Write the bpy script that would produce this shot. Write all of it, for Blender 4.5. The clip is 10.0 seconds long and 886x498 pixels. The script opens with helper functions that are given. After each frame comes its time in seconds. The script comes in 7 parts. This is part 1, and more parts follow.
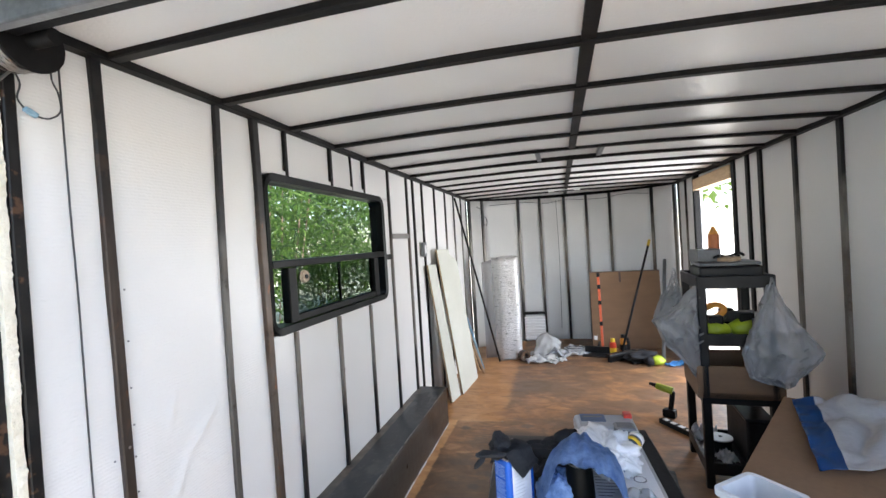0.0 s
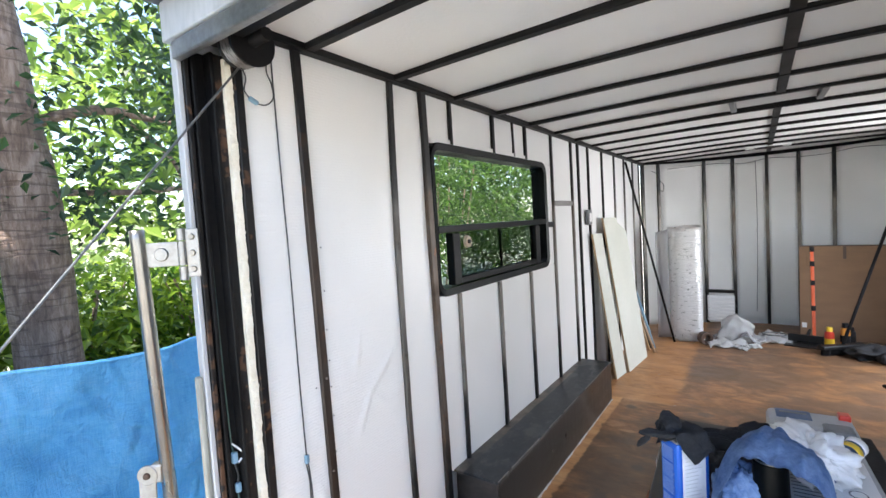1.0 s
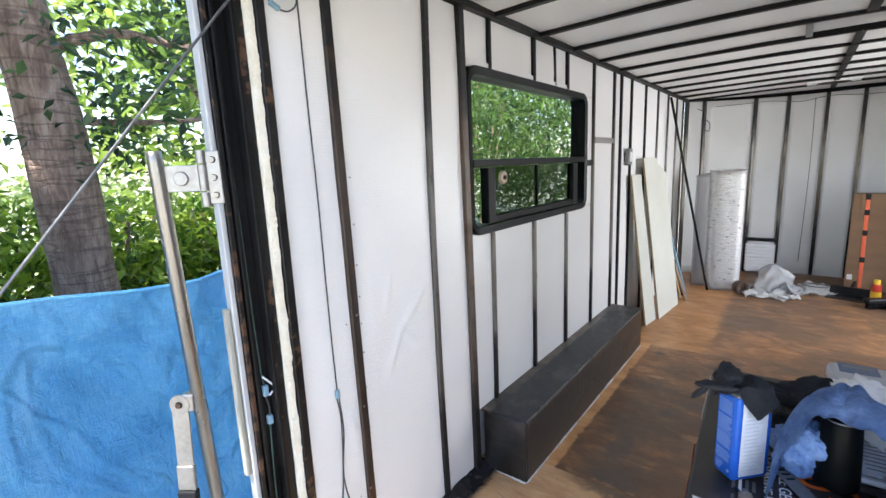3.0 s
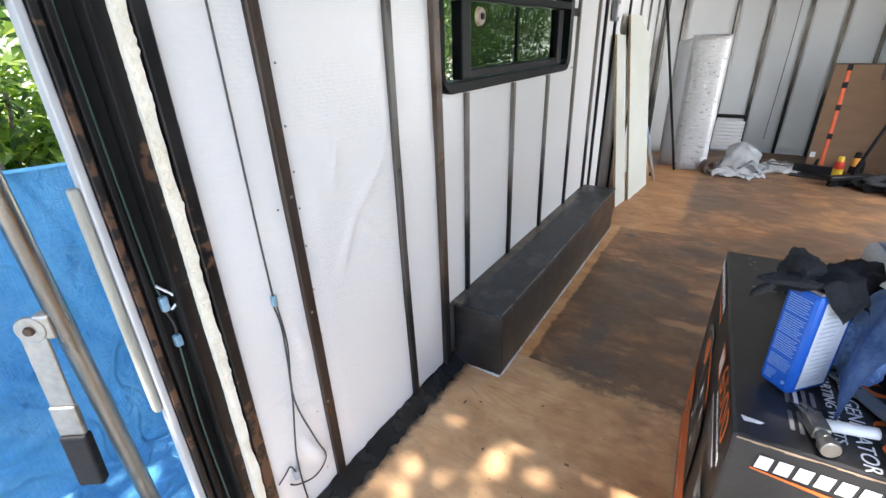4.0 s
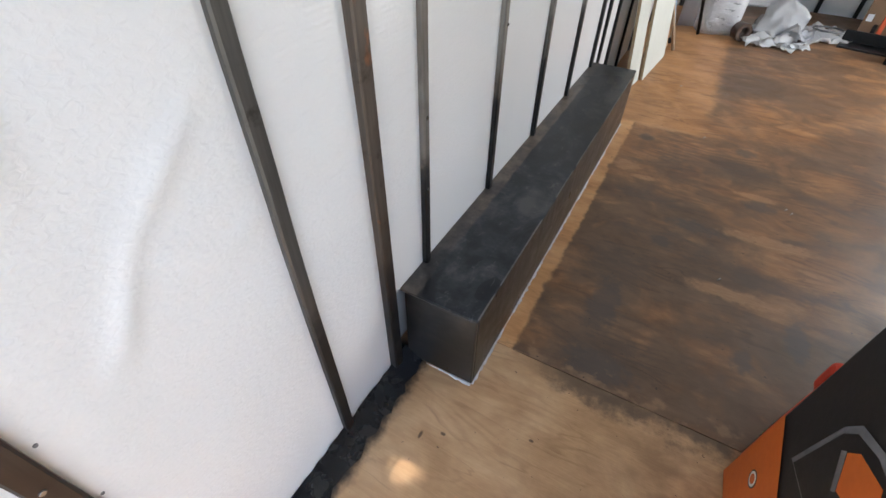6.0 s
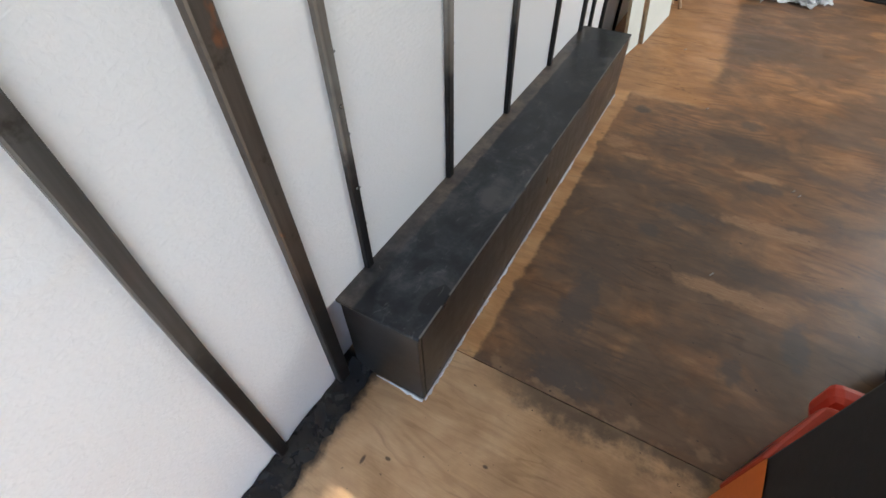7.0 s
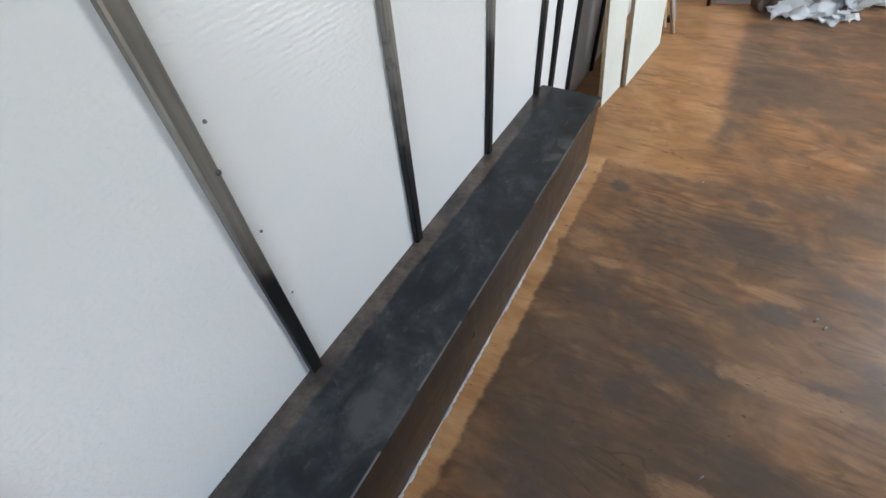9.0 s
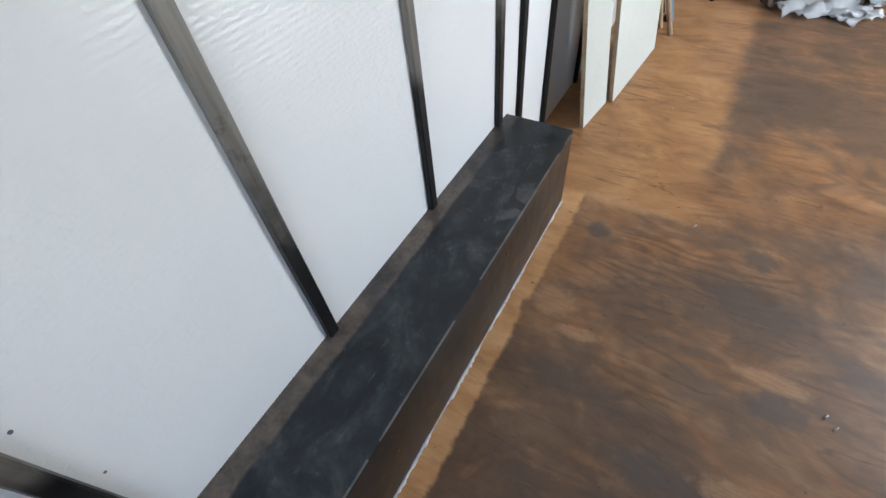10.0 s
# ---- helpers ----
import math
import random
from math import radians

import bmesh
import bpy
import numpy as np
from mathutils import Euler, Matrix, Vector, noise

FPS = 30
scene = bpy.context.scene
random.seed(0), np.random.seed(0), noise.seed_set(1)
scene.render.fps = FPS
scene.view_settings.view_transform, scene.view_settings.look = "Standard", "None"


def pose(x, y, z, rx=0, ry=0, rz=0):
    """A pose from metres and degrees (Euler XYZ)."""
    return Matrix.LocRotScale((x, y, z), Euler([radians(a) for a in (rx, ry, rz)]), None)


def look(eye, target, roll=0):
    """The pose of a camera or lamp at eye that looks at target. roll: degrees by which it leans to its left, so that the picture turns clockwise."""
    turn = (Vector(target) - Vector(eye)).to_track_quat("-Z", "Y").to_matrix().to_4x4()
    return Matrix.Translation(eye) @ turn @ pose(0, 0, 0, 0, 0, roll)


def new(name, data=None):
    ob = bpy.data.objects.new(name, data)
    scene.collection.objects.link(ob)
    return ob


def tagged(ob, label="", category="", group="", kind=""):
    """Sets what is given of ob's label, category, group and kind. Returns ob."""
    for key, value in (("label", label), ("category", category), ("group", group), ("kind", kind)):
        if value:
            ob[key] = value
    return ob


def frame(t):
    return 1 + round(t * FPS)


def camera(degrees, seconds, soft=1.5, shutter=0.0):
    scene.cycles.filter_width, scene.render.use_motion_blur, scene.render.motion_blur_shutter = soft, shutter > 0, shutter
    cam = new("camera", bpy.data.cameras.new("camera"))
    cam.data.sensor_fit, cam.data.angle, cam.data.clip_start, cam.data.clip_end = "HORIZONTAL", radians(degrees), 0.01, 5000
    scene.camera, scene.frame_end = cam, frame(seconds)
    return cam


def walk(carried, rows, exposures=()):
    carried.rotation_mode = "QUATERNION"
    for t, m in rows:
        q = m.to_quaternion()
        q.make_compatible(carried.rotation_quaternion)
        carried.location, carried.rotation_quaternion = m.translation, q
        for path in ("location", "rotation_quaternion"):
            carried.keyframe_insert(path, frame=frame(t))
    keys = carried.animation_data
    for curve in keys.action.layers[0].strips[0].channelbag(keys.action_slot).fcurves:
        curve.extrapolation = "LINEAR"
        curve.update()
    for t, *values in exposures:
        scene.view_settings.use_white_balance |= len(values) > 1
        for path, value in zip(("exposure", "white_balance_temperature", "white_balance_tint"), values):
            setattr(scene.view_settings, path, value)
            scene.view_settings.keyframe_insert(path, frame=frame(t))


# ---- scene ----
cam = camera(89.0, 10.0)
PATH = [
    (0, (0.004, -0.036, 1.403), (-0.495, 1.9, 1.377), -3.5),
    (0.5, (0.005, -0.042, 1.392), (-0.941, 1.719, 1.339), -3.8),
    (1, (0.01, -0.029, 1.384), (-1.138, 1.605, 1.27), -3.5),
    (1.5, (0.008, -0.029, 1.385), (-1.156, 1.589, 1.221), -2.8),
    (2, (0.002, -0.041, 1.37), (-1.18, 1.563, 1.191), -2.7),
    (3.3, (-0.155, 0.077, 1.334), (-1.356, 1.607, 0.868), -3.0),
    (3.5, (-0.211, 0.118, 1.307), (-1.315, 1.686, 0.741), -2.0),
    (4, (-0.314, 0.264, 1.226), (-1.298, 1.787, 0.383), -1.8),
    (4.5, (-0.37, 0.502, 1.184), (-1.331, 1.86, 0.073), -3.2),
    (5, (-0.446, 0.654, 1.144), (-1.391, 1.969, -0.029), -3.3),
    (5.5, (-0.607, 0.829, 1.117), (-1.46, 2.167, -0.101), -2.0),
    (5.7, (-0.665, 0.876, 1.147), (-1.392, 2.218, -0.145), 1.4),
    (6.8, (-0.61, 1.116, 1.1), (-1.29, 2.311, -0.353), -0.1),
    (7, (-0.601, 1.163, 1.095), (-1.298, 2.341, -0.364), -1.2),
    (7.5, (-0.657, 1.308, 1.088), (-1.354, 2.473, -0.38), -2.6),
    (8, (-0.683, 1.45, 1.1), (-1.379, 2.596, -0.384), -4.1),
    (8.5, (-0.645, 1.668, 1.112), (-1.354, 2.804, -0.373), -4.5),
    (9, (-0.63, 1.851, 1.113), (-1.37, 2.978, -0.365), -5.1),
    (9.5, (-0.672, 2.051, 1.094), (-1.415, 3.153, -0.401), -5.7),
    (10, (-0.629, 2.217, 1.09), (-1.373, 3.281, -0.431), -6.8),
]
EXPOSURES = [(0, 2.53, 6550, 14), (1.2, 2.48, 6450, 14), (2.0, 2.46, 6400, 14), (3.5, 2.48, 6550, 14), (4.2, 2.52, 6500, 13), (5.0, 2.55, 6750, 13), (5.7, 2.54, 6750, 13), (6.8, 2.47, 6750, 12), (7.5, 2.60, 6750, 11), (8.2, 2.75, 6750, 12), (9.0, 2.61, 6350, 9), (10, 2.62, 6200, 10)]
walk(cam, [(t, look(eye, target, roll)) for t, eye, target, roll in PATH], EXPOSURES)

# ---- world and sun ----
SUN_ELEV, SUN_AZ = 66.0, 188.0          # degrees; azimuth of the sun seen from above, counted from +y clockwise
world = bpy.data.worlds.new("sky")
scene.world = world
world.use_nodes = True
sky = world.node_tree.nodes.new("ShaderNodeTexSky")
sky.sky_type, sky.sun_disc = "NISHITA", False
sky.sun_elevation, sky.sun_rotation = radians(SUN_ELEV), radians(SUN_AZ)
background = world.node_tree.nodes["Background"]
background.inputs["Strength"].default_value = 0.115
world.node_tree.links.new(sky.outputs["Color"], background.inputs["Color"])
sun = new("sun", bpy.data.lights.new("sun", "SUN"))
sun.data.energy, sun.data.angle, sun.data.color = 3.4, radians(0.53), (1.0, 0.96, 0.90)
_e, _a = radians(SUN_ELEV), radians(SUN_AZ)
sun.matrix_world = look((6 * math.sin(_a) * math.cos(_e), 6 * math.cos(_a) * math.cos(_e), 6 * math.sin(_e)), (0, 0, 0))

# daylight that falls in through the side doorway
side_sky = new("side_sky", bpy.data.lights.new("side_sky", "AREA"))
side_sky.data.shape, side_sky.data.size, side_sky.data.size_y = "RECTANGLE", 1.3, 1.7
side_sky.data.energy, side_sky.data.color = 19.0, (0.93, 0.97, 1.0)
side_sky.matrix_world = look((1.86, 4.62, 1.15), (-0.6, 4.3, 1.05))


# ---- materials ----
def nodes_of(name):
    m = bpy.data.materials.new(name)
    m.use_nodes = True
    return m, m.node_tree, m.node_tree.nodes["Principled BSDF"]


def add(tree, kind, **values):
    n = tree.nodes.new("ShaderNode" + kind)
    for key, value in values.items():
        if key == "op":
            n.operation = value
        elif key == "mode":
            n.blend_type = value
        else:
            n.inputs[int(key[1:]) if key[0] == "i" and key[1:].isdigit() else key].default_value = value
    return n


def coords(tree, scale=(1, 1, 1), rot=(0, 0, 0), kind="Object"):
    c = tree.nodes.new("ShaderNodeTexCoord")
    m = add(tree, "Mapping")
    m.inputs["Scale"].default_value = scale
    m.inputs["Rotation"].default_value = rot
    tree.links.new(c.outputs[kind], m.inputs["Vector"])
    return m.outputs["Vector"]


def noise_of(tree, vec, scale, detail=4.0, rough=0.55, distort=0.0):
    n = add(tree, "TexNoise", Scale=scale, Detail=detail, Roughness=rough, Distortion=distort)
    tree.links.new(vec, n.inputs["Vector"])
    return n.outputs["Fac"]


def ramp(tree, fac, stops):
    r = tree.nodes.new("ShaderNodeValToRGB")
    el = r.color_ramp.elements
    while len(el) < len(stops):
        el.new(0.5)
    for e, (p, c) in zip(el, stops):
        e.position = p
        e.color = (*c, 1) if len(c) == 3 else c
    tree.links.new(fac, r.inputs["Fac"])
    return r.outputs["Color"]


def grey(v):
    return (v, v, v)


def mix(tree, fac, a, b, mode="MIX"):
    n = tree.nodes.new("ShaderNodeMix")
    n.data_type, n.blend_type = "RGBA", mode
    for sock, val in ((n.inputs[0], fac), (n.inputs[6], a), (n.inputs[7], b)):
        if isinstance(val, (int, float)):
            sock.default_value = val
        elif isinstance(val, tuple):
            sock.default_value = (*val, 1)
        else:
            tree.links.new(val, sock)
    return n.outputs[2]


def calc(tree, op, a, b=None):
    n = add(tree, "Math", op=op)
    for sock, val in ((n.inputs[0], a), (n.inputs[1], b)):
        if val is None:
            continue
        if isinstance(val, (int, float)):
            sock.default_value = val
        else:
            tree.links.new(val, sock)
    return n.outputs[0]


def bump(tree, bsdf, height, strength=0.3, distance=0.002):
    b = add(tree, "Bump", Strength=strength, Distance=distance)
    tree.links.new(height, b.inputs["Height"])
    tree.links.new(b.outputs["Normal"], bsdf.inputs["Normal"])


def plain(name, low, high, rough=0.6, metal=0.0, scale=6.0, fine=90.0, relief=0.25, stretch=(1, 1, 1), vary=0.08, dist=0.002):
    """A surface that varies between two colours at two scales, with fine relief."""
    m, t, b = nodes_of(name)
    v = coords(t, stretch)
    big, small = noise_of(t, v, scale), noise_of(t, v, fine, 3)
    f = calc(t, "ADD", calc(t, "MULTIPLY", big, 0.7), calc(t, "MULTIPLY", small, 0.3))
    t.links.new(ramp(t, f, [(0.32, low), (0.68, high)]), b.inputs["Base Color"])
    t.links.new(ramp(t, big, [(0.3, grey(max(0.02, rough - vary))), (0.7, grey(min(1, rough + vary)))]), b.inputs["Roughness"])
    b.inputs["Metallic"].default_value = metal
    bump(t, b, small, relief, dist)
    return m


def axis(tree, which, kind="Object"):
    c = tree.nodes.new("ShaderNodeTexCoord")
    s = tree.nodes.new("ShaderNodeSeparateXYZ")
    tree.links.new(c.outputs[kind], s.inputs[0])
    return s.outputs[which]


def step(tree, value, at, soft):
    """0 below at, 1 above it, over a soft width."""
    n = tree.nodes.new("ShaderNodeMapRange")
    n.interpolation_type = "SMOOTHSTEP"
    n.inputs["From Min"].default_value, n.inputs["From Max"].default_value = at - soft, at + soft
    tree.links.new(value, n.inputs["Value"])
    return n.outputs["Result"]


def lines_of(tree, vec, scale, thin, detail=2.0, distort=0.3):
    """Thin wandering lines: 1 on the line, 0 off it."""
    n = noise_of(tree, vec, scale, detail, 0.5, distort)
    return calc(tree, "SUBTRACT", 1.0, step(tree, calc(tree, "ABSOLUTE", calc(tree, "SUBTRACT", n, 0.5)), thin, thin * 0.9))


def spot(tree, x, y, cx, cy, rx, ry, wob, soft=0.25):
    """A soft-edged stain round (cx, cy)."""
    a = calc(tree, "POWER", calc(tree, "MULTIPLY", calc(tree, "SUBTRACT", x, cx), 1 / rx), 2.0)
    b = calc(tree, "POWER", calc(tree, "MULTIPLY", calc(tree, "SUBTRACT", y, cy), 1 / ry), 2.0)
    d = calc(tree, "ADD", calc(tree, "SQRT", calc(tree, "ADD", a, b)), wob)
    return calc(tree, "SUBTRACT", 1.0, step(tree, d, 1.0, soft))


def sheathing():
    """White foil-faced insulation, slightly glossy: fine ribs, pebbled facing, creases and smudges."""
    m, t, b = nodes_of("white_sheathing")
    v = coords(t)
    big = noise_of(t, v, 1.6, 2)
    col = ramp(t, big, [(0.3, (0.735, 0.735, 0.722)), (0.7, (0.790, 0.788, 0.775))])
    t.links.new(col, b.inputs["Base Color"])
    b.inputs["Roughness"].default_value = 0.30
    b.inputs["Specular IOR Level"].default_value = 0.55
    ribs = add(t, "TexWave", Scale=34.0, Distortion=2.0, Detail=2.0)
    ribs.bands_direction = "Z"
    t.links.new(coords(t), ribs.inputs["Vector"])
    pebble = calc(t, "MULTIPLY", noise_of(t, coords(t, (1, 1, 1.6)), 85, 2, 0.45, 0.6), 0.60)
    crease = calc(t, "MULTIPLY", noise_of(t, coords(t, (1, 1, 0.35)), 4, 1, 0.4, 0.3), 0.9)
    h = calc(t, "ADD", calc(t, "MULTIPLY", ribs.outputs["Fac"], 0.16), calc(t, "ADD", pebble, crease))
    bump(t, b, h, 0.42, 0.004)
    return m


def stud_steel(name, bare, rust, low, high, orange=0.0, chip=0.68):
    """Square steel tube: black paint at the foot and the head, bare and rusty between."""
    m, t, b = nodes_of(name)
    z = axis(t, 2)
    v = coords(t)
    wob = noise_of(t, v, 7, 4)
    zz = calc(t, "ADD", z, calc(t, "MULTIPLY", calc(t, "SUBTRACT", wob, 0.5), 0.5))
    painted = calc(t, "MAXIMUM", calc(t, "SUBTRACT", 1.0, step(t, zz, low, 0.10)), step(t, zz, high, 0.14))
    grain = noise_of(t, coords(t, (30, 30, 1.5)), 3, 4)
    spots = noise_of(t, v, 16, 5, 0.65)
    patches = noise_of(t, coords(t, (1, 1, 0.5)), 5, 4, 0.6)
    metal = mix(t, ramp(t, patches, [(0.48, grey(0)), (0.66, grey(1))]), ramp(t, grain, [(0.3, tuple(c * 0.6 for c in bare)), (0.7, bare)]), rust)
    metal = mix(t, ramp(t, spots, [(0.60, grey(0)), (0.70, grey(0.8))]), metal, tuple(c * 0.5 for c in rust))
    metal = mix(t, calc(t, "MULTIPLY", ramp(t, noise_of(t, coords(t, (1, 1, 0.6)), 24, 3), [(0.62, grey(0)), (0.72, grey(1))]), orange), metal, (0.30, 0.10, 0.03))
    black = ramp(t, spots, [(0.3, (0.005, 0.005, 0.0055)), (0.75, (0.017, 0.016, 0.015))])
    chips = ramp(t, calc(t, "ADD", calc(t, "MULTIPLY", noise_of(t, v, 33, 3), 0.5), calc(t, "MULTIPLY", noise_of(t, coords(t, (1, 1, 0.5)), 11, 3), 0.5)), [(chip - 0.06, grey(0)), (chip - 0.02, grey(0.75))])
    paint = mix(t, chips, black, rust)
    t.links.new(mix(t, painted, metal, paint), b.inputs["Base Color"])
    t.links.new(mix(t, painted, grey(0.35), grey(0.0)), b.inputs["Metallic"])
    t.links.new(ramp(t, spots, [(0.3, grey(0.3)), (0.7, grey(0.52))]), b.inputs["Roughness"])
    b.inputs["Specular IOR Level"].default_value = 0.3
    bump(t, b, spots, 0.25, 0.002)
    return m


def plywood():
    """Worn plywood sheets: dark stained traffic area, a paler front sheet and a clean strip along the box."""
    m, t, b = nodes_of("worn_plywood")
    x, y = axis(t, 0), axis(t, 1)
    v = coords(t)
    wig = calc(t, "SUBTRACT", noise_of(t, coords(t, (1.4, 2.2, 1)), 3.0, 5), 0.5)
    wig2 = calc(t, "SUBTRACT", noise_of(t, v, 32, 4, 0.6), 0.5)
    # grain: broad soft figure, wavy bands, a few thin late-wood lines, fine fibre
    figure = noise_of(t, coords(t, (1.3, 2.1, 1), (0, 0, 0.20)), 3.4, 6, 0.58, 0.7)
    streak = noise_of(t, coords(t, (2.4, 6.5, 1), (0, 0, 0.12)), 4.0, 5, 0.6, 0.9)
    fibre = noise_of(t, coords(t, (6, 85, 1), (0, 0, 0.06)), 3.0, 4, 0.65)
    late = lines_of(t, coords(t, (0.6, 3.4, 1), (0, 0, 0.12)), 3.6, 0.011, 3.0, 0.6)
    latemask = ramp(t, noise_of(t, coords(t, (1, 1.4, 1)), 3.1, 3), [(0.48, grey(0)), (0.62, grey(1))])
    late = calc(t, "MULTIPLY", late, latemask)
    grain = calc(t, "ADD", calc(t, "ADD", calc(t, "MULTIPLY", figure, 0.62), calc(t, "MULTIPLY", streak, 0.17)), calc(t, "MULTIPLY", fibre, 0.21))
    # cathedral figure: level lines of a stretched field, running across the trailer
    field = noise_of(t, coords(t, (0.55, 2.3, 1), (0, 0, 0.10)), 2.1, 3, 0.45, 0.25)
    rings = calc(t, "SINE", calc(t, "MULTIPLY", calc(t, "ADD", field, calc(t, "MULTIPLY", fibre, 0.010)), 95.0))
    rings = ramp(t, calc(t, "ADD", calc(t, "MULTIPLY", rings, 0.5), 0.5), [(0.45, grey(0)), (0.95, grey(1))])
    rings = calc(t, "MULTIPLY", rings, ramp(t, noise_of(t, coords(t, (1, 1.6, 1)), 2.6, 4, 0.6), [(0.44, grey(0.05)), (0.60, grey(1))]))
    clean = ramp(t, grain, [(0.34, (0.38, 0.215, 0.100)), (0.5, (0.54, 0.328, 0.165)), (0.66, (0.66, 0.43, 0.238))])
    brown = ramp(t, grain, [(0.34, (0.180, 0.080, 0.031)), (0.48, (0.300, 0.140, 0.055)), (0.62, (0.41, 0.210, 0.095))])
    orange = ramp(t, grain, [(0.34, (0.200, 0.084, 0.028)), (0.5, (0.34, 0.155, 0.054)), (0.66, (0.46, 0.235, 0.093))])
    brown = mix(t, calc(t, "MULTIPLY", rings, 0.50), brown, (0.075, 0.036, 0.019))
    orange = mix(t, calc(t, "MULTIPLY", rings, 0.40), orange, (0.14, 0.058, 0.022))
    clean = mix(t, calc(t, "MULTIPLY", rings, 0.22), clean, (0.28, 0.135, 0.05))
    # dirt at three sizes, soft-edged
    wide = noise_of(t, coords(t, (1.0, 1.3, 1)), 1.7, 3, 0.5, 0.4)
    patch = noise_of(t, coords(t, (1.0, 1.35, 1), (0, 0, 0.3)), 4.4, 6, 0.6, 0.6)
    blot = noise_of(t, coords(t, (1.0, 1.25, 1)), 11, 5, 0.6, 0.4)
    dirt = calc(t, "ADD", calc(t, "ADD", calc(t, "MULTIPLY", wide, 0.42), calc(t, "MULTIPLY", patch, 0.46)), calc(t, "ADD", calc(t, "MULTIPLY", blot, 0.17), calc(t, "MULTIPLY", streak, 0.05)))
    nearer = calc(t, "MULTIPLY", calc(t, "SUBTRACT", 1.0, step(t, calc(t, "ADD", y, calc(t, "MULTIPLY", wig, 0.8)), 2.75, 0.55)), 0.072)
    trodden = calc(t, "MULTIPLY", calc(t, "MULTIPLY", step(t, y, 3.7, 0.5), step(t, calc(t, "ADD", x, calc(t, "MULTIPLY", wig, 0.2)), -0.5, 0.12)), 0.065)
    dirt = calc(t, "ADD", calc(t, "ADD", dirt, nearer), trodden)
    soot = ramp(t, dirt, [(0.484, grey(0)), (0.625, grey(0.80))])
    sootcol = ramp(t, calc(t, "ADD", calc(t, "MULTIPLY", streak, 0.4), calc(t, "MULTIPLY", blot, 0.6)), [(0.35, (0.066, 0.042, 0.027)), (0.65, (0.135, 0.086, 0.055))])
    dark = mix(t, soot, brown, sootcol)
    pale = ramp(t, calc(t, "ADD", calc(t, "MULTIPLY", patch, -0.45), calc(t, "ADD", calc(t, "MULTIPLY", streak, 0.55), calc(t, "MULTIPLY", blot, -0.2))), [(0.02, grey(0)), (0.15, grey(0.20))])
    dark = mix(t, pale, dark, ramp(t, fibre, [(0.3, (0.33, 0.175, 0.085)), (0.7, (0.46, 0.265, 0.14))]))
    dark = mix(t, calc(t, "MULTIPLY", late, 0.42), dark, (0.045, 0.024, 0.014))
    # grey oil spots
    sw = calc(t, "ADD", calc(t, "MULTIPLY", wig2, 1.1), calc(t, "MULTIPLY", wig, 0.8))
    for cx, cy, rx, ry in ((-0.235, 2.895, 0.052, 0.040), (-0.245, 2.03, 0.034, 0.045), (-0.10, 2.20, 0.030, 0.085), (-0.62, 1.80, 0.10, 0.05), (-0.66, 2.05, 0.05, 0.11), (-0.45, 2.62, 0.10, 0.04), (-0.755, 3.27, 0.034, 0.036), (-0.55, 2.47, 0.030, 0.028), (-0.30, 3.35, 0.05, 0.035)):
        dark = mix(t, calc(t, "MULTIPLY", spot(t, x, y, cx, cy, rx, ry, calc(t, "MULTIPLY", sw, 1.5), 0.42), 0.66), dark, (0.068, 0.060, 0.055))
    # broad soot where it was trodden in
    for cx, cy, rx, ry in ((-0.42, 3.16, 0.24, 0.085), (-0.66, 2.26, 0.11, 0.10), (-0.56, 2.50, 0.18, 0.055), (-0.64, 2.74, 0.12, 0.045), (-0.68, 1.90, 0.16, 0.07), (-0.62, 3.06, 0.10, 0.05), (-0.20, 3.45, 0.22, 0.06), (-0.30, 4.30, 0.22, 0.28), (-0.15, 2.42, 0.20, 0.05)):
        dark = mix(t, calc(t, "MULTIPLY", spot(t, x, y, cx, cy, rx, ry, calc(t, "ADD", calc(t, "MULTIPLY", sw, 1.6), calc(t, "MULTIPLY", calc(t, "SUBTRACT", streak, 0.5), 2.2)), 0.6), 0.50), dark, (0.074, 0.054, 0.042))
    # rubbed pale places
    for cx, cy, rx, ry in ((-0.25, 2.965, 0.07, 0.022), (-0.79, 2.95, 0.06, 0.05), (-0.70, 2.88, 0.05, 0.018), (-0.74, 3.42, 0.10, 0.03), (-0.56, 3.78, 0.06, 0.025), (-0.30, 2.30, 0.14, 0.03), (-0.18, 2.66, 0.16, 0.03)):
        dark = mix(t, calc(t, "MULTIPLY", spot(t, x, y, cx, cy, rx, ry, calc(t, "MULTIPLY", sw, 1.4), 0.4), 0.6), dark, ramp(t, fibre, [(0.3, (0.36, 0.175, 0.078)), (0.7, (0.54, 0.315, 0.165))]))
    edge = calc(t, "ADD", calc(t, "MULTIPLY", calc(t, "SUBTRACT", y, 1.8), 0.004), -0.851)
    xe = calc(t, "ADD", calc(t, "SUBTRACT", x, edge), calc(t, "ADD", calc(t, "MULTIPLY", wig, 0.018), calc(t, "MULTIPLY", wig2, 0.028)))
    ye = calc(t, "ADD", y, calc(t, "ADD", calc(t, "MULTIPLY", wig, 0.14), calc(t, "MULTIPLY", wig2, 0.05)))
    beyond = step(t, ye, 3.42, 0.035)
    side2 = step(t, calc(t, "ADD", x, calc(t, "ADD", calc(t, "MULTIPLY", wig, 0.07), calc(t, "MULTIPLY", wig2, 0.05))), -0.50, 0.03)
    worn = mix(t, beyond, step(t, xe, 0.0, 0.008), calc(t, "ADD", calc(t, "MULTIPLY", side2, 0.85), calc(t, "MULTIPLY", soot, 0.15)))
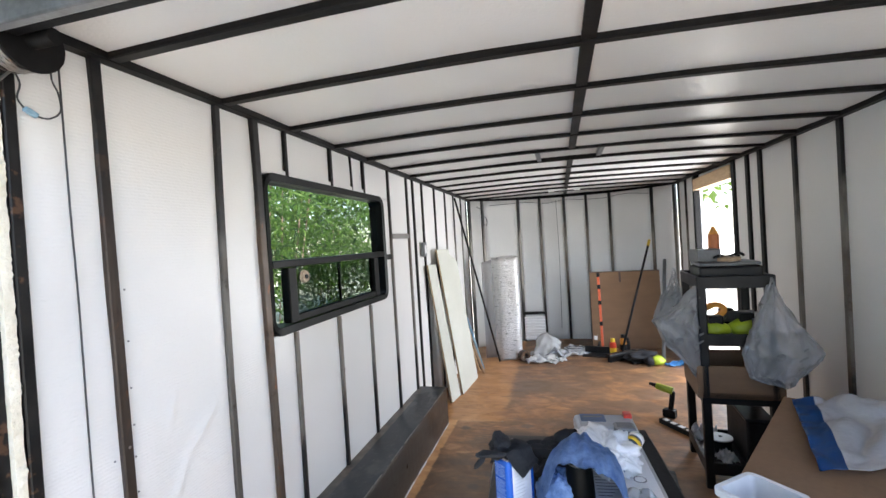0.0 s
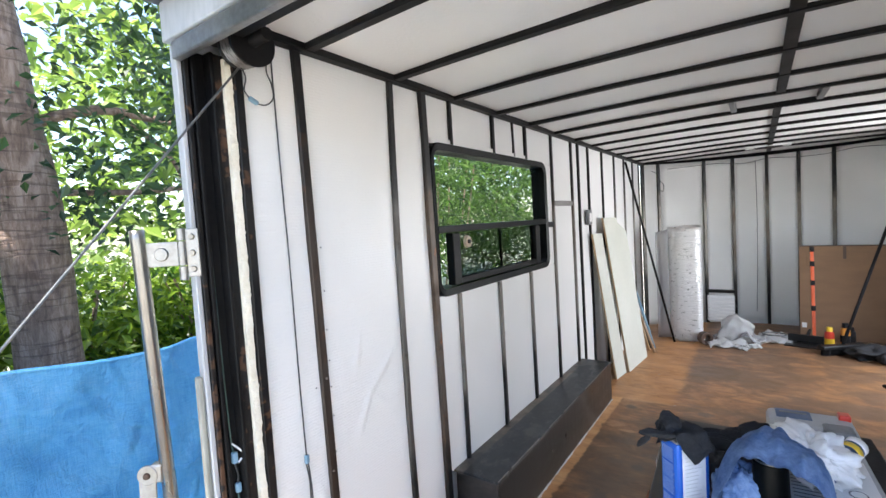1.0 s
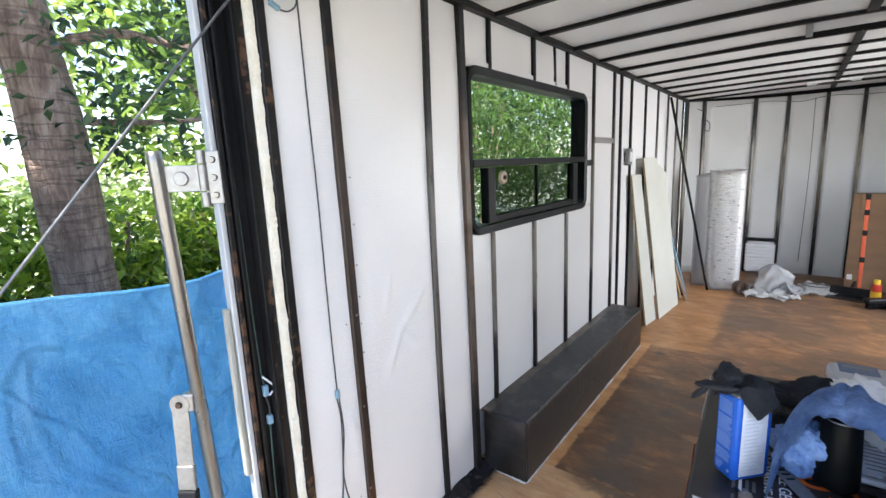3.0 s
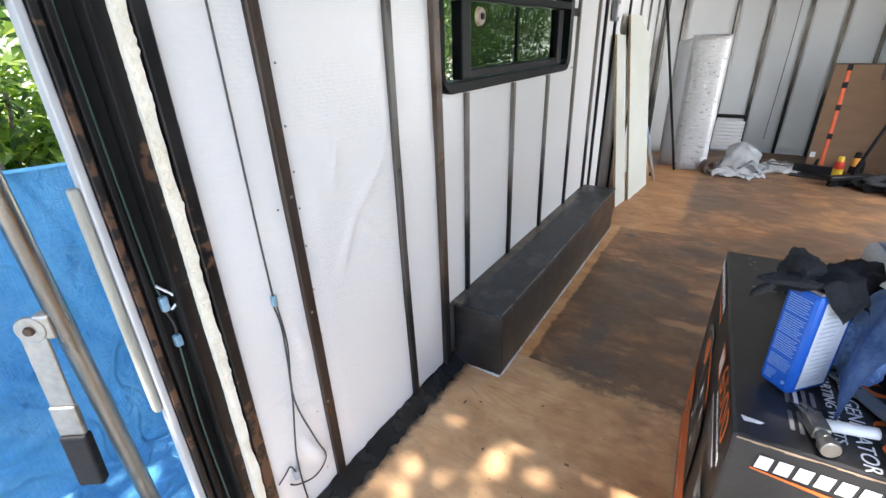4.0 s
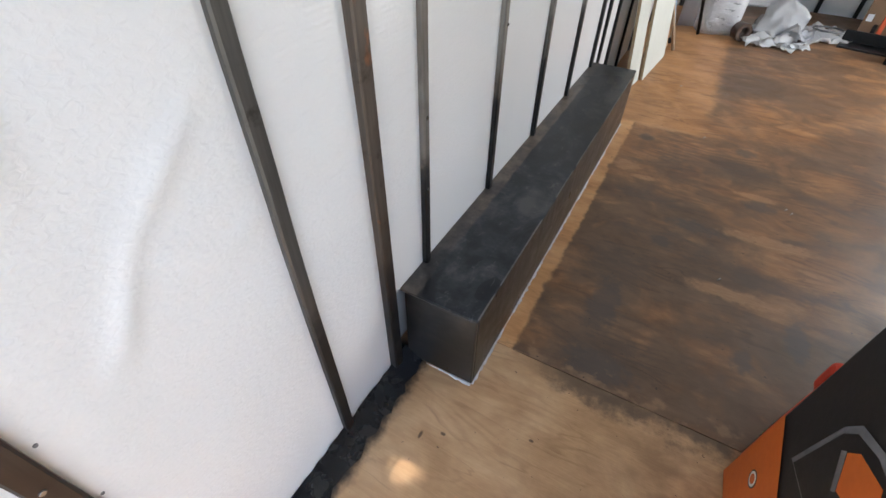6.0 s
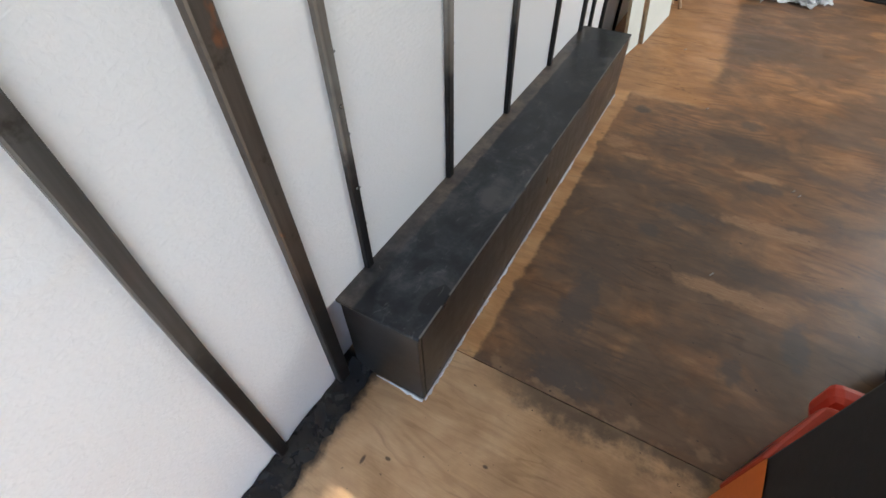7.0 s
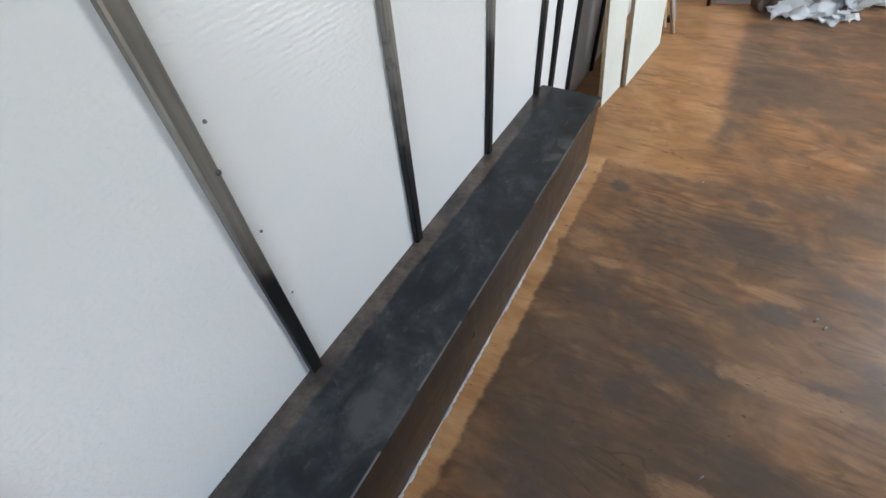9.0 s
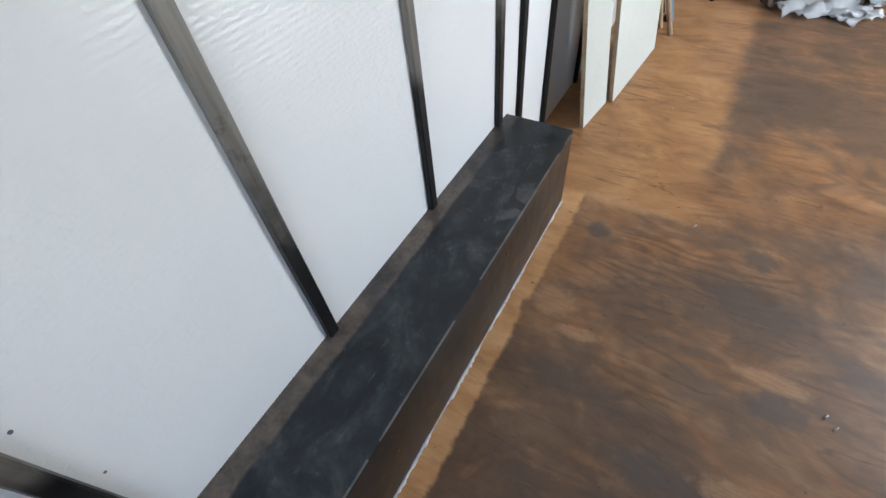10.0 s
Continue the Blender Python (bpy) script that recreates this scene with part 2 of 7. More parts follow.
    tan = ramp(t, grain, [(0.34, (0.40, 0.185, 0.068)), (0.5, (0.58, 0.300, 0.122)), (0.66, (0.70, 0.415, 0.200))])
    strip = mix(t, calc(t, "MULTIPLY", calc(t, "ADD", late, calc(t, "MULTIPLY", rings, 0.5)), 0.4), tan, (0.17, 0.07, 0.028))
    for cx, cy, rx, ry in ((-0.850, 2.90, 0.014, 0.024), (-0.847, 2.03, 0.016, 0.022), (-0.776, 3.672, 0.030, 0.010), (-0.70, 3.95, 0.012, 0.012)):
        strip = mix(t, calc(t, "MULTIPLY", spot(t, x, y, cx, cy, rx, ry, sw, 0.4), 0.7), strip, (0.075, 0.048, 0.034))
    ochre = mix(t, calc(t, "MULTIPLY", late, 0.5), mix(t, 0.25, orange, strip), (0.10, 0.04, 0.018))
    col = mix(t, worn, mix(t, beyond, strip, ochre), dark)
    # front sheet: clean and warm with brown smudges, sooty towards the joint
    front = calc(t, "SUBTRACT", 1.0, step(t, calc(t, "ADD", y, calc(t, "MULTIPLY", wig2, 0.008)), 1.735, 0.004))
    smear = calc(t, "MULTIPLY", ramp(t, calc(t, "ADD", calc(t, "MULTIPLY", patch, 0.6), calc(t, "MULTIPLY", blot, 0.4)), [(0.46, grey(0)), (0.62, grey(1))]), step(t, calc(t, "ADD", x, calc(t, "MULTIPLY", wig, 0.5)), -0.62, 0.3))
    joint = calc(t, "MULTIPLY", step(t, calc(t, "ADD", y, calc(t, "ADD", calc(t, "MULTIPLY", wig, 0.30), calc(t, "MULTIPLY", wig2, 0.16))), 1.70, 0.05), step(t, calc(t, "ADD", x, calc(t, "MULTIPLY", wig, 0.3)), -0.72, 0.1))
    fcol = mix(t, calc(t, "MULTIPLY", late, 0.35), clean, (0.20, 0.09, 0.035))
    fcol = mix(t, calc(t, "MULTIPLY", smear, 0.62), fcol, (0.19, 0.100, 0.048))
    for cx, cy, rx, ry in ((-0.905, 1.405, 0.007, 0.004), (-0.955, 1.375, 0.004, 0.010), (-0.545, 1.30, 0.008, 0.005), (-0.80, 1.22, 0.005, 0.006), (-0.70, 1.50, 0.006, 0.004)):
        fcol = mix(t, calc(t, "MULTIPLY", spot(t, x, y, cx, cy, rx, ry, sw, 0.4), 0.8), fcol, (0.05, 0.027, 0.015))
    fcol = mix(t, calc(t, "MULTIPLY", joint, 0.8), fcol, (0.060, 0.040, 0.028))
    col = mix(t, front, col, fcol)
    seam = calc(t, "SUBTRACT", 1.0, step(t, calc(t, "ABSOLUTE", calc(t, "SUBTRACT", calc(t, "ADD", y, calc(t, "MULTIPLY", wig2, 0.06)), 1.765)), 0.030, 0.016))
    chip = calc(t, "MULTIPLY", seam, ramp(t, noise_of(t, coords(t, (1, 1.3, 1)), 17, 3), [(0.52, grey(0)), (0.62, grey(0.45))]))
    col = mix(t, chip, col, (0.36, 0.215, 0.115))
    nick = ramp(t, noise_of(t, coords(t, (1, 1.6, 1)), 46, 2), [(0.715, grey(0)), (0.74, grey(0.8))])
    col = mix(t, nick, col, (0.05, 0.03, 0.02))
    black = calc(t, "MULTIPLY", calc(t, "SUBTRACT", 1.0, step(t, calc(t, "ADD", x, calc(t, "MULTIPLY", wig2, 0.05)), -1.048, 0.022)), calc(t, "SUBTRACT", 1.0, step(t, y, 1.60, 0.02)))
    col = mix(t, black, col, (0.012, 0.011, 0.011))
    t.links.new(col, b.inputs["Base Color"])
    t.links.new(mix(t, black, ramp(t, calc(t, "ADD", calc(t, "MULTIPLY", patch, 0.6), calc(t, "MULTIPLY", streak, 0.4)), [(0.35, grey(0.34)), (0.65, grey(0.55))]), grey(0.3)), b.inputs["Roughness"])
    bump(t, b, calc(t, "ADD", calc(t, "SUBTRACT", calc(t, "MULTIPLY", grain, 0.6), calc(t, "MULTIPLY", late, 0.15)), calc(t, "MULTIPLY", fibre, 0.4)), 0.28, 0.002)
    return m


def scuffed_top():
    """Black sheet metal: cloudy dust, wet-looking dark patches, scratches and a dusty brown strip along the wall."""
    m, t, b = nodes_of("scuffed_black_sheet")
    v = coords(t)
    x, y = axis(t, 0), axis(t, 1)
    cloud = noise_of(t, coords(t, (1.6, 1.0, 1), (0, 0, 0.4)), 5.5, 5, 0.62, 0.9)
    fine = noise_of(t, v, 30, 5, 0.7)
    wob = calc(t, "SUBTRACT", noise_of(t, v, 14, 4), 0.5)
    f = calc(t, "ADD", calc(t, "MULTIPLY", cloud, 0.72), calc(t, "MULTIPLY", fine, 0.28))
    col = ramp(t, f, [(0.42, (0.006, 0.0080, 0.0110)), (0.48, (0.014, 0.0175, 0.0215)), (0.54, (0.028, 0.032, 0.036)), (0.65, (0.080, 0.079, 0.076))])
    wet = ramp(t, noise_of(t, coords(t, (1.5, 1.0, 1)), 7.5, 2, 0.4, 0.6), [(0.50, grey(0)), (0.53, grey(1))])
    wet = calc(t, "MULTIPLY", wet, calc(t, "ADD", calc(t, "MULTIPLY", step(t, y, 1.15, 0.3), 0.9), calc(t, "MULTIPLY", calc(t, "SUBTRACT", 1.0, step(t, y, 0.30, 0.15)), 0.8)))
    col = mix(t, wet, col, (0.0045, 0.0055, 0.0075))
    rub = calc(t, "MULTIPLY", lines_of(t, coords(t, (5, 1.6, 1), (0, 0, 0.35)), 4.0, 0.010, 2.0, 0.4), ramp(t, fine, [(0.52, grey(0)), (0.66, grey(0.4))]))
    col = mix(t, rub, col, (0.15, 0.15, 0.145))
    dusty = calc(t, "SUBTRACT", 1.0, step(t, calc(t, "ADD", x, calc(t, "MULTIPLY", wob, 0.02)), 0.034, 0.005))
    dusty = calc(t, "MULTIPLY", dusty, ramp(t, noise_of(t, coords(t, (1, 0.6, 1)), 6, 3), [(0.36, grey(0.15)), (0.55, grey(0.95))]))
    col = mix(t, dusty, col, ramp(t, fine, [(0.35, (0.070, 0.053, 0.042)), (0.65, (0.165, 0.125, 0.095))]))
    t.links.new(col, b.inputs["Base Color"])
    t.links.new(mix(t, wet, ramp(t, f, [(0.38, grey(0.36)), (0.65, grey(0.62))]), grey(0.30)), b.inputs["Roughness"])
    b.inputs["Specular IOR Level"].default_value = 0.5
    bump(t, b, fine, 0.22, 0.003)
    return m


def scuffed_side():
    """Black sheet metal dulled with brown dust and drips of scratches."""
    m, t, b = nodes_of("dusty_black_sheet")
    v = coords(t)
    cloud = noise_of(t, coords(t, (1, 0.9, 2.2)), 4.5, 5, 0.62, 0.6)
    fine = noise_of(t, v, 30, 5, 0.7)
    run = noise_of(t, coords(t, (1, 9, 1)), 4, 3)
    f = calc(t, "ADD", calc(t, "ADD", calc(t, "MULTIPLY", cloud, 0.55), calc(t, "MULTIPLY", fine, 0.2)), calc(t, "MULTIPLY", run, 0.25))
    col = ramp(t, f, [(0.42, (0.006, 0.006, 0.006)), (0.50, (0.014, 0.0125, 0.0115)), (0.58, (0.034, 0.029, 0.025)), (0.66, (0.080, 0.066, 0.054))])
    t.links.new(col, b.inputs["Base Color"])
    t.links.new(ramp(t, f, [(0.38, grey(0.26)), (0.65, grey(0.50))]), b.inputs["Roughness"])
    b.inputs["Specular IOR Level"].default_value = 0.62
    bump(t, b, fine, 0.22, 0.003)
    return m


def leaf(name, low, high, trans=0.35):
    m, t, b = nodes_of(name)
    g = t.nodes.new("ShaderNodeNewGeometry")
    t.links.new(ramp(t, g.outputs["Random Per Island"], [(0.0, low), (1.0, high)]), b.inputs["Base Color"])
    b.inputs["Roughness"].default_value = 0.42
    tr = t.nodes.new("ShaderNodeBsdfTranslucent")
    t.links.new(ramp(t, g.outputs["Random Per Island"], [(0.0, tuple(min(1, c * 1.6) for c in low)), (1.0, tuple(min(1, c * 1.7) for c in high))]), tr.inputs["Color"])
    ms = add(t, "MixShader", i0=trans)
    t.links.new(b.outputs[0], ms.inputs[1])
    t.links.new(tr.outputs[0], ms.inputs[2])
    t.links.new(ms.outputs[0], t.nodes["Material Output"].inputs["Surface"])
    return m


def glass(name, tint, see=0.75):
    m, t, b = nodes_of(name)
    tr = add(t, "BsdfTransparent", Color=(*tint, 1))
    gl = add(t, "BsdfGlossy", Roughness=0.03)
    ms = add(t, "MixShader", i0=0.014)
    t.links.new(tr.outputs[0], ms.inputs[1])
    t.links.new(gl.outputs[0], ms.inputs[2])
    t.links.new(ms.outputs[0], t.nodes["Material Output"].inputs["Surface"])
    return m


WHITE = sheathing()
STUD = stud_steel("painted_steel_tube", (0.225, 0.21, 0.185), (0.105, 0.082, 0.064), 0.62, 1.50)
STUD_DARK = stud_steel("dark_steel_tube", (0.115, 0.108, 0.098), (0.062, 0.050, 0.040), 0.45, 1.50)
STUD_RUSTY = stud_steel("rusty_steel_tube", (0.066, 0.051, 0.042), (0.042, 0.026, 0.018), 0.12, 1.50, 0.25)
STUD_BROWN = stud_steel("brown_steel_tube", (0.115, 0.092, 0.074), (0.070, 0.043, 0.027), 0.36, 1.50, 0.55)
STUD_POST = stud_steel("flaking_black_post", (0.05, 0.035, 0.028), (0.12, 0.062, 0.036), 2.5, 3.0, 0.0, 0.61)
BLACK = plain("black_steel_paint", (0.004, 0.004, 0.0045), (0.013, 0.0125, 0.012), 0.5, 0.0, 5, 60, 0.3)
BLACK.node_tree.nodes["Principled BSDF"].inputs["Specular IOR Level"].default_value = 0.16
PLY = plywood()
BOXTOP = scuffed_top()
BOXSIDE = scuffed_side()
CAULK = plain("grey_white_sealant", (0.45, 0.44, 0.42), (0.72, 0.71, 0.69), 0.7, 0, 20, 120, 0.8, dist=0.004)
SKIN = plain("white_painted_skin", (0.62, 0.63, 0.64), (0.74, 0.75, 0.76), 0.4, 0.0, 2, 40, 0.1)


# ---- mesh helpers ----
def box(bm, lo, hi, bev=0.0, m=None, mat=0):
    """A box between two corners, its edges rounded by bev, laid by the matrix m."""
    r = bmesh.ops.create_cube(bm, size=1)
    vs = r["verts"]
    c = [(a + b) / 2 for a, b in zip(lo, hi)]
    d = [max(1e-4, b - a) for a, b in zip(lo, hi)]
    for v in vs:
        v.co = Vector((c[0] + v.co.x * d[0], c[1] + v.co.y * d[1], c[2] + v.co.z * d[2]))
    faces = {f for v in vs for f in v.link_faces}
    for f in faces:
        f.material_index = mat
    if bev:
        es = list({e for v in vs for e in v.link_edges})
        g = bmesh.ops.bevel(bm, geom=es, offset=bev, segments=2, affect="EDGES", profile=0.5, material=mat)
        faces = {f for f in faces if f.is_valid} | set(g["faces"])
        vs = list({v for f in faces for v in f.verts})
    if m is not None:
        bmesh.ops.transform(bm, matrix=m, verts=[v for v in vs if v.is_valid])
    return vs


def cyl(bm, r1, r2, depth, m=None, seg=20, bev=0.0, caps=True, mat=0):
    """A cylinder or cone standing on z = 0."""
    r = bmesh.ops.create_cone(bm, cap_ends=caps, segments=seg, radius1=r1, radius2=r2, depth=depth)
    vs = r["verts"]
    bmesh.ops.translate(bm, vec=(0, 0, depth / 2), verts=vs)
    faces = {f for v in vs for f in v.link_faces}
    for f in faces:
        f.material_index = mat
    if bev:
        es = [e for e in {e for v in vs for e in v.link_edges} if len(e.link_faces) == 2 and e.calc_face_angle(0) > 1.0]
        g = bmesh.ops.bevel(bm, geom=es, offset=bev, segments=2, affect="EDGES", profile=0.5, material=mat)
        faces = {f for f in faces if f.is_valid} | set(g["faces"])
        vs = list({v for f in faces for v in f.verts})
    for f in faces:
        if f.is_valid:
            f.smooth = len(f.verts) == 4
    if m is not None:
        bmesh.ops.transform(bm, matrix=m, verts=vs)
    return vs


def link_bm(name, bm, mats, smooth=False):
    me = bpy.data.meshes.new(name)
    bm.normal_update()
    bm.to_mesh(me)
    bm.free()
    for m in mats if isinstance(mats, (list, tuple)) else [mats]:
        me.materials.append(m)
    if smooth:
        for p in me.polygons:
            p.use_smooth = True
    return new(name, me)


def part(name, bm, material, parent, label="", smooth=False):
    ob = link_bm(name, bm, material, smooth)
    ob.parent = parent
    return tagged(ob, label) if label else ob


def thing(name, label, category, at=None, group="", kind=""):
    ob = new(name)
    ob.empty_display_size = 0.05
    if at is not None:
        ob.matrix_world = at
    return tagged(ob, label, category, group, kind)


def boxes(*specs):
    bm = bmesh.new()
    for s in specs:
        box(bm, *s)
    return bm


def sheet(bm, nu, nv, fn, thick=0.0):
    """A grid of nu by nv cells whose points are fn(u, v); thick > 0 gives it a back."""
    vs = [[bm.verts.new(fn(i / nu, j / nv)) for j in range(nv + 1)] for i in range(nu + 1)]
    fs = [bm.faces.new((vs[i][j], vs[i + 1][j], vs[i + 1][j + 1], vs[i][j + 1])) for i in range(nu) for j in range(nv)]
    for f in fs:
        f.smooth = True
    if thick:
        bmesh.ops.solidify(bm, geom=fs, thickness=thick)
    return vs


def tube(name, points, radius, material, parent=None, label="", res=3, cyclic=False):
    """A round wire or rod through the points, as a mesh."""
    bm = bmesh.new()
    pts = [Vector(p) for p in points]
    rings = []
    n = 4 + 2 * res
    up = Vector((0, 0, 1))
    for i, p in enumerate(pts):
        d = (pts[min(i + 1, len(pts) - 1)] - pts[max(i - 1, 0)]).normalized()
        a = d.cross(up if abs(d.z) < 0.95 else Vector((1, 0, 0))).normalized()
        b = d.cross(a)
        rings.append([bm.verts.new(p + radius * (math.cos(2 * math.pi * k / n) * a + math.sin(2 * math.pi * k / n) * b)) for k in range(n)])
    for r0, r1 in zip(rings, rings[1:]):
        for k in range(n):
            bm.faces.new((r0[k], r0[(k + 1) % n], r1[(k + 1) % n], r1[k])).smooth = True
    bm.faces.new(rings[0][::-1])
    bm.faces.new(rings[-1])
    bmesh.ops.recalc_face_normals(bm, faces=bm.faces[:])
    ob = link_bm(name, bm, material)
    ob.parent = parent
    return tagged(ob, label) if label else ob


def smooth_line(points, per=8):
    """Points along a soft curve through the given ones."""
    p = [Vector(q) for q in points]
    out = []
    for i in range(len(p) - 1):
        a, b, c, d = p[max(i - 1, 0)], p[i], p[i + 1], p[min(i + 2, len(p) - 1)]
        for k in range(per):
            t = k / per
            out.append(0.5 * ((2 * b) + (c - a) * t + (2 * a - 5 * b + 4 * c - d) * t * t + (3 * b - a - 3 * c + d) * t ** 3))
    return out + [p[-1]]


# ---- the trailer: plan in metres ----
XL, XR = -1.11, 1.34            # faces of the studs on the two long walls
Y0, Y1 = 0.52, 5.78             # rear opening, front corners
TOP = 1.927                     # underside of the roof bows
XM = (XL + XR) / 2
BAYS = [0.903 + 0.4035 * i for i in range(13)]


def nose(s):
    """The rounded front wall in plan: s from -1 (left corner) to 1 (right corner)."""
    return Vector((XM + (XR - XL) / 2 * s, Y1 + 0.52 * (1 - abs(s) ** 2.2), 0))


def roof(x, y):
    """Height of the bows: crowned across, sagging along the rear half of the right wall."""
    u = (x - XL) / (XR - XL)
    return TOP + 0.08 * u * (1 - u) - 0.035 * u * u * max(0.0, min(1.0, (5.0 - y) / 2.4))


# floor: plywood deck
bm = bmesh.new()
outline = [(XL - 0.06, Y0), (XR + 0.06, Y0), (XR + 0.06, Y1)] + [tuple(nose(1 - i / 8)[:2]) for i in range(1, 16)] + [(XL - 0.06, Y1)]
for a, b in ((Y0, 1.7335), (1.7365, 9)):
    pts = [(x, min(max(y, a), b)) for x, y in outline]
    clean = [p for i, p in enumerate(pts) if p != pts[i - 1]]
    f = bm.faces.new([bm.verts.new((x, y, 0)) for x, y in clean])
    e = bmesh.ops.extrude_face_region(bm, geom=[f])
    bmesh.ops.translate(bm, vec=(0, 0, -0.018), verts=[v for v in e["geom"] if isinstance(v, bmesh.types.BMVert)])
bmesh.ops.recalc_face_normals(bm, faces=bm.faces[:])
floor = tagged(link_bm("floor", bm, PLY), "stained and worn brown plywood floor of a cargo trailer", "floor", kind="structure")
chassis = tagged(link_bm("chassis", boxes(((XL - 0.08, Y0, -0.12), (XR + 0.08, Y1, -0.0195))), BLACK), "black steel frame under the trailer floor", "chassis", kind="structure")


# left wall
WIN = (1.530, 2.755, 1.070, 1.722)     # the window opening: y, y, z, z


def wall_panel(parent, x, ya, yb, za, zb, side, seed, creases=()):
    """One sheet of white insulation between two studs, softly creased. side: +1 faces +x."""
    rnd = random.Random(seed)
    o = Vector((rnd.uniform(0, 50), rnd.uniform(0, 50), 0))
    nu, nv = max(2, int((yb - ya) / 0.05)), max(3, int((zb - za) / 0.07))
    if creases:
        nu, nv = int((yb - ya) / 0.008), int((zb - za) / 0.012)

    def at(u, v):
        y, z = ya + (yb - ya) * u, za + (zb - za) * v
        edge = min(1, 6 * min(u, 1 - u)) * min(1, 10 * min(v, 1 - v))
        n = noise.noise(Vector((y * 3.2, z * 1.3, 0)) + o) * 0.006 + noise.noise(Vector((y * 8, z * 4, 3)) + o) * 0.003
        for y0, z0, y1, z1, high in creases:
            k = max(0, min(1, ((y - y0) * (y1 - y0) + (z - z0) * (z1 - z0)) / ((y1 - y0) ** 2 + (z1 - z0) ** 2)))
            d = math.hypot(y - y0 - k * (y1 - y0), z - z0 - k * (z1 - z0)) + 0.01 * noise.noise(Vector((y * 9, z * 9, 2)) + o)
            n += high * math.exp(-(d / 0.014) ** 2) * math.sin(math.pi * (0.08 + 0.84 * k))
        return (x + side * edge * (n + 0.002), y, z)
    bm = bmesh.new()
    sheet(bm, nu, nv, at)
    box(bm, (min(x, x - side * 0.03), ya, za), (max(x - side * 0.004, x - side * 0.03), yb, zb))
    bmesh.ops.recalc_face_normals(bm, faces=bm.faces[:])
    return part("panel", bm, WHITE, parent)


def stud(parent, x, y, za, zb, side, w=0.036, mat=STUD, deep=0.05, lean=0.0, bend=0.0):
    """A square steel tube from za to zb; lean shifts its head, bend its middle."""
    bm = bmesh.new()
    prev, n = None, 12 if bend or lean else 1
    a, b = x, x - side * deep
    for k in range(n + 1):
        z = za + (zb - za) * k / n
        c = y + lean * z / TOP + bend * math.sin(math.pi * z / TOP) * (0.85 + 0.3 * noise.noise(Vector((y * 7, z * 3, 0))))
        ring = [bm.verts.new(p) for p in ((b, c - w / 2, z), (a - side * 0.003, c - w / 2, z), (a, c - w / 2 + 0.003, z), (a, c + w / 2 - 0.003, z), (a - side * 0.003, c + w / 2, z), (b, c + w / 2, z))]
        if prev:
            for q in range(6):
                bm.faces.new((prev[q], prev[(q + 1) % 6], ring[(q + 1) % 6], ring[q]))
        else:
            bm.faces.new(ring)
        prev = ring
    bm.faces.new(prev)
    bmesh.ops.recalc_face_normals(bm, faces=bm.faces[:])
    return part("stud", bm, mat, parent)


SKX = XL - 0.075
wall_west = tagged(link_bm("wall_west", boxes(
    ((SKX, 0.55, -0.1), (SKX + 0.02, Y1, WIN[2])), ((SKX, 0.55, WIN[3]), (SKX + 0.02, Y1, TOP + 0.10)),
    ((SKX, 0.55, WIN[2]), (SKX + 0.02, WIN[0], WIN[3])), ((SKX, WIN[1], WIN[2]), (SKX + 0.02, Y1, WIN[3]))), SKIN),
    "long trailer wall of steel studs with white insulation sheets", "wall", kind="structure")
# foot of each stud, its width, surface, lean towards the rear at the head, and bend at mid height
left_studs = [(0.674, 0.026, STUD_POST, 0.0, 0.0), (0.900, 0.030, STUD_RUSTY, -0.032, 0.0), (1.296, 0.027, STUD_DARK, -0.006, -0.020), (1.512, 0.036, STUD_BROWN, -0.030, 0.0), (1.688, 0.022, STUD, 0.0, 0.0), (2.086, 0.026, STUD, 0.0, -0.005), (2.487, 0.026, STUD, 0.0, -0.006),
              (2.895, 0.026, STUD, 0.0, 0.0), (3.285, 0.030, STUD, 0.0, 0.0), (3.44, 0.034, BLACK, 0.0, 0.0), (3.69, 0.030, BLACK, 0.0, 0.0), (4.09, 0.030, BLACK, 0.0, 0.0), (4.50, 0.030, STUD, 0.0, 0.0), (4.89, 0.030, STUD, 0.0, 0.0),
              (5.28, 0.030, STUD, 0.0, 0.0), (5.60, 0.030, STUD, 0.0, 0.0)]
PX = XL - 0.014
CREASES = {0: ((0.78, 0.30, 0.86, 0.12, 0.010), (0.74, 0.42, 0.85, 0.34, 0.007), (0.83, 0.62, 0.86, 0.50, 0.006)),
           1: ((1.011, 0.673, 1.09, 0.815, 0.006), (1.08, 0.80, 1.225, 0.94, 0.006), (1.09, 0.80, 1.173, 0.725, 0.003), (1.165, 0.728, 1.272, 0.742, 0.004), (1.02, 0.90, 1.05, 1.02, 0.005))}
for y, w, mat, lean, bend in left_studs:
    foot = 0.282 if 1.57 < y < 3.34 else 0.0
    if WIN[0] - 0.01 < y < WIN[1] + 0.01:
        stud(wall_west, XL, y, foot, WIN[2] - 0.012, 1, w, mat, 0.05, lean, bend)
        stud(wall_west, XL, y, WIN[3] + 0.012, TOP, 1, w, BLACK)
    else:
        stud(wall_west, XL + (0.006 if mat is STUD_BROWN else 0.0), y, foot, TOP, 1, w, mat, 0.05, lean, bend)
stud(wall_west, XL - 0.004, 2.325, WIN[3] + 0.012, TOP, 1, 0.018, STUD, 0.03, 0.0, 0.022)
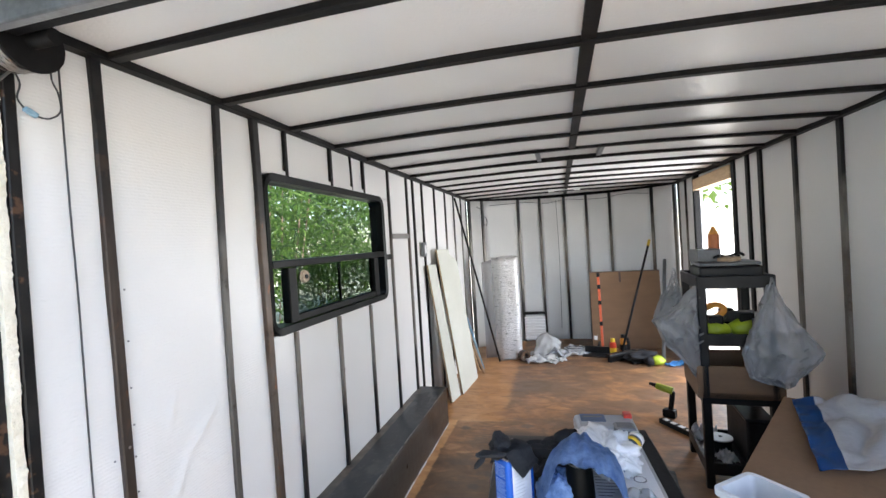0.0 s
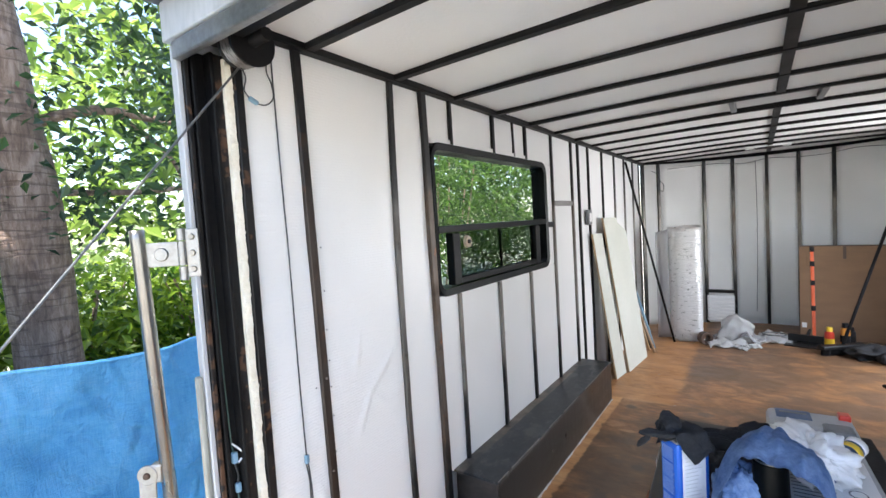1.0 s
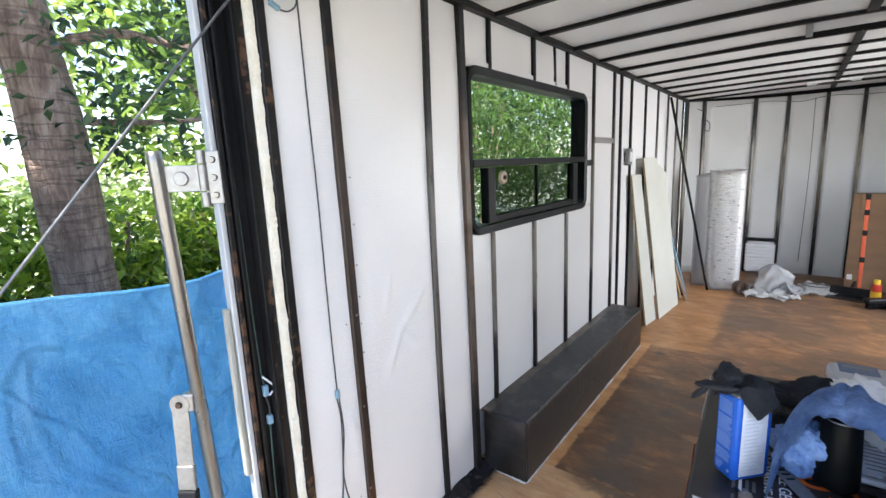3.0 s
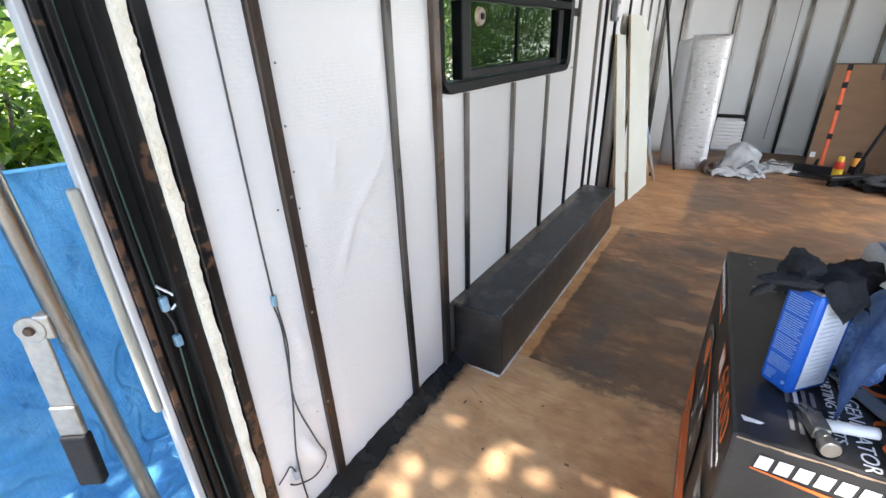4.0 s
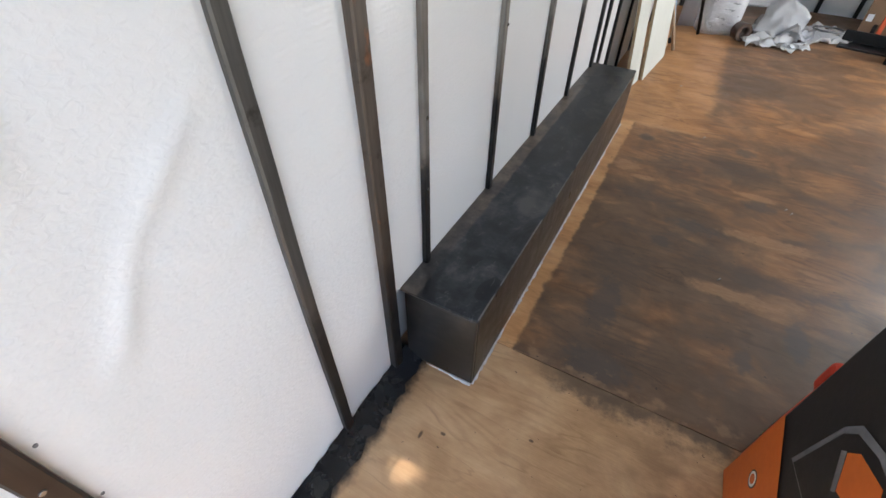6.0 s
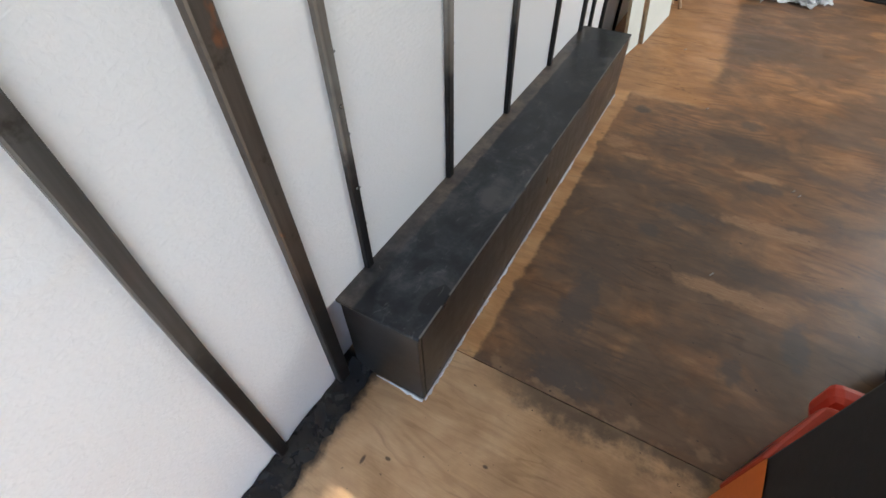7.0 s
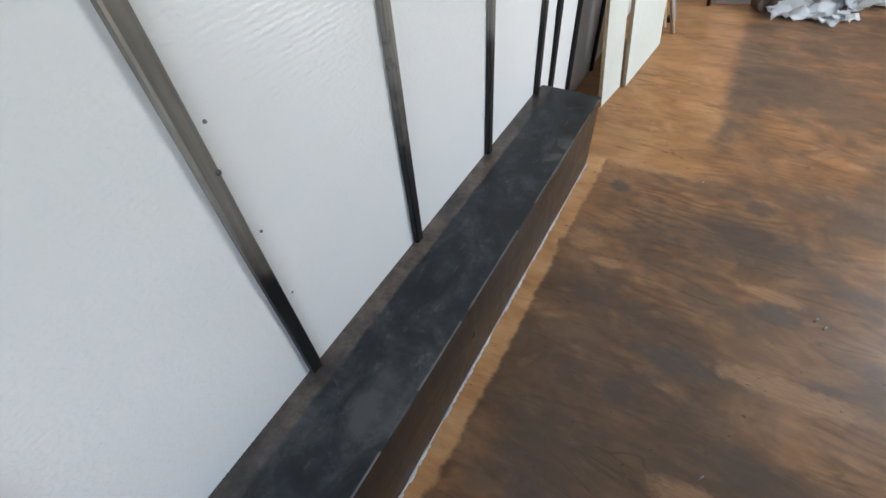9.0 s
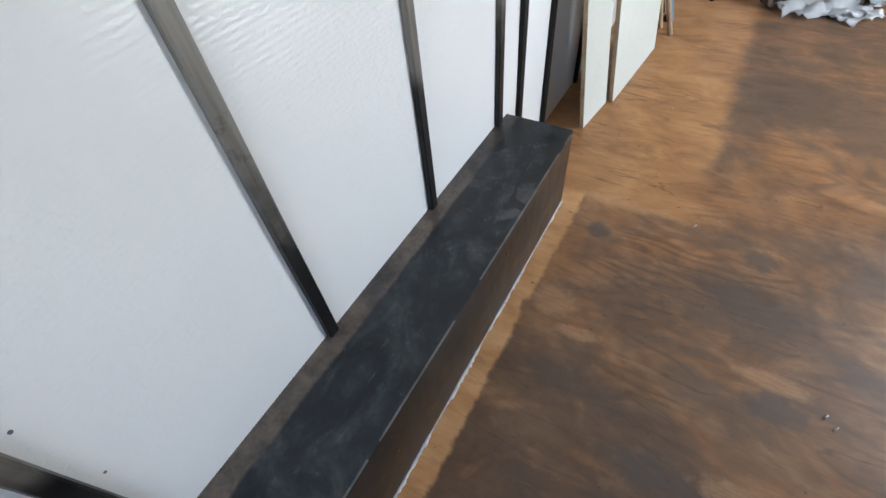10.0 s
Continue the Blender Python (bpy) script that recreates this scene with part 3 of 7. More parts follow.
for i, ((ya, wa, *_), (yb, wb, *_)) in enumerate(zip(left_studs, left_studs[1:])):
    a, b = ya, yb
    foot = 0.282 if ya > 1.5 and yb < 3.4 else 0.0
    if b > WIN[0] and a < WIN[1]:
        wall_panel(wall_west, PX, a, b, foot, WIN[2] - 0.004, 1, i)
        wall_panel(wall_west, PX, a, b, WIN[3] + 0.004, TOP, 1, i + 40)
        if a < WIN[0]:
            wall_panel(wall_west, PX, a, WIN[0] - 0.002, WIN[2], WIN[3], 1, i + 60)
        if b > WIN[1]:
            wall_panel(wall_west, PX, WIN[1] + 0.002, b, WIN[2], WIN[3], 1, i + 80)
    else:
        wall_panel(wall_west, PX, a, b, foot, TOP, 1, i, CREASES.get(i, ()))
# steel straps beside the window
part("strap", boxes(((XL - 0.03, 2.912, 1.455), (XL + 0.001, 3.266, 1.49), 0.002)), plain("grey_strap", (0.16, 0.15, 0.14), (0.28, 0.27, 0.26), 0.5, 0.6), wall_west)
part("strap", boxes(((XL - 0.03, 2.77, 1.315), (XL + 0.001, 2.874, 1.35), 0.002)), BLACK, wall_west)
# rails where wall and roof meet
def top_rail(name, x, side):
    """A thin square rail that follows the roof's edge."""
    bm = bmesh.new()
    prev = None
    for k in range(25):
        y = 0.60 + (Y1 - 0.60) * k / 24
        z = roof(x, y)
        ring = [bm.verts.new((x + side * a, y, z + b)) for a, b in ((-0.03, -0.003), (0.018, -0.003), (0.021, 0.0), (0.021, 0.024), (-0.03, 0.024))]
        if prev:
            for q in range(5):
                bm.faces.new((prev[q], prev[(q + 1) % 5], ring[(q + 1) % 5], ring[q]))
        prev = ring
    bmesh.ops.recalc_face_normals(bm, faces=bm.faces[:])
    return tagged(link_bm(name, bm, BLACK), "thin black steel top rail along the trailer wall", "rail", kind="structure")


top_rail("trim_west", XL, 1)
top_rail("trim_east", XR, -1)

# right wall with the side doorway
DOOR = (3.98, 4.98, 0.0, 1.77)
KX = XR + 0.055
wall_east = tagged(link_bm("wall_east", boxes(
    ((KX, 0.55, -0.1), (KX + 0.02, DOOR[0], TOP + 0.10)), ((KX, DOOR[1], -0.1), (KX + 0.02, Y1, TOP + 0.10)), ((KX, DOOR[0], DOOR[3]), (KX + 0.02, DOOR[1], TOP + 0.10)),
    ((KX, DOOR[0], -0.1), (KX + 0.02, DOOR[1], 0.0))), SKIN), "trailer side wall of steel studs with white insulation sheets", "wall", kind="structure")
right_studs = [(0.70, 0.05), (1.30, 0.036), (1.70, 0.036), (2.12, 0.036), (2.571, 0.036), (3.01, 0.036), (3.47, 0.05), (3.68, 0.05), (3.95, 0.06), (5.01, 0.06), (5.32, 0.034), (5.62, 0.034)]
for y, w in right_studs:
    stud(wall_east, XR, y, 0, roof(XR, y), -1, w, BLACK if w > 0.04 else STUD)
for i, ((ya, wa), (yb, wb)) in enumerate(zip(right_studs, right_studs[1:])):
    if ya == 3.95:
        continue
    wall_panel(wall_east, XR + 0.016, ya + wa / 2, yb - wb / 2, 0, roof(XR, ya), -1, i + 100)
WOOD = plain("raw_pine", (0.42, 0.28, 0.15), (0.60, 0.44, 0.27), 0.6, 0, 3, 40, 0.3, (1, 3, 14))
part("header", boxes(((XR - 0.01, 3.98, 1.775), (XR + 0.05, 4.98, 1.885), 0.003)), WOOD, wall_east, "raw pine header over the doorway")

# front wall: rounded nose
NS = [-1, -0.878, -0.51, -0.278, -0.016, 0.216, 0.45, 0.826, 1]
bm = bmesh.new()
sheet(bm, 32, 2, lambda u, v: nose(2 * u - 1) + Vector((0, 0.05, -0.1 + v * (TOP + 0.19))), 0.02)
wall_north = tagged(link_bm("wall_north", bm, SKIN), "rounded front wall of steel studs with white insulation sheets", "wall", kind="structure")
for i, s in enumerate(NS):
    p = nose(s)
    d = (nose(min(1, s + 0.02)) - nose(max(-1, s - 0.02))).normalized()
    m = Matrix.Translation(p) @ Matrix.Rotation(math.atan2(d.y, d.x), 4, "Z")
    part("stud", boxes(((-0.016, -0.012, 0), (0.016, 0.03, TOP), 0.003, m)), STUD, wall_north)
for i, (a, b) in enumerate(zip(NS, NS[1:])):
    bm = bmesh.new()
    o = Vector((i * 7.3, 0, 0))

    def at(u, v, a=a, b=b, o=o):
        p = nose(a + (b - a) * u)
        e = min(1, 6 * min(u, 1 - u))
        return p + Vector((0, 0.012 + e * 0.006 * noise.noise(Vector((u * 1.5, v * 3, 0)) + o), v * TOP))
    sheet(bm, 6, 20, at, 0.02)
    bmesh.ops.recalc_face_normals(bm, faces=bm.faces[:])
    part("panel", bm, WHITE, wall_north)
bm = bmesh.new()
sheet(bm, 32, 1, lambda u, v: nose(2 * u - 1) + Vector((0, -0.02, TOP + 0.04 * v - 0.002)), 0.03)
tagged(link_bm("trim_north", bm, BLACK), "black steel top rail round the front wall", "rail", kind="structure")

# ceiling: white sheets with black bows under them, one mesh
bm = bmesh.new()
CZ = TOP + 0.03                # underside of the roof skin
VENTS = [(-0.09, 0.29, 2.92, 3.27), (-0.08, 0.26, 5.50, 5.72)]
ys = [0.62] + [BAYS[i] for i in range(13)] + [6.35]


for i, (a, b) in enumerate(zip(ys, ys[1:])):
    hole = VENTS[0] if i == 6 else None
    spans = [(XL - 0.02, hole[0]), (hole[1], XR + 0.02)] if hole else [(XL - 0.02, XR + 0.02)]
    for xa, xb in spans:
        def under(u, v, a=a, b=b, xa=xa, xb=xb):
            x, y = xa + (xb - xa) * u, a + (b - a) * v
            return (x, y, roof(x, y) + 0.018 + 0.005 * noise.noise(Vector((x * 2.2, y * 4, 5))))
        sheet(bm, max(4, int((xb - xa) / 0.1)), 6, under)


def bow(bm, y, w=0.036, mat=1):
    """One roof bow across the trailer, following the crown."""
    prev = None
    for k in range(13):
        x = XL + (XR - XL) * k / 12
        z = roof(x, y)
        ring = [bm.verts.new((x, y + dy, z + dz)) for dy, dz in ((-w / 2, 0.03), (-w / 2, 0.003), (-w / 2 + 0.004, 0), (w / 2 - 0.004, 0), (w / 2, 0.003), (w / 2, 0.03))]
        if prev:
            for q in range(5):
                bm.faces.new((prev[q], ring[q], ring[q + 1], prev[q + 1])).material_index = mat
        prev = ring


for y in ys[1:-1]:
    bow(bm, y)
for ya, yb in ((0.6, 2.90), (3.30, 6.2)):
    for k in range(8):
        a, b = ya + (yb - ya) * k / 8, ya + (yb - ya) * (k + 1) / 8
        box(bm, (XM - 0.020, a, roof(XM, a) + 0.004), (XM + 0.020, b, roof(XM, a) + 0.04), 0, None, 1)
box(bm, (XL - 0.06, Y0 + 0.1, CZ + 0.05), (XR + 0.06, 6.4, CZ + 0.08), 0, None, 2)
ceiling = tagged(link_bm("ceiling", bm, [WHITE, BLACK, SKIN]), "white insulated trailer ceiling with black steel bows", "ceiling", kind="structure")

# wheel box over the left tyres
BX, BY0, BY1, BZ = -0.906, 1.568, 3.345, 0.284
wheel_box = thing("wheel_box", "long scuffed black sheet-metal wheel box on the plywood floor", "wheel box", pose(XL, BY0, 0))


def wheel_part(name, lo, hi, mat, lab, bev=0.003):
    p = part(name, boxes((tuple(a - b for a, b in zip(lo, (XL, BY0, 0))), tuple(a - b for a, b in zip(hi, (XL, BY0, 0))), bev)), mat, wheel_box, lab)
    return p


wheel_part("side_sheet", (BX - 0.014, BY0 + 0.014, 0.0), (BX, BY1, BZ - 0.012), BOXSIDE, "dusty black side sheet")
wheel_part("end_sheet", (XL - 0.004, BY0, 0.0), (BX - 0.001, BY0 + 0.013, BZ - 0.012), BOXSIDE, "black end sheet")
wheel_part("far_end_sheet", (XL + 0.012, BY1 - 0.014, 0.0), (BX - 0.015, BY1, BZ - 0.012), BOXSIDE, "black end sheet")
wheel_part("top_sheet", (XL - 0.016, BY0 - 0.002, BZ - 0.012), (BX + 0.002, BY1 + 0.002, BZ), BOXTOP, "scuffed black top sheet", 0.004)
# grey strip for the long edge: its highlight put in as colour, with worn paint
bm = bmesh.new()
for k in range(150):
    y = 0.004 + k * 0.0118
    wear = noise.noise(Vector((y * 5, 2, 0))) + 0.6 * noise.noise(Vector((y * 23, 5, 0)))
    if wear > -0.25:
        h = 0.0022 + 0.0016 * min(1.0, max(0.0, wear + 0.3))
        box(bm, (BX - XL - 0.0012, y, BZ - h), (BX - XL + 0.0026, y + 0.0122, BZ + 0.0005))
worn = part("worn_edge", bm, plain("worn_edge_glint", (0.10, 0.095, 0.09), (0.24, 0.225, 0.21), 0.5, 0.3, 30, 90, 0.2), wheel_box, "worn edge with its highlight put in as grey")
tagged(worn, kind="stuff")
# bead of sealant round its foot
bm = bmesh.new()
rnd = random.Random(4)


def bead(points):
    prev = None
    for p in points:
        thin = 0.35 if noise.noise(Vector(p[0]) * 9) > 0.12 else 1.0
        fat = 1.0 + 1.2 * max(0.0, noise.noise(Vector(p[0]) * 4 + Vector((7, 0, 0))))
        w, h = rnd.uniform(0.0012, 0.0062) * thin * fat, rnd.uniform(0.002, 0.007) * thin * fat
        d = p[1]
        ring = [bm.verts.new(Vector(p[0]) + Vector(d) * w * math.cos(k * math.pi / 4) + Vector((0, 0, h * math.sin(k * math.pi / 4)))) for k in range(5)]
        if prev:
            for k in range(4):
                bm.faces.new((prev[k], prev[k + 1], ring[k + 1], ring[k])).smooth = True
        prev = ring


bead([((BX - XL + 0.002, y * 0.0070, 0.0), (1, 0, 0)) for y in range(0, 254)])
bead([((0.06 + x * 0.009, -0.003, 0.0), (0, -1, 0)) for x in range(0, 17)])
bmesh.ops.recalc_face_normals(bm, faces=bm.faces[:])
part("sealant_bead", bm, CAULK, wheel_box, "ragged grey-white bead of sealant")


# ---- more materials ----
STEEL = plain("brushed_steel", (0.20, 0.185, 0.165), (0.36, 0.34, 0.31), 0.3, 0.9, 8, 60, 0.15, (1, 1, 0.2))
GALV = plain("galvanised_plate", (0.26, 0.25, 0.235), (0.42, 0.405, 0.38), 0.38, 0.85, 10, 80, 0.2)
DULL = plain("dull_white_frame", (0.34, 0.35, 0.35), (0.52, 0.53, 0.53), 0.5, 0.1, 7, 70, 0.3, (1, 1, 0.25))
RUSTY = plain("rusted_brown_steel", (0.028, 0.018, 0.014), (0.11, 0.062, 0.04), 0.6, 0.3, 9, 60, 0.4, (1, 1, 0.35))
FLAKED = stud_steel("flaking_black_angle", (0.05, 0.035, 0.028), (0.12, 0.064, 0.038), 2.5, 3.0, 0.0, 0.60)
FOAM = plain("cream_spray_foam", (0.72, 0.67, 0.53), (0.88, 0.84, 0.72), 0.9, 0, 18, 90, 0.9, dist=0.006)
RUBBER = plain("black_rubber", (0.008, 0.008, 0.009), (0.022, 0.022, 0.024), 0.55, 0, 6, 90, 0.3)
GLOSSBLACK = plain("black_vinyl_frame", (0.002, 0.0025, 0.0025), (0.006, 0.007, 0.007), 0.42, 0, 5, 60, 0.1)
for _m in (GLOSSBLACK, RUBBER):
    _m.node_tree.nodes["Principled BSDF"].inputs["Specular IOR Level"].default_value = 0.12
BLUEPLUG = plain("pale_blue_plug", (0.15, 0.28, 0.38), (0.24, 0.38, 0.48), 0.4, 0, 30, 90, 0.1)
WIRE = plain("dark_wire", (0.02, 0.022, 0.024), (0.05, 0.055, 0.06), 0.45, 0, 20, 90, 0.1)
GREENWIRE = plain("green_wire", (0.03, 0.07, 0.06), (0.06, 0.11, 0.09), 0.4, 0, 20, 90, 0.1)
WHITEWIRE = plain("white_wire", (0.65, 0.65, 0.66), (0.78, 0.78, 0.78), 0.4, 0, 20, 90, 0.1)
GREYWOOD = plain("weathered_strip", (0.24, 0.24, 0.20), (0.40, 0.39, 0.34), 0.75, 0, 8, 60, 0.5, (3, 3, 0.5))
CARTON = plain("brown_cardboard", (0.185, 0.108, 0.060), (0.245, 0.148, 0.085), 0.8, 0, 3, 60, 0.2, (1, 1, 4))
KRAFT = plain("bare_kraft_edge", (0.30, 0.20, 0.12), (0.46, 0.34, 0.23), 0.85, 0, 30, 90, 0.3)
BOARD = plain("pale_green_board", (0.46, 0.47, 0.41), (0.56, 0.565, 0.51), 0.7, 0, 2, 60, 0.15)
BOARDCUT = plain("board_cut_edge", (0.26, 0.17, 0.09), (0.42, 0.31, 0.19), 0.85, 0, 30, 90, 0.4)
INKBLACK = plain("printed_black_card", (0.012, 0.012, 0.013), (0.028, 0.027, 0.027), 0.42, 0, 3, 60, 0.15)
ORANGE = plain("printed_orange", (0.60, 0.115, 0.02), (0.74, 0.165, 0.03), 0.45, 0, 5, 60, 0.1)
INKWHITE = plain("printed_white", (0.68, 0.68, 0.68), (0.80, 0.80, 0.80), 0.5, 0, 8, 60, 0.1)
INKGREY = plain("printed_grey", (0.10, 0.10, 0.105), (0.22, 0.22, 0.23), 0.45, 0, 14, 60, 0.1)
BLUETIN = plain("blue_lacquered_tin", (0.012, 0.085, 0.42), (0.02, 0.13, 0.56), 0.22, 0.1, 4, 60, 0.08)
LABEL = plain("worn_white_label", (0.50, 0.53, 0.58), (0.76, 0.78, 0.81), 0.45, 0, 10, 60, 0.2)
DARKCLOTH = plain("charcoal_fabric", (0.007, 0.0075, 0.009), (0.022, 0.023, 0.027), 0.92, 0, 9, 120, 0.8, dist=0.004)
BLUECLOTH = plain("stained_blue_fabric", (0.060, 0.14, 0.34), (0.25, 0.38, 0.62), 0.75, 0, 20, 110, 0.6, dist=0.004)
PAPER = plain("white_paper", (0.66, 0.67, 0.68), (0.80, 0.80, 0.80), 0.7, 0, 6, 60, 0.15)
PLASTIC = plain("white_plastic", (0.66, 0.66, 0.66), (0.78, 0.78, 0.78), 0.35, 0, 4, 60, 0.1)
DARKPLASTIC = plain("dark_grey_plastic", (0.007, 0.0075, 0.008), (0.018, 0.0185, 0.020), 0.42, 0, 5, 70, 0.2)
GREYPLASTIC = plain("grey_plastic", (0.09, 0.095, 0.10), (0.17, 0.18, 0.19), 0.42, 0, 5, 70, 0.2)
DARKPLASTIC.node_tree.nodes["Principled BSDF"].inputs["Specular IOR Level"].default_value = 0.25
LIME = plain("lime_green_plastic", (0.24, 0.32, 0.015), (0.36, 0.46, 0.03), 0.4, 0, 6, 60, 0.1)
RED = plain("red_plastic", (0.52, 0.035, 0.02), (0.66, 0.06, 0.03), 0.38, 0, 6, 60, 0.1)
REDORANGE = plain("red_orange_paint", (0.58, 0.08, 0.025), (0.72, 0.13, 0.04), 0.4, 0, 6, 60, 0.1)
YELLOW = plain("yellow_plastic", (0.66, 0.42, 0.02), (0.80, 0.55, 0.05), 0.4, 0, 6, 60, 0.1)
AMBER = plain("orange_grip", (0.62, 0.24, 0.03), (0.76, 0.34, 0.06), 0.45, 0, 6, 60, 0.1)
BROWNTAPE = plain("brown_tape", (0.05, 0.03, 0.022), (0.10, 0.06, 0.04), 0.4, 0, 6, 60, 0.1)


def foil_material():
    m, t, b = nodes_of("crinkled_silver_foil")
    v = coords(t)
    f = noise_of(t, coords(t, (1, 1, 2.2)), 20, 4, 0.6)
    crimp = noise_of(t, coords(t, (6, 6, 34)), 2.0, 3, 0.5, 0.8)
    t.links.new(ramp(t, f, [(0.3, grey(0.88)), (0.7, grey(0.96))]), b.inputs["Base Color"])
    b.inputs["Metallic"].default_value = 0.45
    t.links.new(ramp(t, f, [(0.3, grey(0.25)), (0.7, grey(0.4))]), b.inputs["Roughness"])
    bump(t, b, calc(t, "ADD", calc(t, "MULTIPLY", crimp, 0.7), calc(t, "MULTIPLY", f, 0.8)), 0.85, 0.012)
    return m


def clear_film(name, see, tint):
    m, t, b = nodes_of(name)
    b.inputs["Base Color"].default_value = (*tint, 1)
    b.inputs["Roughness"].default_value = 0.28
    tr = add(t, "BsdfTransparent", Color=(0.95, 0.95, 0.95, 1))
    ms = add(t, "MixShader", i0=see)
    t.links.new(b.outputs[0], ms.inputs[1])
    t.links.new(tr.outputs[0], ms.inputs[2])
    t.links.new(ms.outputs[0], t.nodes["Material Output"].inputs["Surface"])
    bump(t, b, noise_of(t, coords(t), 30, 4), 0.6, 0.006)
    return m


FOIL = foil_material()
FILM = clear_film("cloudy_plastic_film", 0.35, (0.62, 0.63, 0.66))
BAG = clear_film("thin_white_bag", 0.46, (0.42, 0.42, 0.43))
PANE_TOP = glass("tinted_pane", (0.86, 0.89, 0.86))
PANE_LOW = glass("dark_tinted_pane", (0.50, 0.53, 0.51))


# ---- rear door frame ----
door_frame = tagged(link_bm("door_frame", boxes(
    ((-1.166, 0.5300, -0.15), (-1.139, 0.5435, 1.858), 0.003), ((XR + 0.03, 0.497, -0.15), (XR + 0.10, 0.60, 1.815), 0.004)), DULL),
    "weathered white and black steel frame of the open rear doorway", "door frame", kind="structure")
part("header", boxes(((-1.166, 0.515, 1.86), (XR + 0.10, 0.543, 1.955), 0.004)), DULL, door_frame)
part("header_lip", boxes(((-1.136, 0.520, 1.815), (XR + 0.03, 0.542, 1.857), 0.004)), GALV, door_frame)
part("roof_edge", boxes(((-1.19, 0.43, 1.958), (XR + 0.12, 0.60, 2.05), 0.006)), plain("grey_roof_edge", (0.10, 0.095, 0.10), (0.17, 0.165, 0.17), 0.6, 0.1), door_frame)
part("inner_beam", boxes(((XL, 0.545, 1.862), (XR, 0.630, TOP + 0.06), 0.004)), BLACK, door_frame)
part("angle_iron", boxes(((-1.166, 0.5445, -0.02), (-1.134, 0.5565, 1.855), 0.002)), FLAKED, door_frame)
part("channel", boxes(((-1.17, 0.557, -0.02), (-1.145, 0.600, 1.85)), ((-1.17, 0.6005, -0.02), (-1.112, 0.610, 1.85), 0.002)), BLACK, door_frame)
part("channel_rib", boxes(((-1.145, 0.562, -0.02), (-1.130, 0.572, 1.85), 0.002)), BLACK, door_frame)
part("end_post", boxes(((XL - 0.06, 0.611, -0.02), (XL - 0.010, 0.6600, 1.85), 0.002)), FLAKED, door_frame)
bm = bmesh.new()
rnd = random.Random(11)
prev = None
for i in range(231):
    z = 0.0 + i * 0.008
    a, b = 0.632 + rnd.uniform(-0.0005, 0.0005) + 0.002 * noise.noise(Vector((z * 6, 0, 0))), 0.655 + 0.005 * noise.noise(Vector((z * 14, 3, 0))) + abs(noise.noise(Vector((z * 60, 5, 0)))) * 0.006
    d = XL + 0.001 + rnd.uniform(0, 0.002)
    ring = [bm.verts.new(p) for p in ((XL - 0.02, a, z), (d, a + 0.002, z), (d + rnd.uniform(0, 0.0015), (a + b) / 2, z), (d, b - 0.002, z), (XL - 0.02, b, z))]
    if prev:
        for k in range(4):
            bm.faces.new((prev[k], prev[k + 1], ring[k + 1], ring[k]))
    prev = ring
bmesh.ops.recalc_face_normals(bm, faces=bm.faces[:])
part("foam_strip", bm, FOAM, door_frame, "ragged cream bead of expanding foam")

# ramp spring and cable under the header
drum = thing("cable_drum", "black spring drum with wound cable under the door header", "drum", pose(-1.085, 0.655, 1.862))
turn_x = pose(0, 0, 0, 0, 90, 0)
bm = bmesh.new()
for k in range(9):
    cyl(bm, 0.048 + 0.004 * (k % 2), 0.048 + 0.004 * (k % 2), 0.008, pose(0.008 * k, 0, 0, 0, 90, 0), 28)
part("drum_body", bm, plain("ribbed_dark_drum", (0.02, 0.02, 0.02), (0.06, 0.058, 0.055), 0.45, 0.5), drum)
bm = bmesh.new()
cyl(bm, 0.062, 0.062, 0.006, pose(0.074, 0, 0, 0, 90, 0), 28)
part("flange", bm, BLACK, drum)
bm = bmesh.new()
cyl(bm, 0.016, 0.016, 0.14, pose(0.0, 0, 0, 0, 90, 0), 16)
part("shaft", bm, BLACK, drum)
tube("winding", [(0.02 + 0.0006 * k, 0.053 * math.cos(k * 0.5), 0.053 * math.sin(k * 0.5)) for k in range(60)], 0.0025, GALV, drum)
cable = tube("door_cable", [(-1.062, 0.650, 1.812), (-1.10, 0.170, 1.215), (-1.12, -0.45, 0.46), (-1.14, -1.26, -0.54)], 0.0028, plain("galvanised_cable", (0.16, 0.16, 0.155), (0.28, 0.28, 0.27), 0.5, 0.6, 30, 200))
tagged(cable, "thin galvanised steel cable running from the drum", "cable")

# wiring by the rear post
w1 = thing("wire_harness", "thin dark wire with a pale blue plug hanging down the panel", "wire")
tube("wire", smooth_line([(-1.112, 0.778, 1.92), (-1.112, 0.782, 1.54), (-1.110, 0.785, 1.3), (-1.112, 0.788, 0.92), (-1.110, 0.790, 0.715)]), 0.0022, WIRE, w1)
part("plug", boxes(((-1.116, 0.784, 0.692), (-1.103, 0.796, 0.718), 0.003)), BLUEPLUG, w1, "pale blue plug")
tube("wire", smooth_line([(-1.110, 0.787, 0.69), (-1.110, 0.795, 0.61), (-1.112, 0.784, 0.42), (-1.112, 0.760, 0.24), (-1.112, 0.766, 0.05), (-1.10, 0.769, 0.01)]), 0.0022, WIRE, w1)
tube("wire", smooth_line([(-1.108, 0.793, 0.69), (-1.108, 0.799, 0.58), (-1.110, 0.787, 0.42), (-1.106, 0.823, 0.25), (-1.106, 0.845, 0.164), (-1.108, 0.803, 0.13), (-1.108, 0.747, 0.155), (-1.108, 0.723, 0.18)]), 0.0022, WIRE, w1)
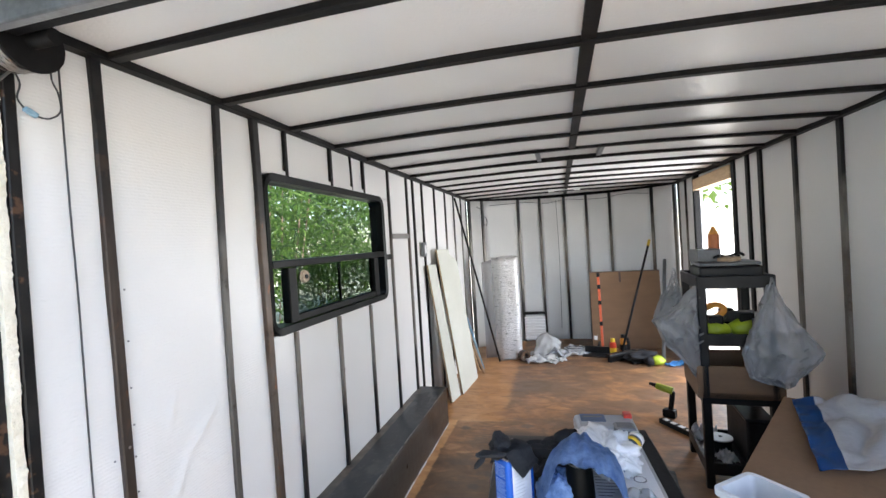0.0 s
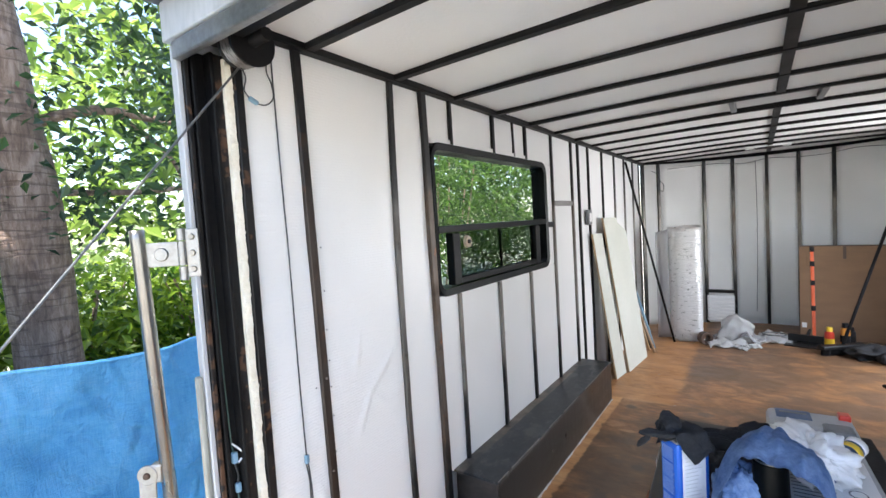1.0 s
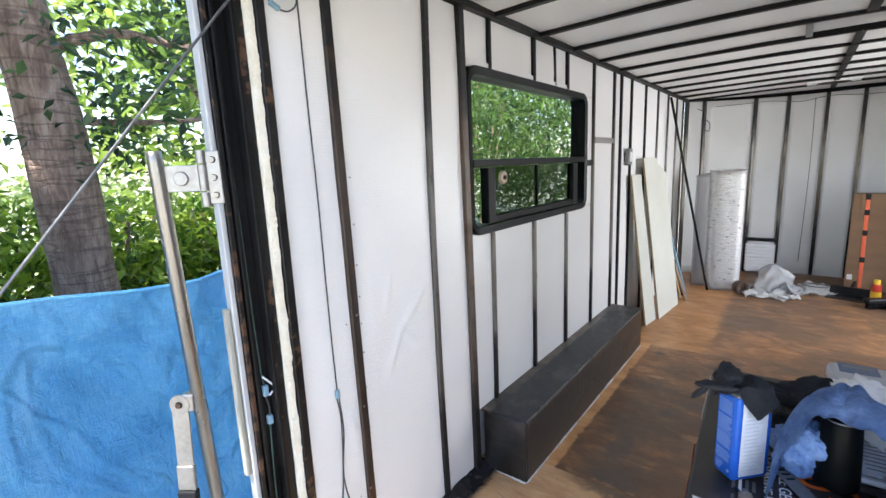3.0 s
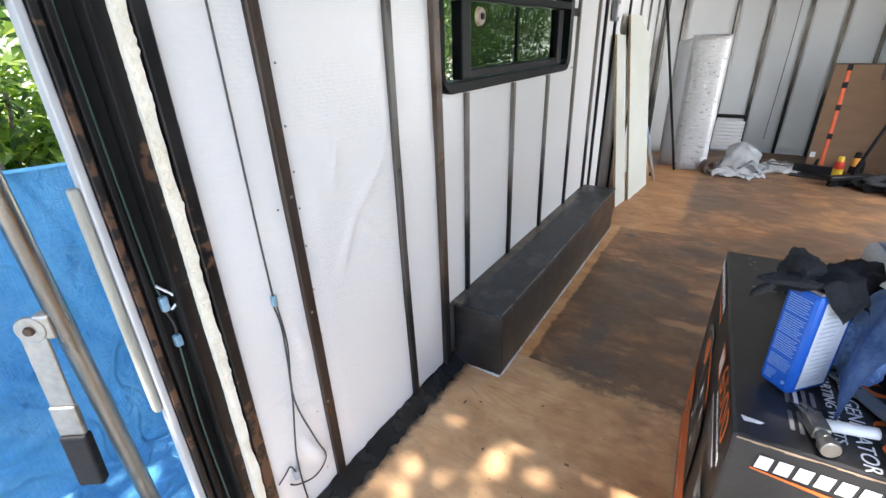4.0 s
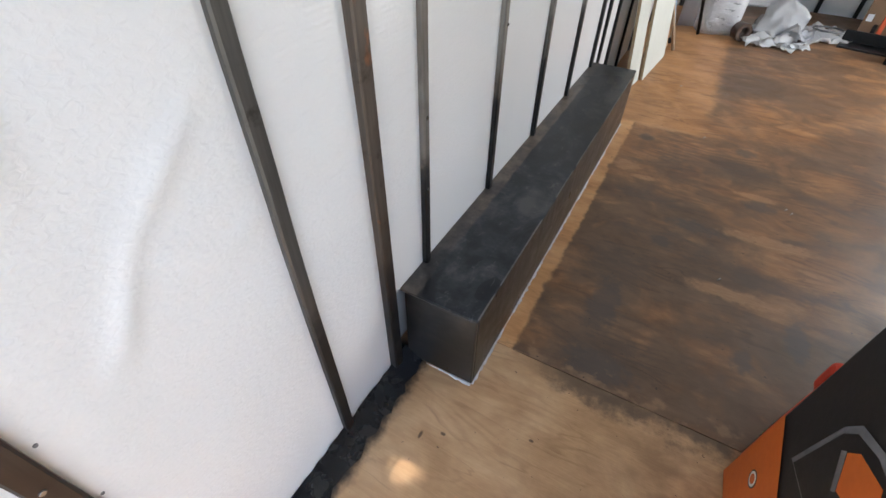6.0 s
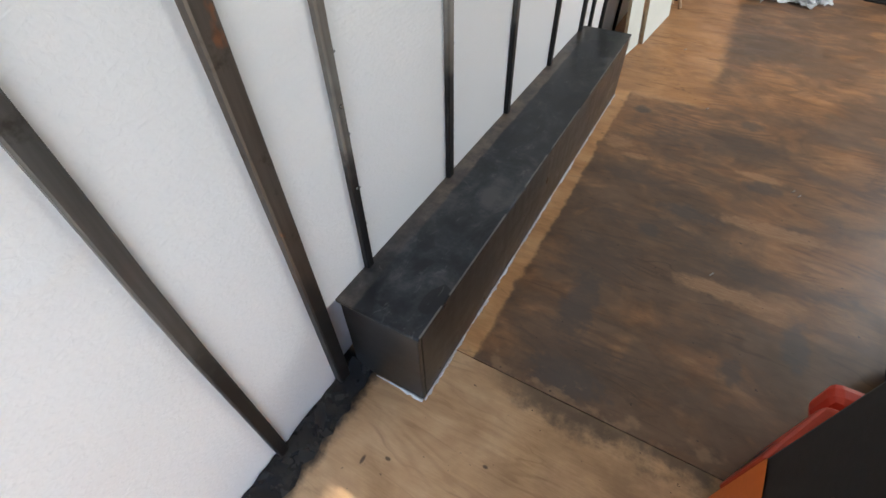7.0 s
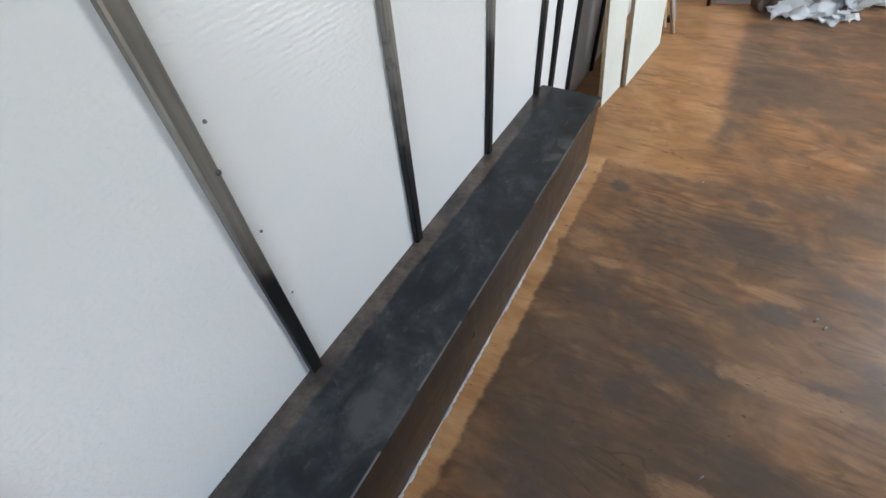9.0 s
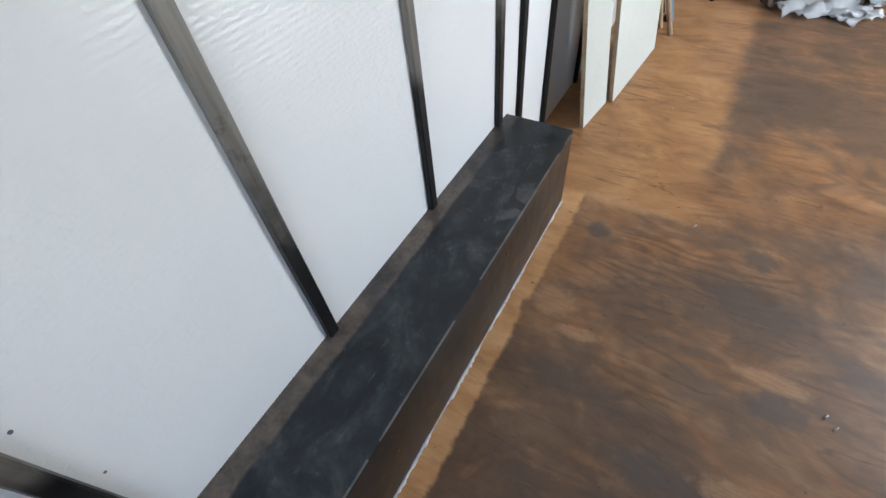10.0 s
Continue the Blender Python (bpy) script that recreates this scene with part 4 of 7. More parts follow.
part("plug", boxes(((-1.116, 0.740, 0.175), (-1.104, 0.754, 0.205), 0.003)), plain("clear_grey_plug", (0.30, 0.33, 0.36), (0.42, 0.45, 0.48), 0.3), w1)
tube("wire", smooth_line([(-1.108, 0.747, 0.20), (-1.108, 0.733, 0.235), (-1.108, 0.716, 0.225), (-1.11, 0.693, 0.21)]), 0.002, WIRE, w1)
w2 = thing("looped_wire", "looped dark wire with a pale blue plug below the drum", "wire")
tube("wire", smooth_line([(-1.10, 0.676, 1.830), (-1.108, 0.693, 1.805), (-1.108, 0.686, 1.772), (-1.108, 0.699, 1.752)]), 0.002, WIRE, w2)
part("plug", boxes(((-0.006, -0.014, -0.006), (0.006, 0.014, 0.006), 0.003, pose(-1.106, 0.709, 1.746, -25, 0, 0))), BLUEPLUG, w2, "pale blue plug")
tube("wire", smooth_line([(-1.108, 0.720, 1.741), (-1.108, 0.748, 1.742), (-1.108, 0.773, 1.765), (-1.108, 0.771, 1.805), (-1.108, 0.758, 1.840), (-1.10, 0.761, 1.900)]), 0.002, WIRE, w2)
w3 = thing("channel_wire", "thin green wire with pale blue plugs in the black door channel", "wire")
tube("wire", smooth_line([(-1.142, 0.570, 1.78), (-1.140, 0.575, 1.3), (-1.139, 0.580, 0.90), (-1.137, 0.584, 0.815)]), 0.002, GREENWIRE, w3)
tube("wire", smooth_line([(-1.134, 0.581, 0.84), (-1.128, 0.600, 0.815), (-1.128, 0.607, 0.80), (-1.130, 0.592, 0.785)]), 0.0025, WHITEWIRE, w3)
part("plug", boxes(((-1.142, 0.578, 0.785), (-1.128, 0.592, 0.815), 0.003)), BLUEPLUG, w3)
tube("wire", smooth_line([(-1.136, 0.584, 0.785), (-1.134, 0.590, 0.75), (-1.136, 0.588, 0.725)]), 0.002, WIRE, w3)
part("plug", boxes(((-1.142, 0.581, 0.705), (-1.128, 0.595, 0.730), 0.003)), BLUEPLUG, w3)
tube("wire", smooth_line([(-1.136, 0.588, 0.705), (-1.138, 0.582, 0.5), (-1.136, 0.585, 0.2), (-1.138, 0.578, 0.0)]), 0.002, GREENWIRE, w3)

# lock bar hung on the rear post
bar = thing("lock_bar", "bare steel lock bar with hinge plate and black-gripped handle", "lock bar", pose(-1.230, 0.447, 0))
tube("pole", [(0.001, -0.003, 1.412), (0.001, -0.002, 1.39), (0.002, 0.050, -0.55)], 0.0165, STEEL, bar, "bare steel tube", res=6)
pm = pose(0.008, 0.010, 1.345, 0, 0, 42)
plate = part("strap_plate", boxes(((0.0, -0.004, -0.026), (0.076, 0.002, 0.034), 0.002)), GALV, bar)
plate.matrix_local = pm
bm = bmesh.new()
cyl(bm, 0.017, 0.015, 0.005, pose(0.038, -0.004, 0.004, 90, 0, 0), 24, 0.001)
part("bolt", bm, GALV, plate)
for z, h in ((-0.062, 0.034), (-0.026, 0.060), (0.036, 0.030)):
    bm = bmesh.new()
    cyl(bm, 0.0105, 0.0105, h, pose(0.084, 0.002, z), 18, 0.001)
    part("knuckle", bm, GALV, plate)
hp = part("hinge_plate", boxes(((0.094, 0.000, -0.056), (0.124, 0.006, 0.064), 0.002)), GALV, bar)
hp.matrix_local = pm
for z in (-0.036, 0.004, 0.044):
    bm = bmesh.new()
    cyl(bm, 0.008, 0.006, 0.005, pose(0.109, 0.000, z, 90, 0, 0), 12)
    part("rivet", bm, STEEL, hp)
hm = pose(-0.018, -0.024, 0.802, 0, 3, 38)
hd = part("handle", boxes(((-0.021, -0.003, -0.165), (0.021, 0.003, 0.0), 0.002), ((-0.023, -0.008, -0.235), (0.023, 0.006, -0.166), 0.004)), GALV, bar, "flat galvanised handle")
hd.matrix_local = hm
bm = bmesh.new()
cyl(bm, 0.025, 0.025, 0.008, pose(0, 0.004, 0, 90, 0, 0), 24, 0.002)
part("pivot", bm, GALV, hd)
bm = bmesh.new()
cyl(bm, 0.009, 0.007, 0.006, pose(0, -0.004, 0, 90, 0, 0), 14, 0.001)
part("rivet", bm, RUSTY, hd)
part("lug", boxes(((0.006, -0.002, -0.020), (0.034, 0.022, 0.026), 0.004)), GALV, hd)
part("grip", boxes(((-0.024, -0.012, -0.365), (0.024, 0.010, -0.236), 0.005)), RUBBER, hd, "black rubber grip")
cleat = tagged(link_bm("corner_strip", boxes(((-1.164, 0.5145, 0.585), (-1.145, 0.5295, 1.035), 0.005)), GREYWOOD), "weathered pale strip screwed to the rear post", "strip")

# pins driven through the sheets beside the studs
for ys_, dy, z0, gap, count in ((0.884, 0.030, 0.20, 0.112, 11), (0.884, -0.029, 0.10, 0.27, 4), (1.686, 0.024, 0.40, 0.13, 5), (2.089, 0.025, 0.50, 0.19, 3)):
    for k in range(count):
        z = z0 + gap * (k + 0.25 * math.sin(k * 5.3))
        if z > 1.04 and ys_ > 1.5:
            continue
        bm = bmesh.new()
        cyl(bm, 0.0028, 0.0022, 0.0025, pose(-1.1240, ys_ + dy + 0.002 * math.sin(k * 3.1), z, 0, 90, 0), 8)
        part("pin", bm, INKGREY, wall_west)
for ys_, z in ((0.884, 0.62), (0.884, 0.92), (0.884, 0.33), (1.686, 0.70), (1.686, 0.52), (2.089, 0.78)):
    bm = bmesh.new()
    cyl(bm, 0.0042, 0.003, 0.002, pose(XL, ys_ + 0.003, z, 0, 90, 0), 12)
    part("screw_head", bm, STEEL, wall_west)

# black sealing strip at the foot of the left wall
bm = bmesh.new()
prev = None
rnd = random.Random(5)
for i in range(40):
    y = 0.69 + i * 0.0225
    w = 0.018 + rnd.uniform(-0.008, 0.01)
    ring = [bm.verts.new(p) for p in ((XL - 0.012, y, 0.034 + rnd.uniform(-0.004, 0.006)), (XL + 0.008, y, 0.022 + rnd.uniform(-0.005, 0.005)), (XL + 0.03, y, 0.008 + rnd.uniform(-0.002, 0.004)), (XL + w + 0.03, y, 0.0015))]
    if prev:
        for k in range(3):
            bm.faces.new((prev[k], prev[k + 1], ring[k + 1], ring[k])).smooth = True
    prev = ring
bmesh.ops.recalc_face_normals(bm, faces=bm.faces[:])
tagged(link_bm("baseboard", bm, plain("shiny_black_sealant", (0.006, 0.006, 0.007), (0.02, 0.02, 0.02), 0.25, 0, 14, 70, 0.4, dist=0.003)), "uneven shiny black sealant at the wall's foot", "sealant", kind="structure")


# ---- window in the left wall ----
def rounded(y0, y1, z0, z1, r, n=6):
    pts = []
    for cy, cz, a in ((y1 - r, z1 - r, 0), (y0 + r, z1 - r, 90), (y0 + r, z0 + r, 180), (y1 - r, z0 + r, 270)):
        pts += [(cy + r * math.cos(radians(a + 90 * k / n)), cz + r * math.sin(radians(a + 90 * k / n))) for k in range(n + 1)]
    return pts


def frame_ring(y0, y1, z0, z1, r, w, xa, xb):
    """A rounded rectangular frame between the planes xa and xb, w wide."""
    bm = bmesh.new()
    o, i = rounded(y0, y1, z0, z1, r), rounded(y0 + w, y1 - w, z0 + w, z1 - w, max(0.004, r - w))
    n = len(o)
    rows = [[bm.verts.new((x, *p)) for p in ring] for ring, x in ((o, xa), (o, xb - 0.004), ([(a + (b - a) * 0.12, c + (d - c) * 0.12) for (a, c), (b, d) in zip(o, i)], xb), (i, xb - 0.006), (i, xa))]
    for a, b in zip(rows, rows[1:] + rows[:1]):
        for k in range(n):
            bm.faces.new((a[k], a[(k + 1) % n], b[(k + 1) % n], b[k]))
    bmesh.ops.recalc_face_normals(bm, faces=bm.faces[:])
    return bm


window_1 = tagged(link_bm("window_1", frame_ring(1.512, 2.772, 1.062, 1.732, 0.07, 0.032, XL - 0.09, XL + 0.004), GLOSSBLACK), "black-framed sliding window with tinted glass", "window", kind="structure")
part("transom", boxes(((XL - 0.05, 1.540, 1.340), (XL + 0.002, 2.745, 1.372), 0.004)), GLOSSBLACK, window_1)
p1 = part("pane", boxes(((XL - 0.045, 1.55, 1.368), (XL - 0.040, 2.738, 1.70))), PANE_TOP, window_1, "green-tinted upper pane")
p1.visible_shadow = False
sash = part("sash", boxes(((XL - 0.045, 1.655, 1.10), (XL - 0.004, 1.715, 1.337), 0.004), ((XL - 0.045, 2.575, 1.10), (XL - 0.004, 2.64, 1.337), 0.004), ((XL - 0.042, 1.71, 1.10), (XL - 0.008, 2.58, 1.13), 0.004)), GLOSSBLACK, window_1, "black lower sliding sash")
p2 = part("pane", boxes(((XL - 0.030, 1.71, 1.125), (XL - 0.026, 2.58, 1.338))), PANE_LOW, sash, "dark tinted lower pane")
p2.visible_shadow = False
p3 = part("pane", boxes(((XL - 0.052, 1.55, 1.10), (XL - 0.048, 2.738, 1.338))), PANE_TOP, window_1)
p3.visible_shadow = False
part("mullion", boxes(((XL - 0.060, 2.19, 1.10), (XL - 0.046, 2.205, 1.338), 0.002)), GLOSSBLACK, window_1)
bm = bmesh.new()
bmesh.ops.create_cone(bm, cap_ends=True, segments=24, radius1=0.030, radius2=0.026, depth=0.012, matrix=pose(XL + 0.004, 1.765, 1.292, 0, 90, 0))
latch = part("latch", bm, plain("brown_latch", (0.30, 0.22, 0.15), (0.46, 0.36, 0.26), 0.5), window_1, "round tan latch")
bm = bmesh.new()
cyl(bm, 0.010, 0.010, 0.006, pose(XL + 0.010, 1.765, 1.292, 0, 90, 0), 16)
part("latch_hole", bm, RUBBER, latch)
# ragged filler beside the frame
bm = bmesh.new()
rnd = random.Random(8)
prev = None
for k in range(56):
    z = 1.03 + k * 0.0127
    a = 1.5018 + rnd.uniform(-0.001, 0.003)
    ring = [bm.verts.new(p) for p in ((XL - 0.012, a, z), (XL - 0.004 + rnd.uniform(-0.004, 0.006), 1.507, z), (XL - 0.012, 1.5125, z))]
    if prev:
        for q in range(2):
            bm.faces.new((prev[q], prev[q + 1], ring[q + 1], ring[q])).smooth = True
    prev = ring
bmesh.ops.recalc_face_normals(bm, faces=bm.faces[:])
fm, ft, fb = nodes_of("blotchy_filler")
ft.links.new(ramp(ft, noise_of(ft, coords(ft, (1, 1, 0.6)), 34, 3), [(0.50, (0.70, 0.66, 0.58)), (0.56, (0.03, 0.025, 0.022))]), fb.inputs["Base Color"])
fb.inputs["Roughness"].default_value = 0.85
part("filler", bm, fm, window_1, "blotchy white and black filler beside the frame")
bm = bmesh.new()
sheet(bm, 12, 3, lambda u, v: (XL - 0.004 + 0.004 * noise.noise(Vector((u * 9, v * 3, 1))), 1.535 + 1.26 * u, 1.730 + 0.022 * v + 0.004 * noise.noise(Vector((u * 14, 0, 2)))))
part("torn_edge", bm, WHITE, window_1)

# ---- ceiling fittings ----
vent = thing("roof_vent", "dull metal framed roof vent between two ceiling bows", "vent", pose(0.10, 3.09, TOP + 0.012))
for sx in (-1, 1):
    part("vent_rail", boxes(((0.2 * sx - 0.015, -0.165, 0.0), (0.2 * sx + 0.015, 0.165, 0.035), 0.003)), GREYPLASTIC, vent)
part("vent_lid", boxes(((-0.183, -0.163, 0.022), (0.183, 0.163, 0.028), 0.003)), plain("frosted_lid", (0.40, 0.40, 0.40), (0.52, 0.52, 0.52), 0.4), vent)
vent2 = thing("round_vent", "white square ceiling vent with a dark oval opening", "vent", pose(0.10, 5.62, TOP + 0.035))
part("vent_plate", boxes(((-0.19, -0.10, -0.014), (0.19, 0.10, 0.0), 0.004)), PLASTIC, vent2)
bm = bmesh.new()
cyl(bm, 0.075, 0.075, 0.004, pose(0.0, 0, -0.018) @ Matrix.Diagonal((1.6, 1, 1, 1)), 28)
part("opening", bm, RUBBER, vent2, "dark oval opening")


# ---- shaping helpers for loose things ----
def text_mesh(name, body, size, m, material, parent):
    """Flat lettering with the built-in font, as a mesh."""
    cu = bpy.data.curves.new("lettering", "FONT")
    cu.body, cu.size, cu.extrude = body, size, 0.0003
    tmp = new("lettering", cu)
    bpy.context.view_layer.update()
    me = bpy.data.meshes.new_from_object(tmp.evaluated_get(bpy.context.evaluated_depsgraph_get()))
    bpy.data.objects.remove(tmp)
    bpy.data.curves.remove(cu)
    me.materials.clear()
    me.materials.append(material)
    ob = new(name, me)
    ob.parent = parent
    ob.matrix_local = m
    return ob


def flat(name, pts, material, parent, m, thick=0.0003):
    """A thin printed shape with the outline pts, laid by m (its face towards m's z)."""
    bm = bmesh.new()
    f = bm.faces.new([bm.verts.new((x, y, 0)) for x, y in pts])
    e = bmesh.ops.extrude_face_region(bm, geom=[f])
    bmesh.ops.translate(bm, vec=(0, 0, thick), verts=[v for v in e["geom"] if isinstance(v, bmesh.types.BMVert)])
    bmesh.ops.recalc_face_normals(bm, faces=bm.faces[:])
    ob = part(name, bm, material, parent)
    ob.matrix_local = m
    return ob


def rect(x0, y0, x1, y1, slant=0.0):
    return [(x0, y0), (x1, y0), (x1 + slant, y1), (x0 + slant, y1)]


def lump(seed, radii, amp=0.25, freq=3.0, flat_z=None, sub=4):
    """A soft crumpled lump round the origin."""
    bm = bmesh.new()
    bmesh.ops.create_icosphere(bm, subdivisions=sub, radius=1)
    o = Vector((seed * 3.7, seed * 1.3, seed * 2.1))
    for v in bm.verts:
        d = v.co.normalized()
        k = 1 + amp * noise.noise(d * freq * 0.5 + o) + amp * 0.55 * abs(noise.noise(d * freq * 1.3 + o)) - amp * 0.35 * abs(noise.noise(d * freq * 2.6 + o))
        v.co = Vector((d.x * radii[0], d.y * radii[1], d.z * radii[2])) * k
        if flat_z is not None and v.co.z < flat_z:
            v.co.z = flat_z + (v.co.z - flat_z) * 0.05
    for f in bm.faces:
        f.smooth = True
    return bm


def crumpled(seed, w, d, h, nu=16, nv=16, lift=0.0, thick=0.0012):
    """A crumpled sheet of w by d on the ground, rising to h in its folds."""
    o = Vector((seed * 5.1, seed * 2.3, 0))
    bm = bmesh.new()
    sheet(bm, nu, nv, lambda u, v: ((u - 0.5) * w + 0.02 * noise.noise(Vector((u * 5, v * 5, 9)) + o), (v - 0.5) * d + 0.02 * noise.noise(Vector((u * 5, v * 5, 4)) + o),
          lift + 0.002 + h * (abs(noise.noise(Vector((u * 3.2, v * 3.2, 0)) + o)) * 1.3 + 0.5 * abs(noise.noise(Vector((u * 8, v * 8, 2)) + o)))), thick)
    return bm


# ---- generator carton ----
carton = thing("generator_carton", "tall black and orange printed generator carton on the plywood floor", "carton", pose(-0.22, 0.93, 0, 0, 0, 3.1))
CW, CL, CH = 0.545, 0.737, 0.66
FLARE = 0.004            # the left side leans out at its foot
bm = bmesh.new()
box(bm, (0, 0, 0), (CW, CL, CH), 0.006)
for v in bm.verts:
    n = noise.noise(v.co * 4) * 0.0012
    v.co += Vector((n - (FLARE * (1 - v.co.z / CH) if v.co.x < 0.1 else 0), n, 0))
body = part("body", bm, INKBLACK, carton, "black printed cardboard body")
LEFT = Matrix(((0, FLARE / CH, -1, -0.0012 - FLARE), (-1, 0, 0, CL), (0, 1, 0, 0), (0, 0, 0, 1)))       # s runs to the near end, up is z
FRONT = Matrix(((1, 0, 0, 0), (0, 0, -1, -0.0012), (0, 1, 0, 0), (0, 0, 0, 1)))
LID = Matrix(((0, 1, 0, 0), (-1, 0, 0, CL), (0, 0, 1, CH + 0.0008), (0, 0, 0, 1)))      # s runs to the near end, up is +x


def layer(m, k):
    return m @ Matrix.Translation((0, 0, 0.0004 * k))


def name_blocks(m, s0, z0, h, n=7, w=None):
    """A maker's mark as plain slanted blocks."""
    w = w or h * 0.82
    for k in range(n):
        flat("mark_block", rect(s0 + k * w * 1.16, z0, s0 + k * w * 1.16 + w * 0.86, z0 + h, h * 0.12), INKWHITE, body, layer(m, 1))


def ringed(cx, cy, r, n=16):
    return [(cx + r * math.cos(a * 2 * math.pi / n), cy + r * math.sin(a * 2 * math.pi / n)) for a in range(n)]


name_blocks(LEFT, 0.040, 0.624, 0.028, 7, 0.034)
flat("swoosh", [(0.086, 0.604), (0.298, 0.592), (0.306, 0.612), (0.20, 0.610)], ORANGE, body, layer(LEFT, 1))
flat("orange_field", [(0.004, 0.004), (CL - 0.005, 0.004), (CL - 0.005, 0.205), (0.49, 0.212), (0.29, 0.220), (0.19, 0.232), (0.03, 0.281), (0.004, 0.288)], ORANGE, body, layer(LEFT, 0))
flat("tag", rect(0.462, 0.588, 0.516, 0.650), ORANGE, body, layer(LEFT, 1))
for k in range(2):
    flat("tag_mark", rect(0.468 + k * 0.023, 0.598, 0.486 + k * 0.023, 0.640), INKWHITE, body, layer(LEFT, 2))
text_mesh("lettering", "6500", 0.100, layer(LEFT, 1) @ Matrix.Translation((0.519, 0.583, 0)) @ Matrix.Diagonal((0.90, 1, 1, 1)), ORANGE, body)
text_mesh("lettering", "PORTABLE GENERATOR", 0.019, layer(LEFT, 1) @ Matrix.Translation((0.522, 0.557, 0)) @ Matrix.Diagonal((0.92, 1, 1, 1)), INKWHITE, body)
rnd = random.Random(31)
for k in range(4):
    flat("print_line", rect(0.50 + 0.012 * k, 0.541 - k * 0.013, 0.70 - rnd.uniform(0, 0.08), 0.547 - k * 0.013), INKWHITE if k == 0 else INKGREY, body, layer(LEFT, 1))
flat("printed_panel", rect(0.605, 0.36, 0.675, 0.44), INKGREY, body, layer(LEFT, 1))
flat("printed_panel", rect(0.609, 0.364, 0.671, 0.436), INKBLACK, body, layer(LEFT, 2))
for k in range(5):
    flat("print_line", rect(0.615, 0.374 + k * 0.012, 0.662 - rnd.uniform(0, 0.02), 0.379 + k * 0.012), INKGREY, body, layer(LEFT, 3))
# the printed picture of a machine: handle loop, tank, tubes, engine, panel
for pts, mat, k in (([(0.105, 0.300), (0.120, 0.455), (0.140, 0.495), (0.200, 0.525), (0.275, 0.537), (0.292, 0.505), (0.262, 0.420), (0.232, 0.330)], INKGREY, 1),
                    ([(0.116, 0.305), (0.130, 0.450), (0.148, 0.482), (0.202, 0.512), (0.265, 0.523), (0.280, 0.500), (0.250, 0.420), (0.222, 0.332)], INKBLACK, 2),
                    ([(0.165, 0.452), (0.180, 0.480), (0.246, 0.508), (0.262, 0.492), (0.238, 0.428), (0.210, 0.412)], ORANGE, 3),
                    ([(0.155, 0.440), (0.163, 0.452), (0.212, 0.410), (0.206, 0.400)], INKGREY, 4),
                    ([(0.282, 0.500), (0.296, 0.514), (0.380, 0.498), (0.449, 0.466), (0.446, 0.452), (0.37, 0.478)], ORANGE, 2),
                    ([(0.23, 0.240), (0.47, 0.232), (0.475, 0.40), (0.42, 0.452), (0.30, 0.470), (0.245, 0.40)], INKBLACK, 1),
                    ([(0.300, 0.385), (0.318, 0.435), (0.362, 0.430), (0.350, 0.378)], INKGREY, 3), ([(0.312, 0.392), (0.322, 0.425), (0.338, 0.422), (0.330, 0.388)], INKWHITE, 4),
                    ([(0.262, 0.300), (0.270, 0.360), (0.318, 0.352), (0.312, 0.296)], INKGREY, 3), ([(0.375, 0.300), (0.380, 0.352), (0.432, 0.345), (0.430, 0.296)], INKGREY, 3),
                    ([(0.345, 0.262), (0.348, 0.285), (0.372, 0.283), (0.370, 0.260)], INKWHITE, 3), ([(0.250, 0.262), (0.254, 0.282), (0.272, 0.280), (0.270, 0.260)], INKWHITE, 3),
                    ([(0.395, 0.385), (0.400, 0.425), (0.412, 0.423), (0.408, 0.383)], INKWHITE, 3), ([(0.20, 0.225), (0.48, 0.212), (0.48, 0.236), (0.20, 0.246)], INKBLACK, 4),
                    ([(0.236, 0.232), (0.460, 0.222), (0.460, 0.226), (0.236, 0.237)], INKGREY, 5)):
    flat("machine_print", pts, mat, body, layer(LEFT, k))
for cx, cz, r in ((0.290, 0.275, 0.020), (0.405, 0.268, 0.022)):
    flat("machine_print", ringed(cx, cz, r), INKGREY, body, layer(LEFT, 4))
    flat("machine_print", ringed(cx, cz, r * 0.7), INKBLACK, body, layer(LEFT, 5))
flat("seal", ringed(0.085, 0.150, 0.020), INKBLACK, body, layer(LEFT, 1))
flat("seal_ring", ringed(0.085, 0.150, 0.0165), INKWHITE, body, layer(LEFT, 2))
flat("seal_core", ringed(0.085, 0.150, 0.011), ORANGE, body, layer(LEFT, 3))
for k in range(3):
    flat("print_line", rect(0.155 + 0.14 * k, 0.07, 0.215 + 0.14 * k, 0.082), INKWHITE, body, layer(LEFT, 1))
flat("printed_panel", rect(0.155, 0.010, 0.52, 0.040), INKGREY, body, layer(LEFT, 1))
name_blocks(FRONT, 0.038, 0.609, 0.026, 7, 0.0215)
flat("swoosh", [(0.034, 0.604), (0.175, 0.588), (0.178, 0.596), (0.034, 0.607)], ORANGE, body, layer(FRONT, 1))
flat("orange_field", [(0.0, 0.004), (CW, 0.004), (CW, 0.22), (0.02, 0.17)], ORANGE, body, layer(FRONT, 0))
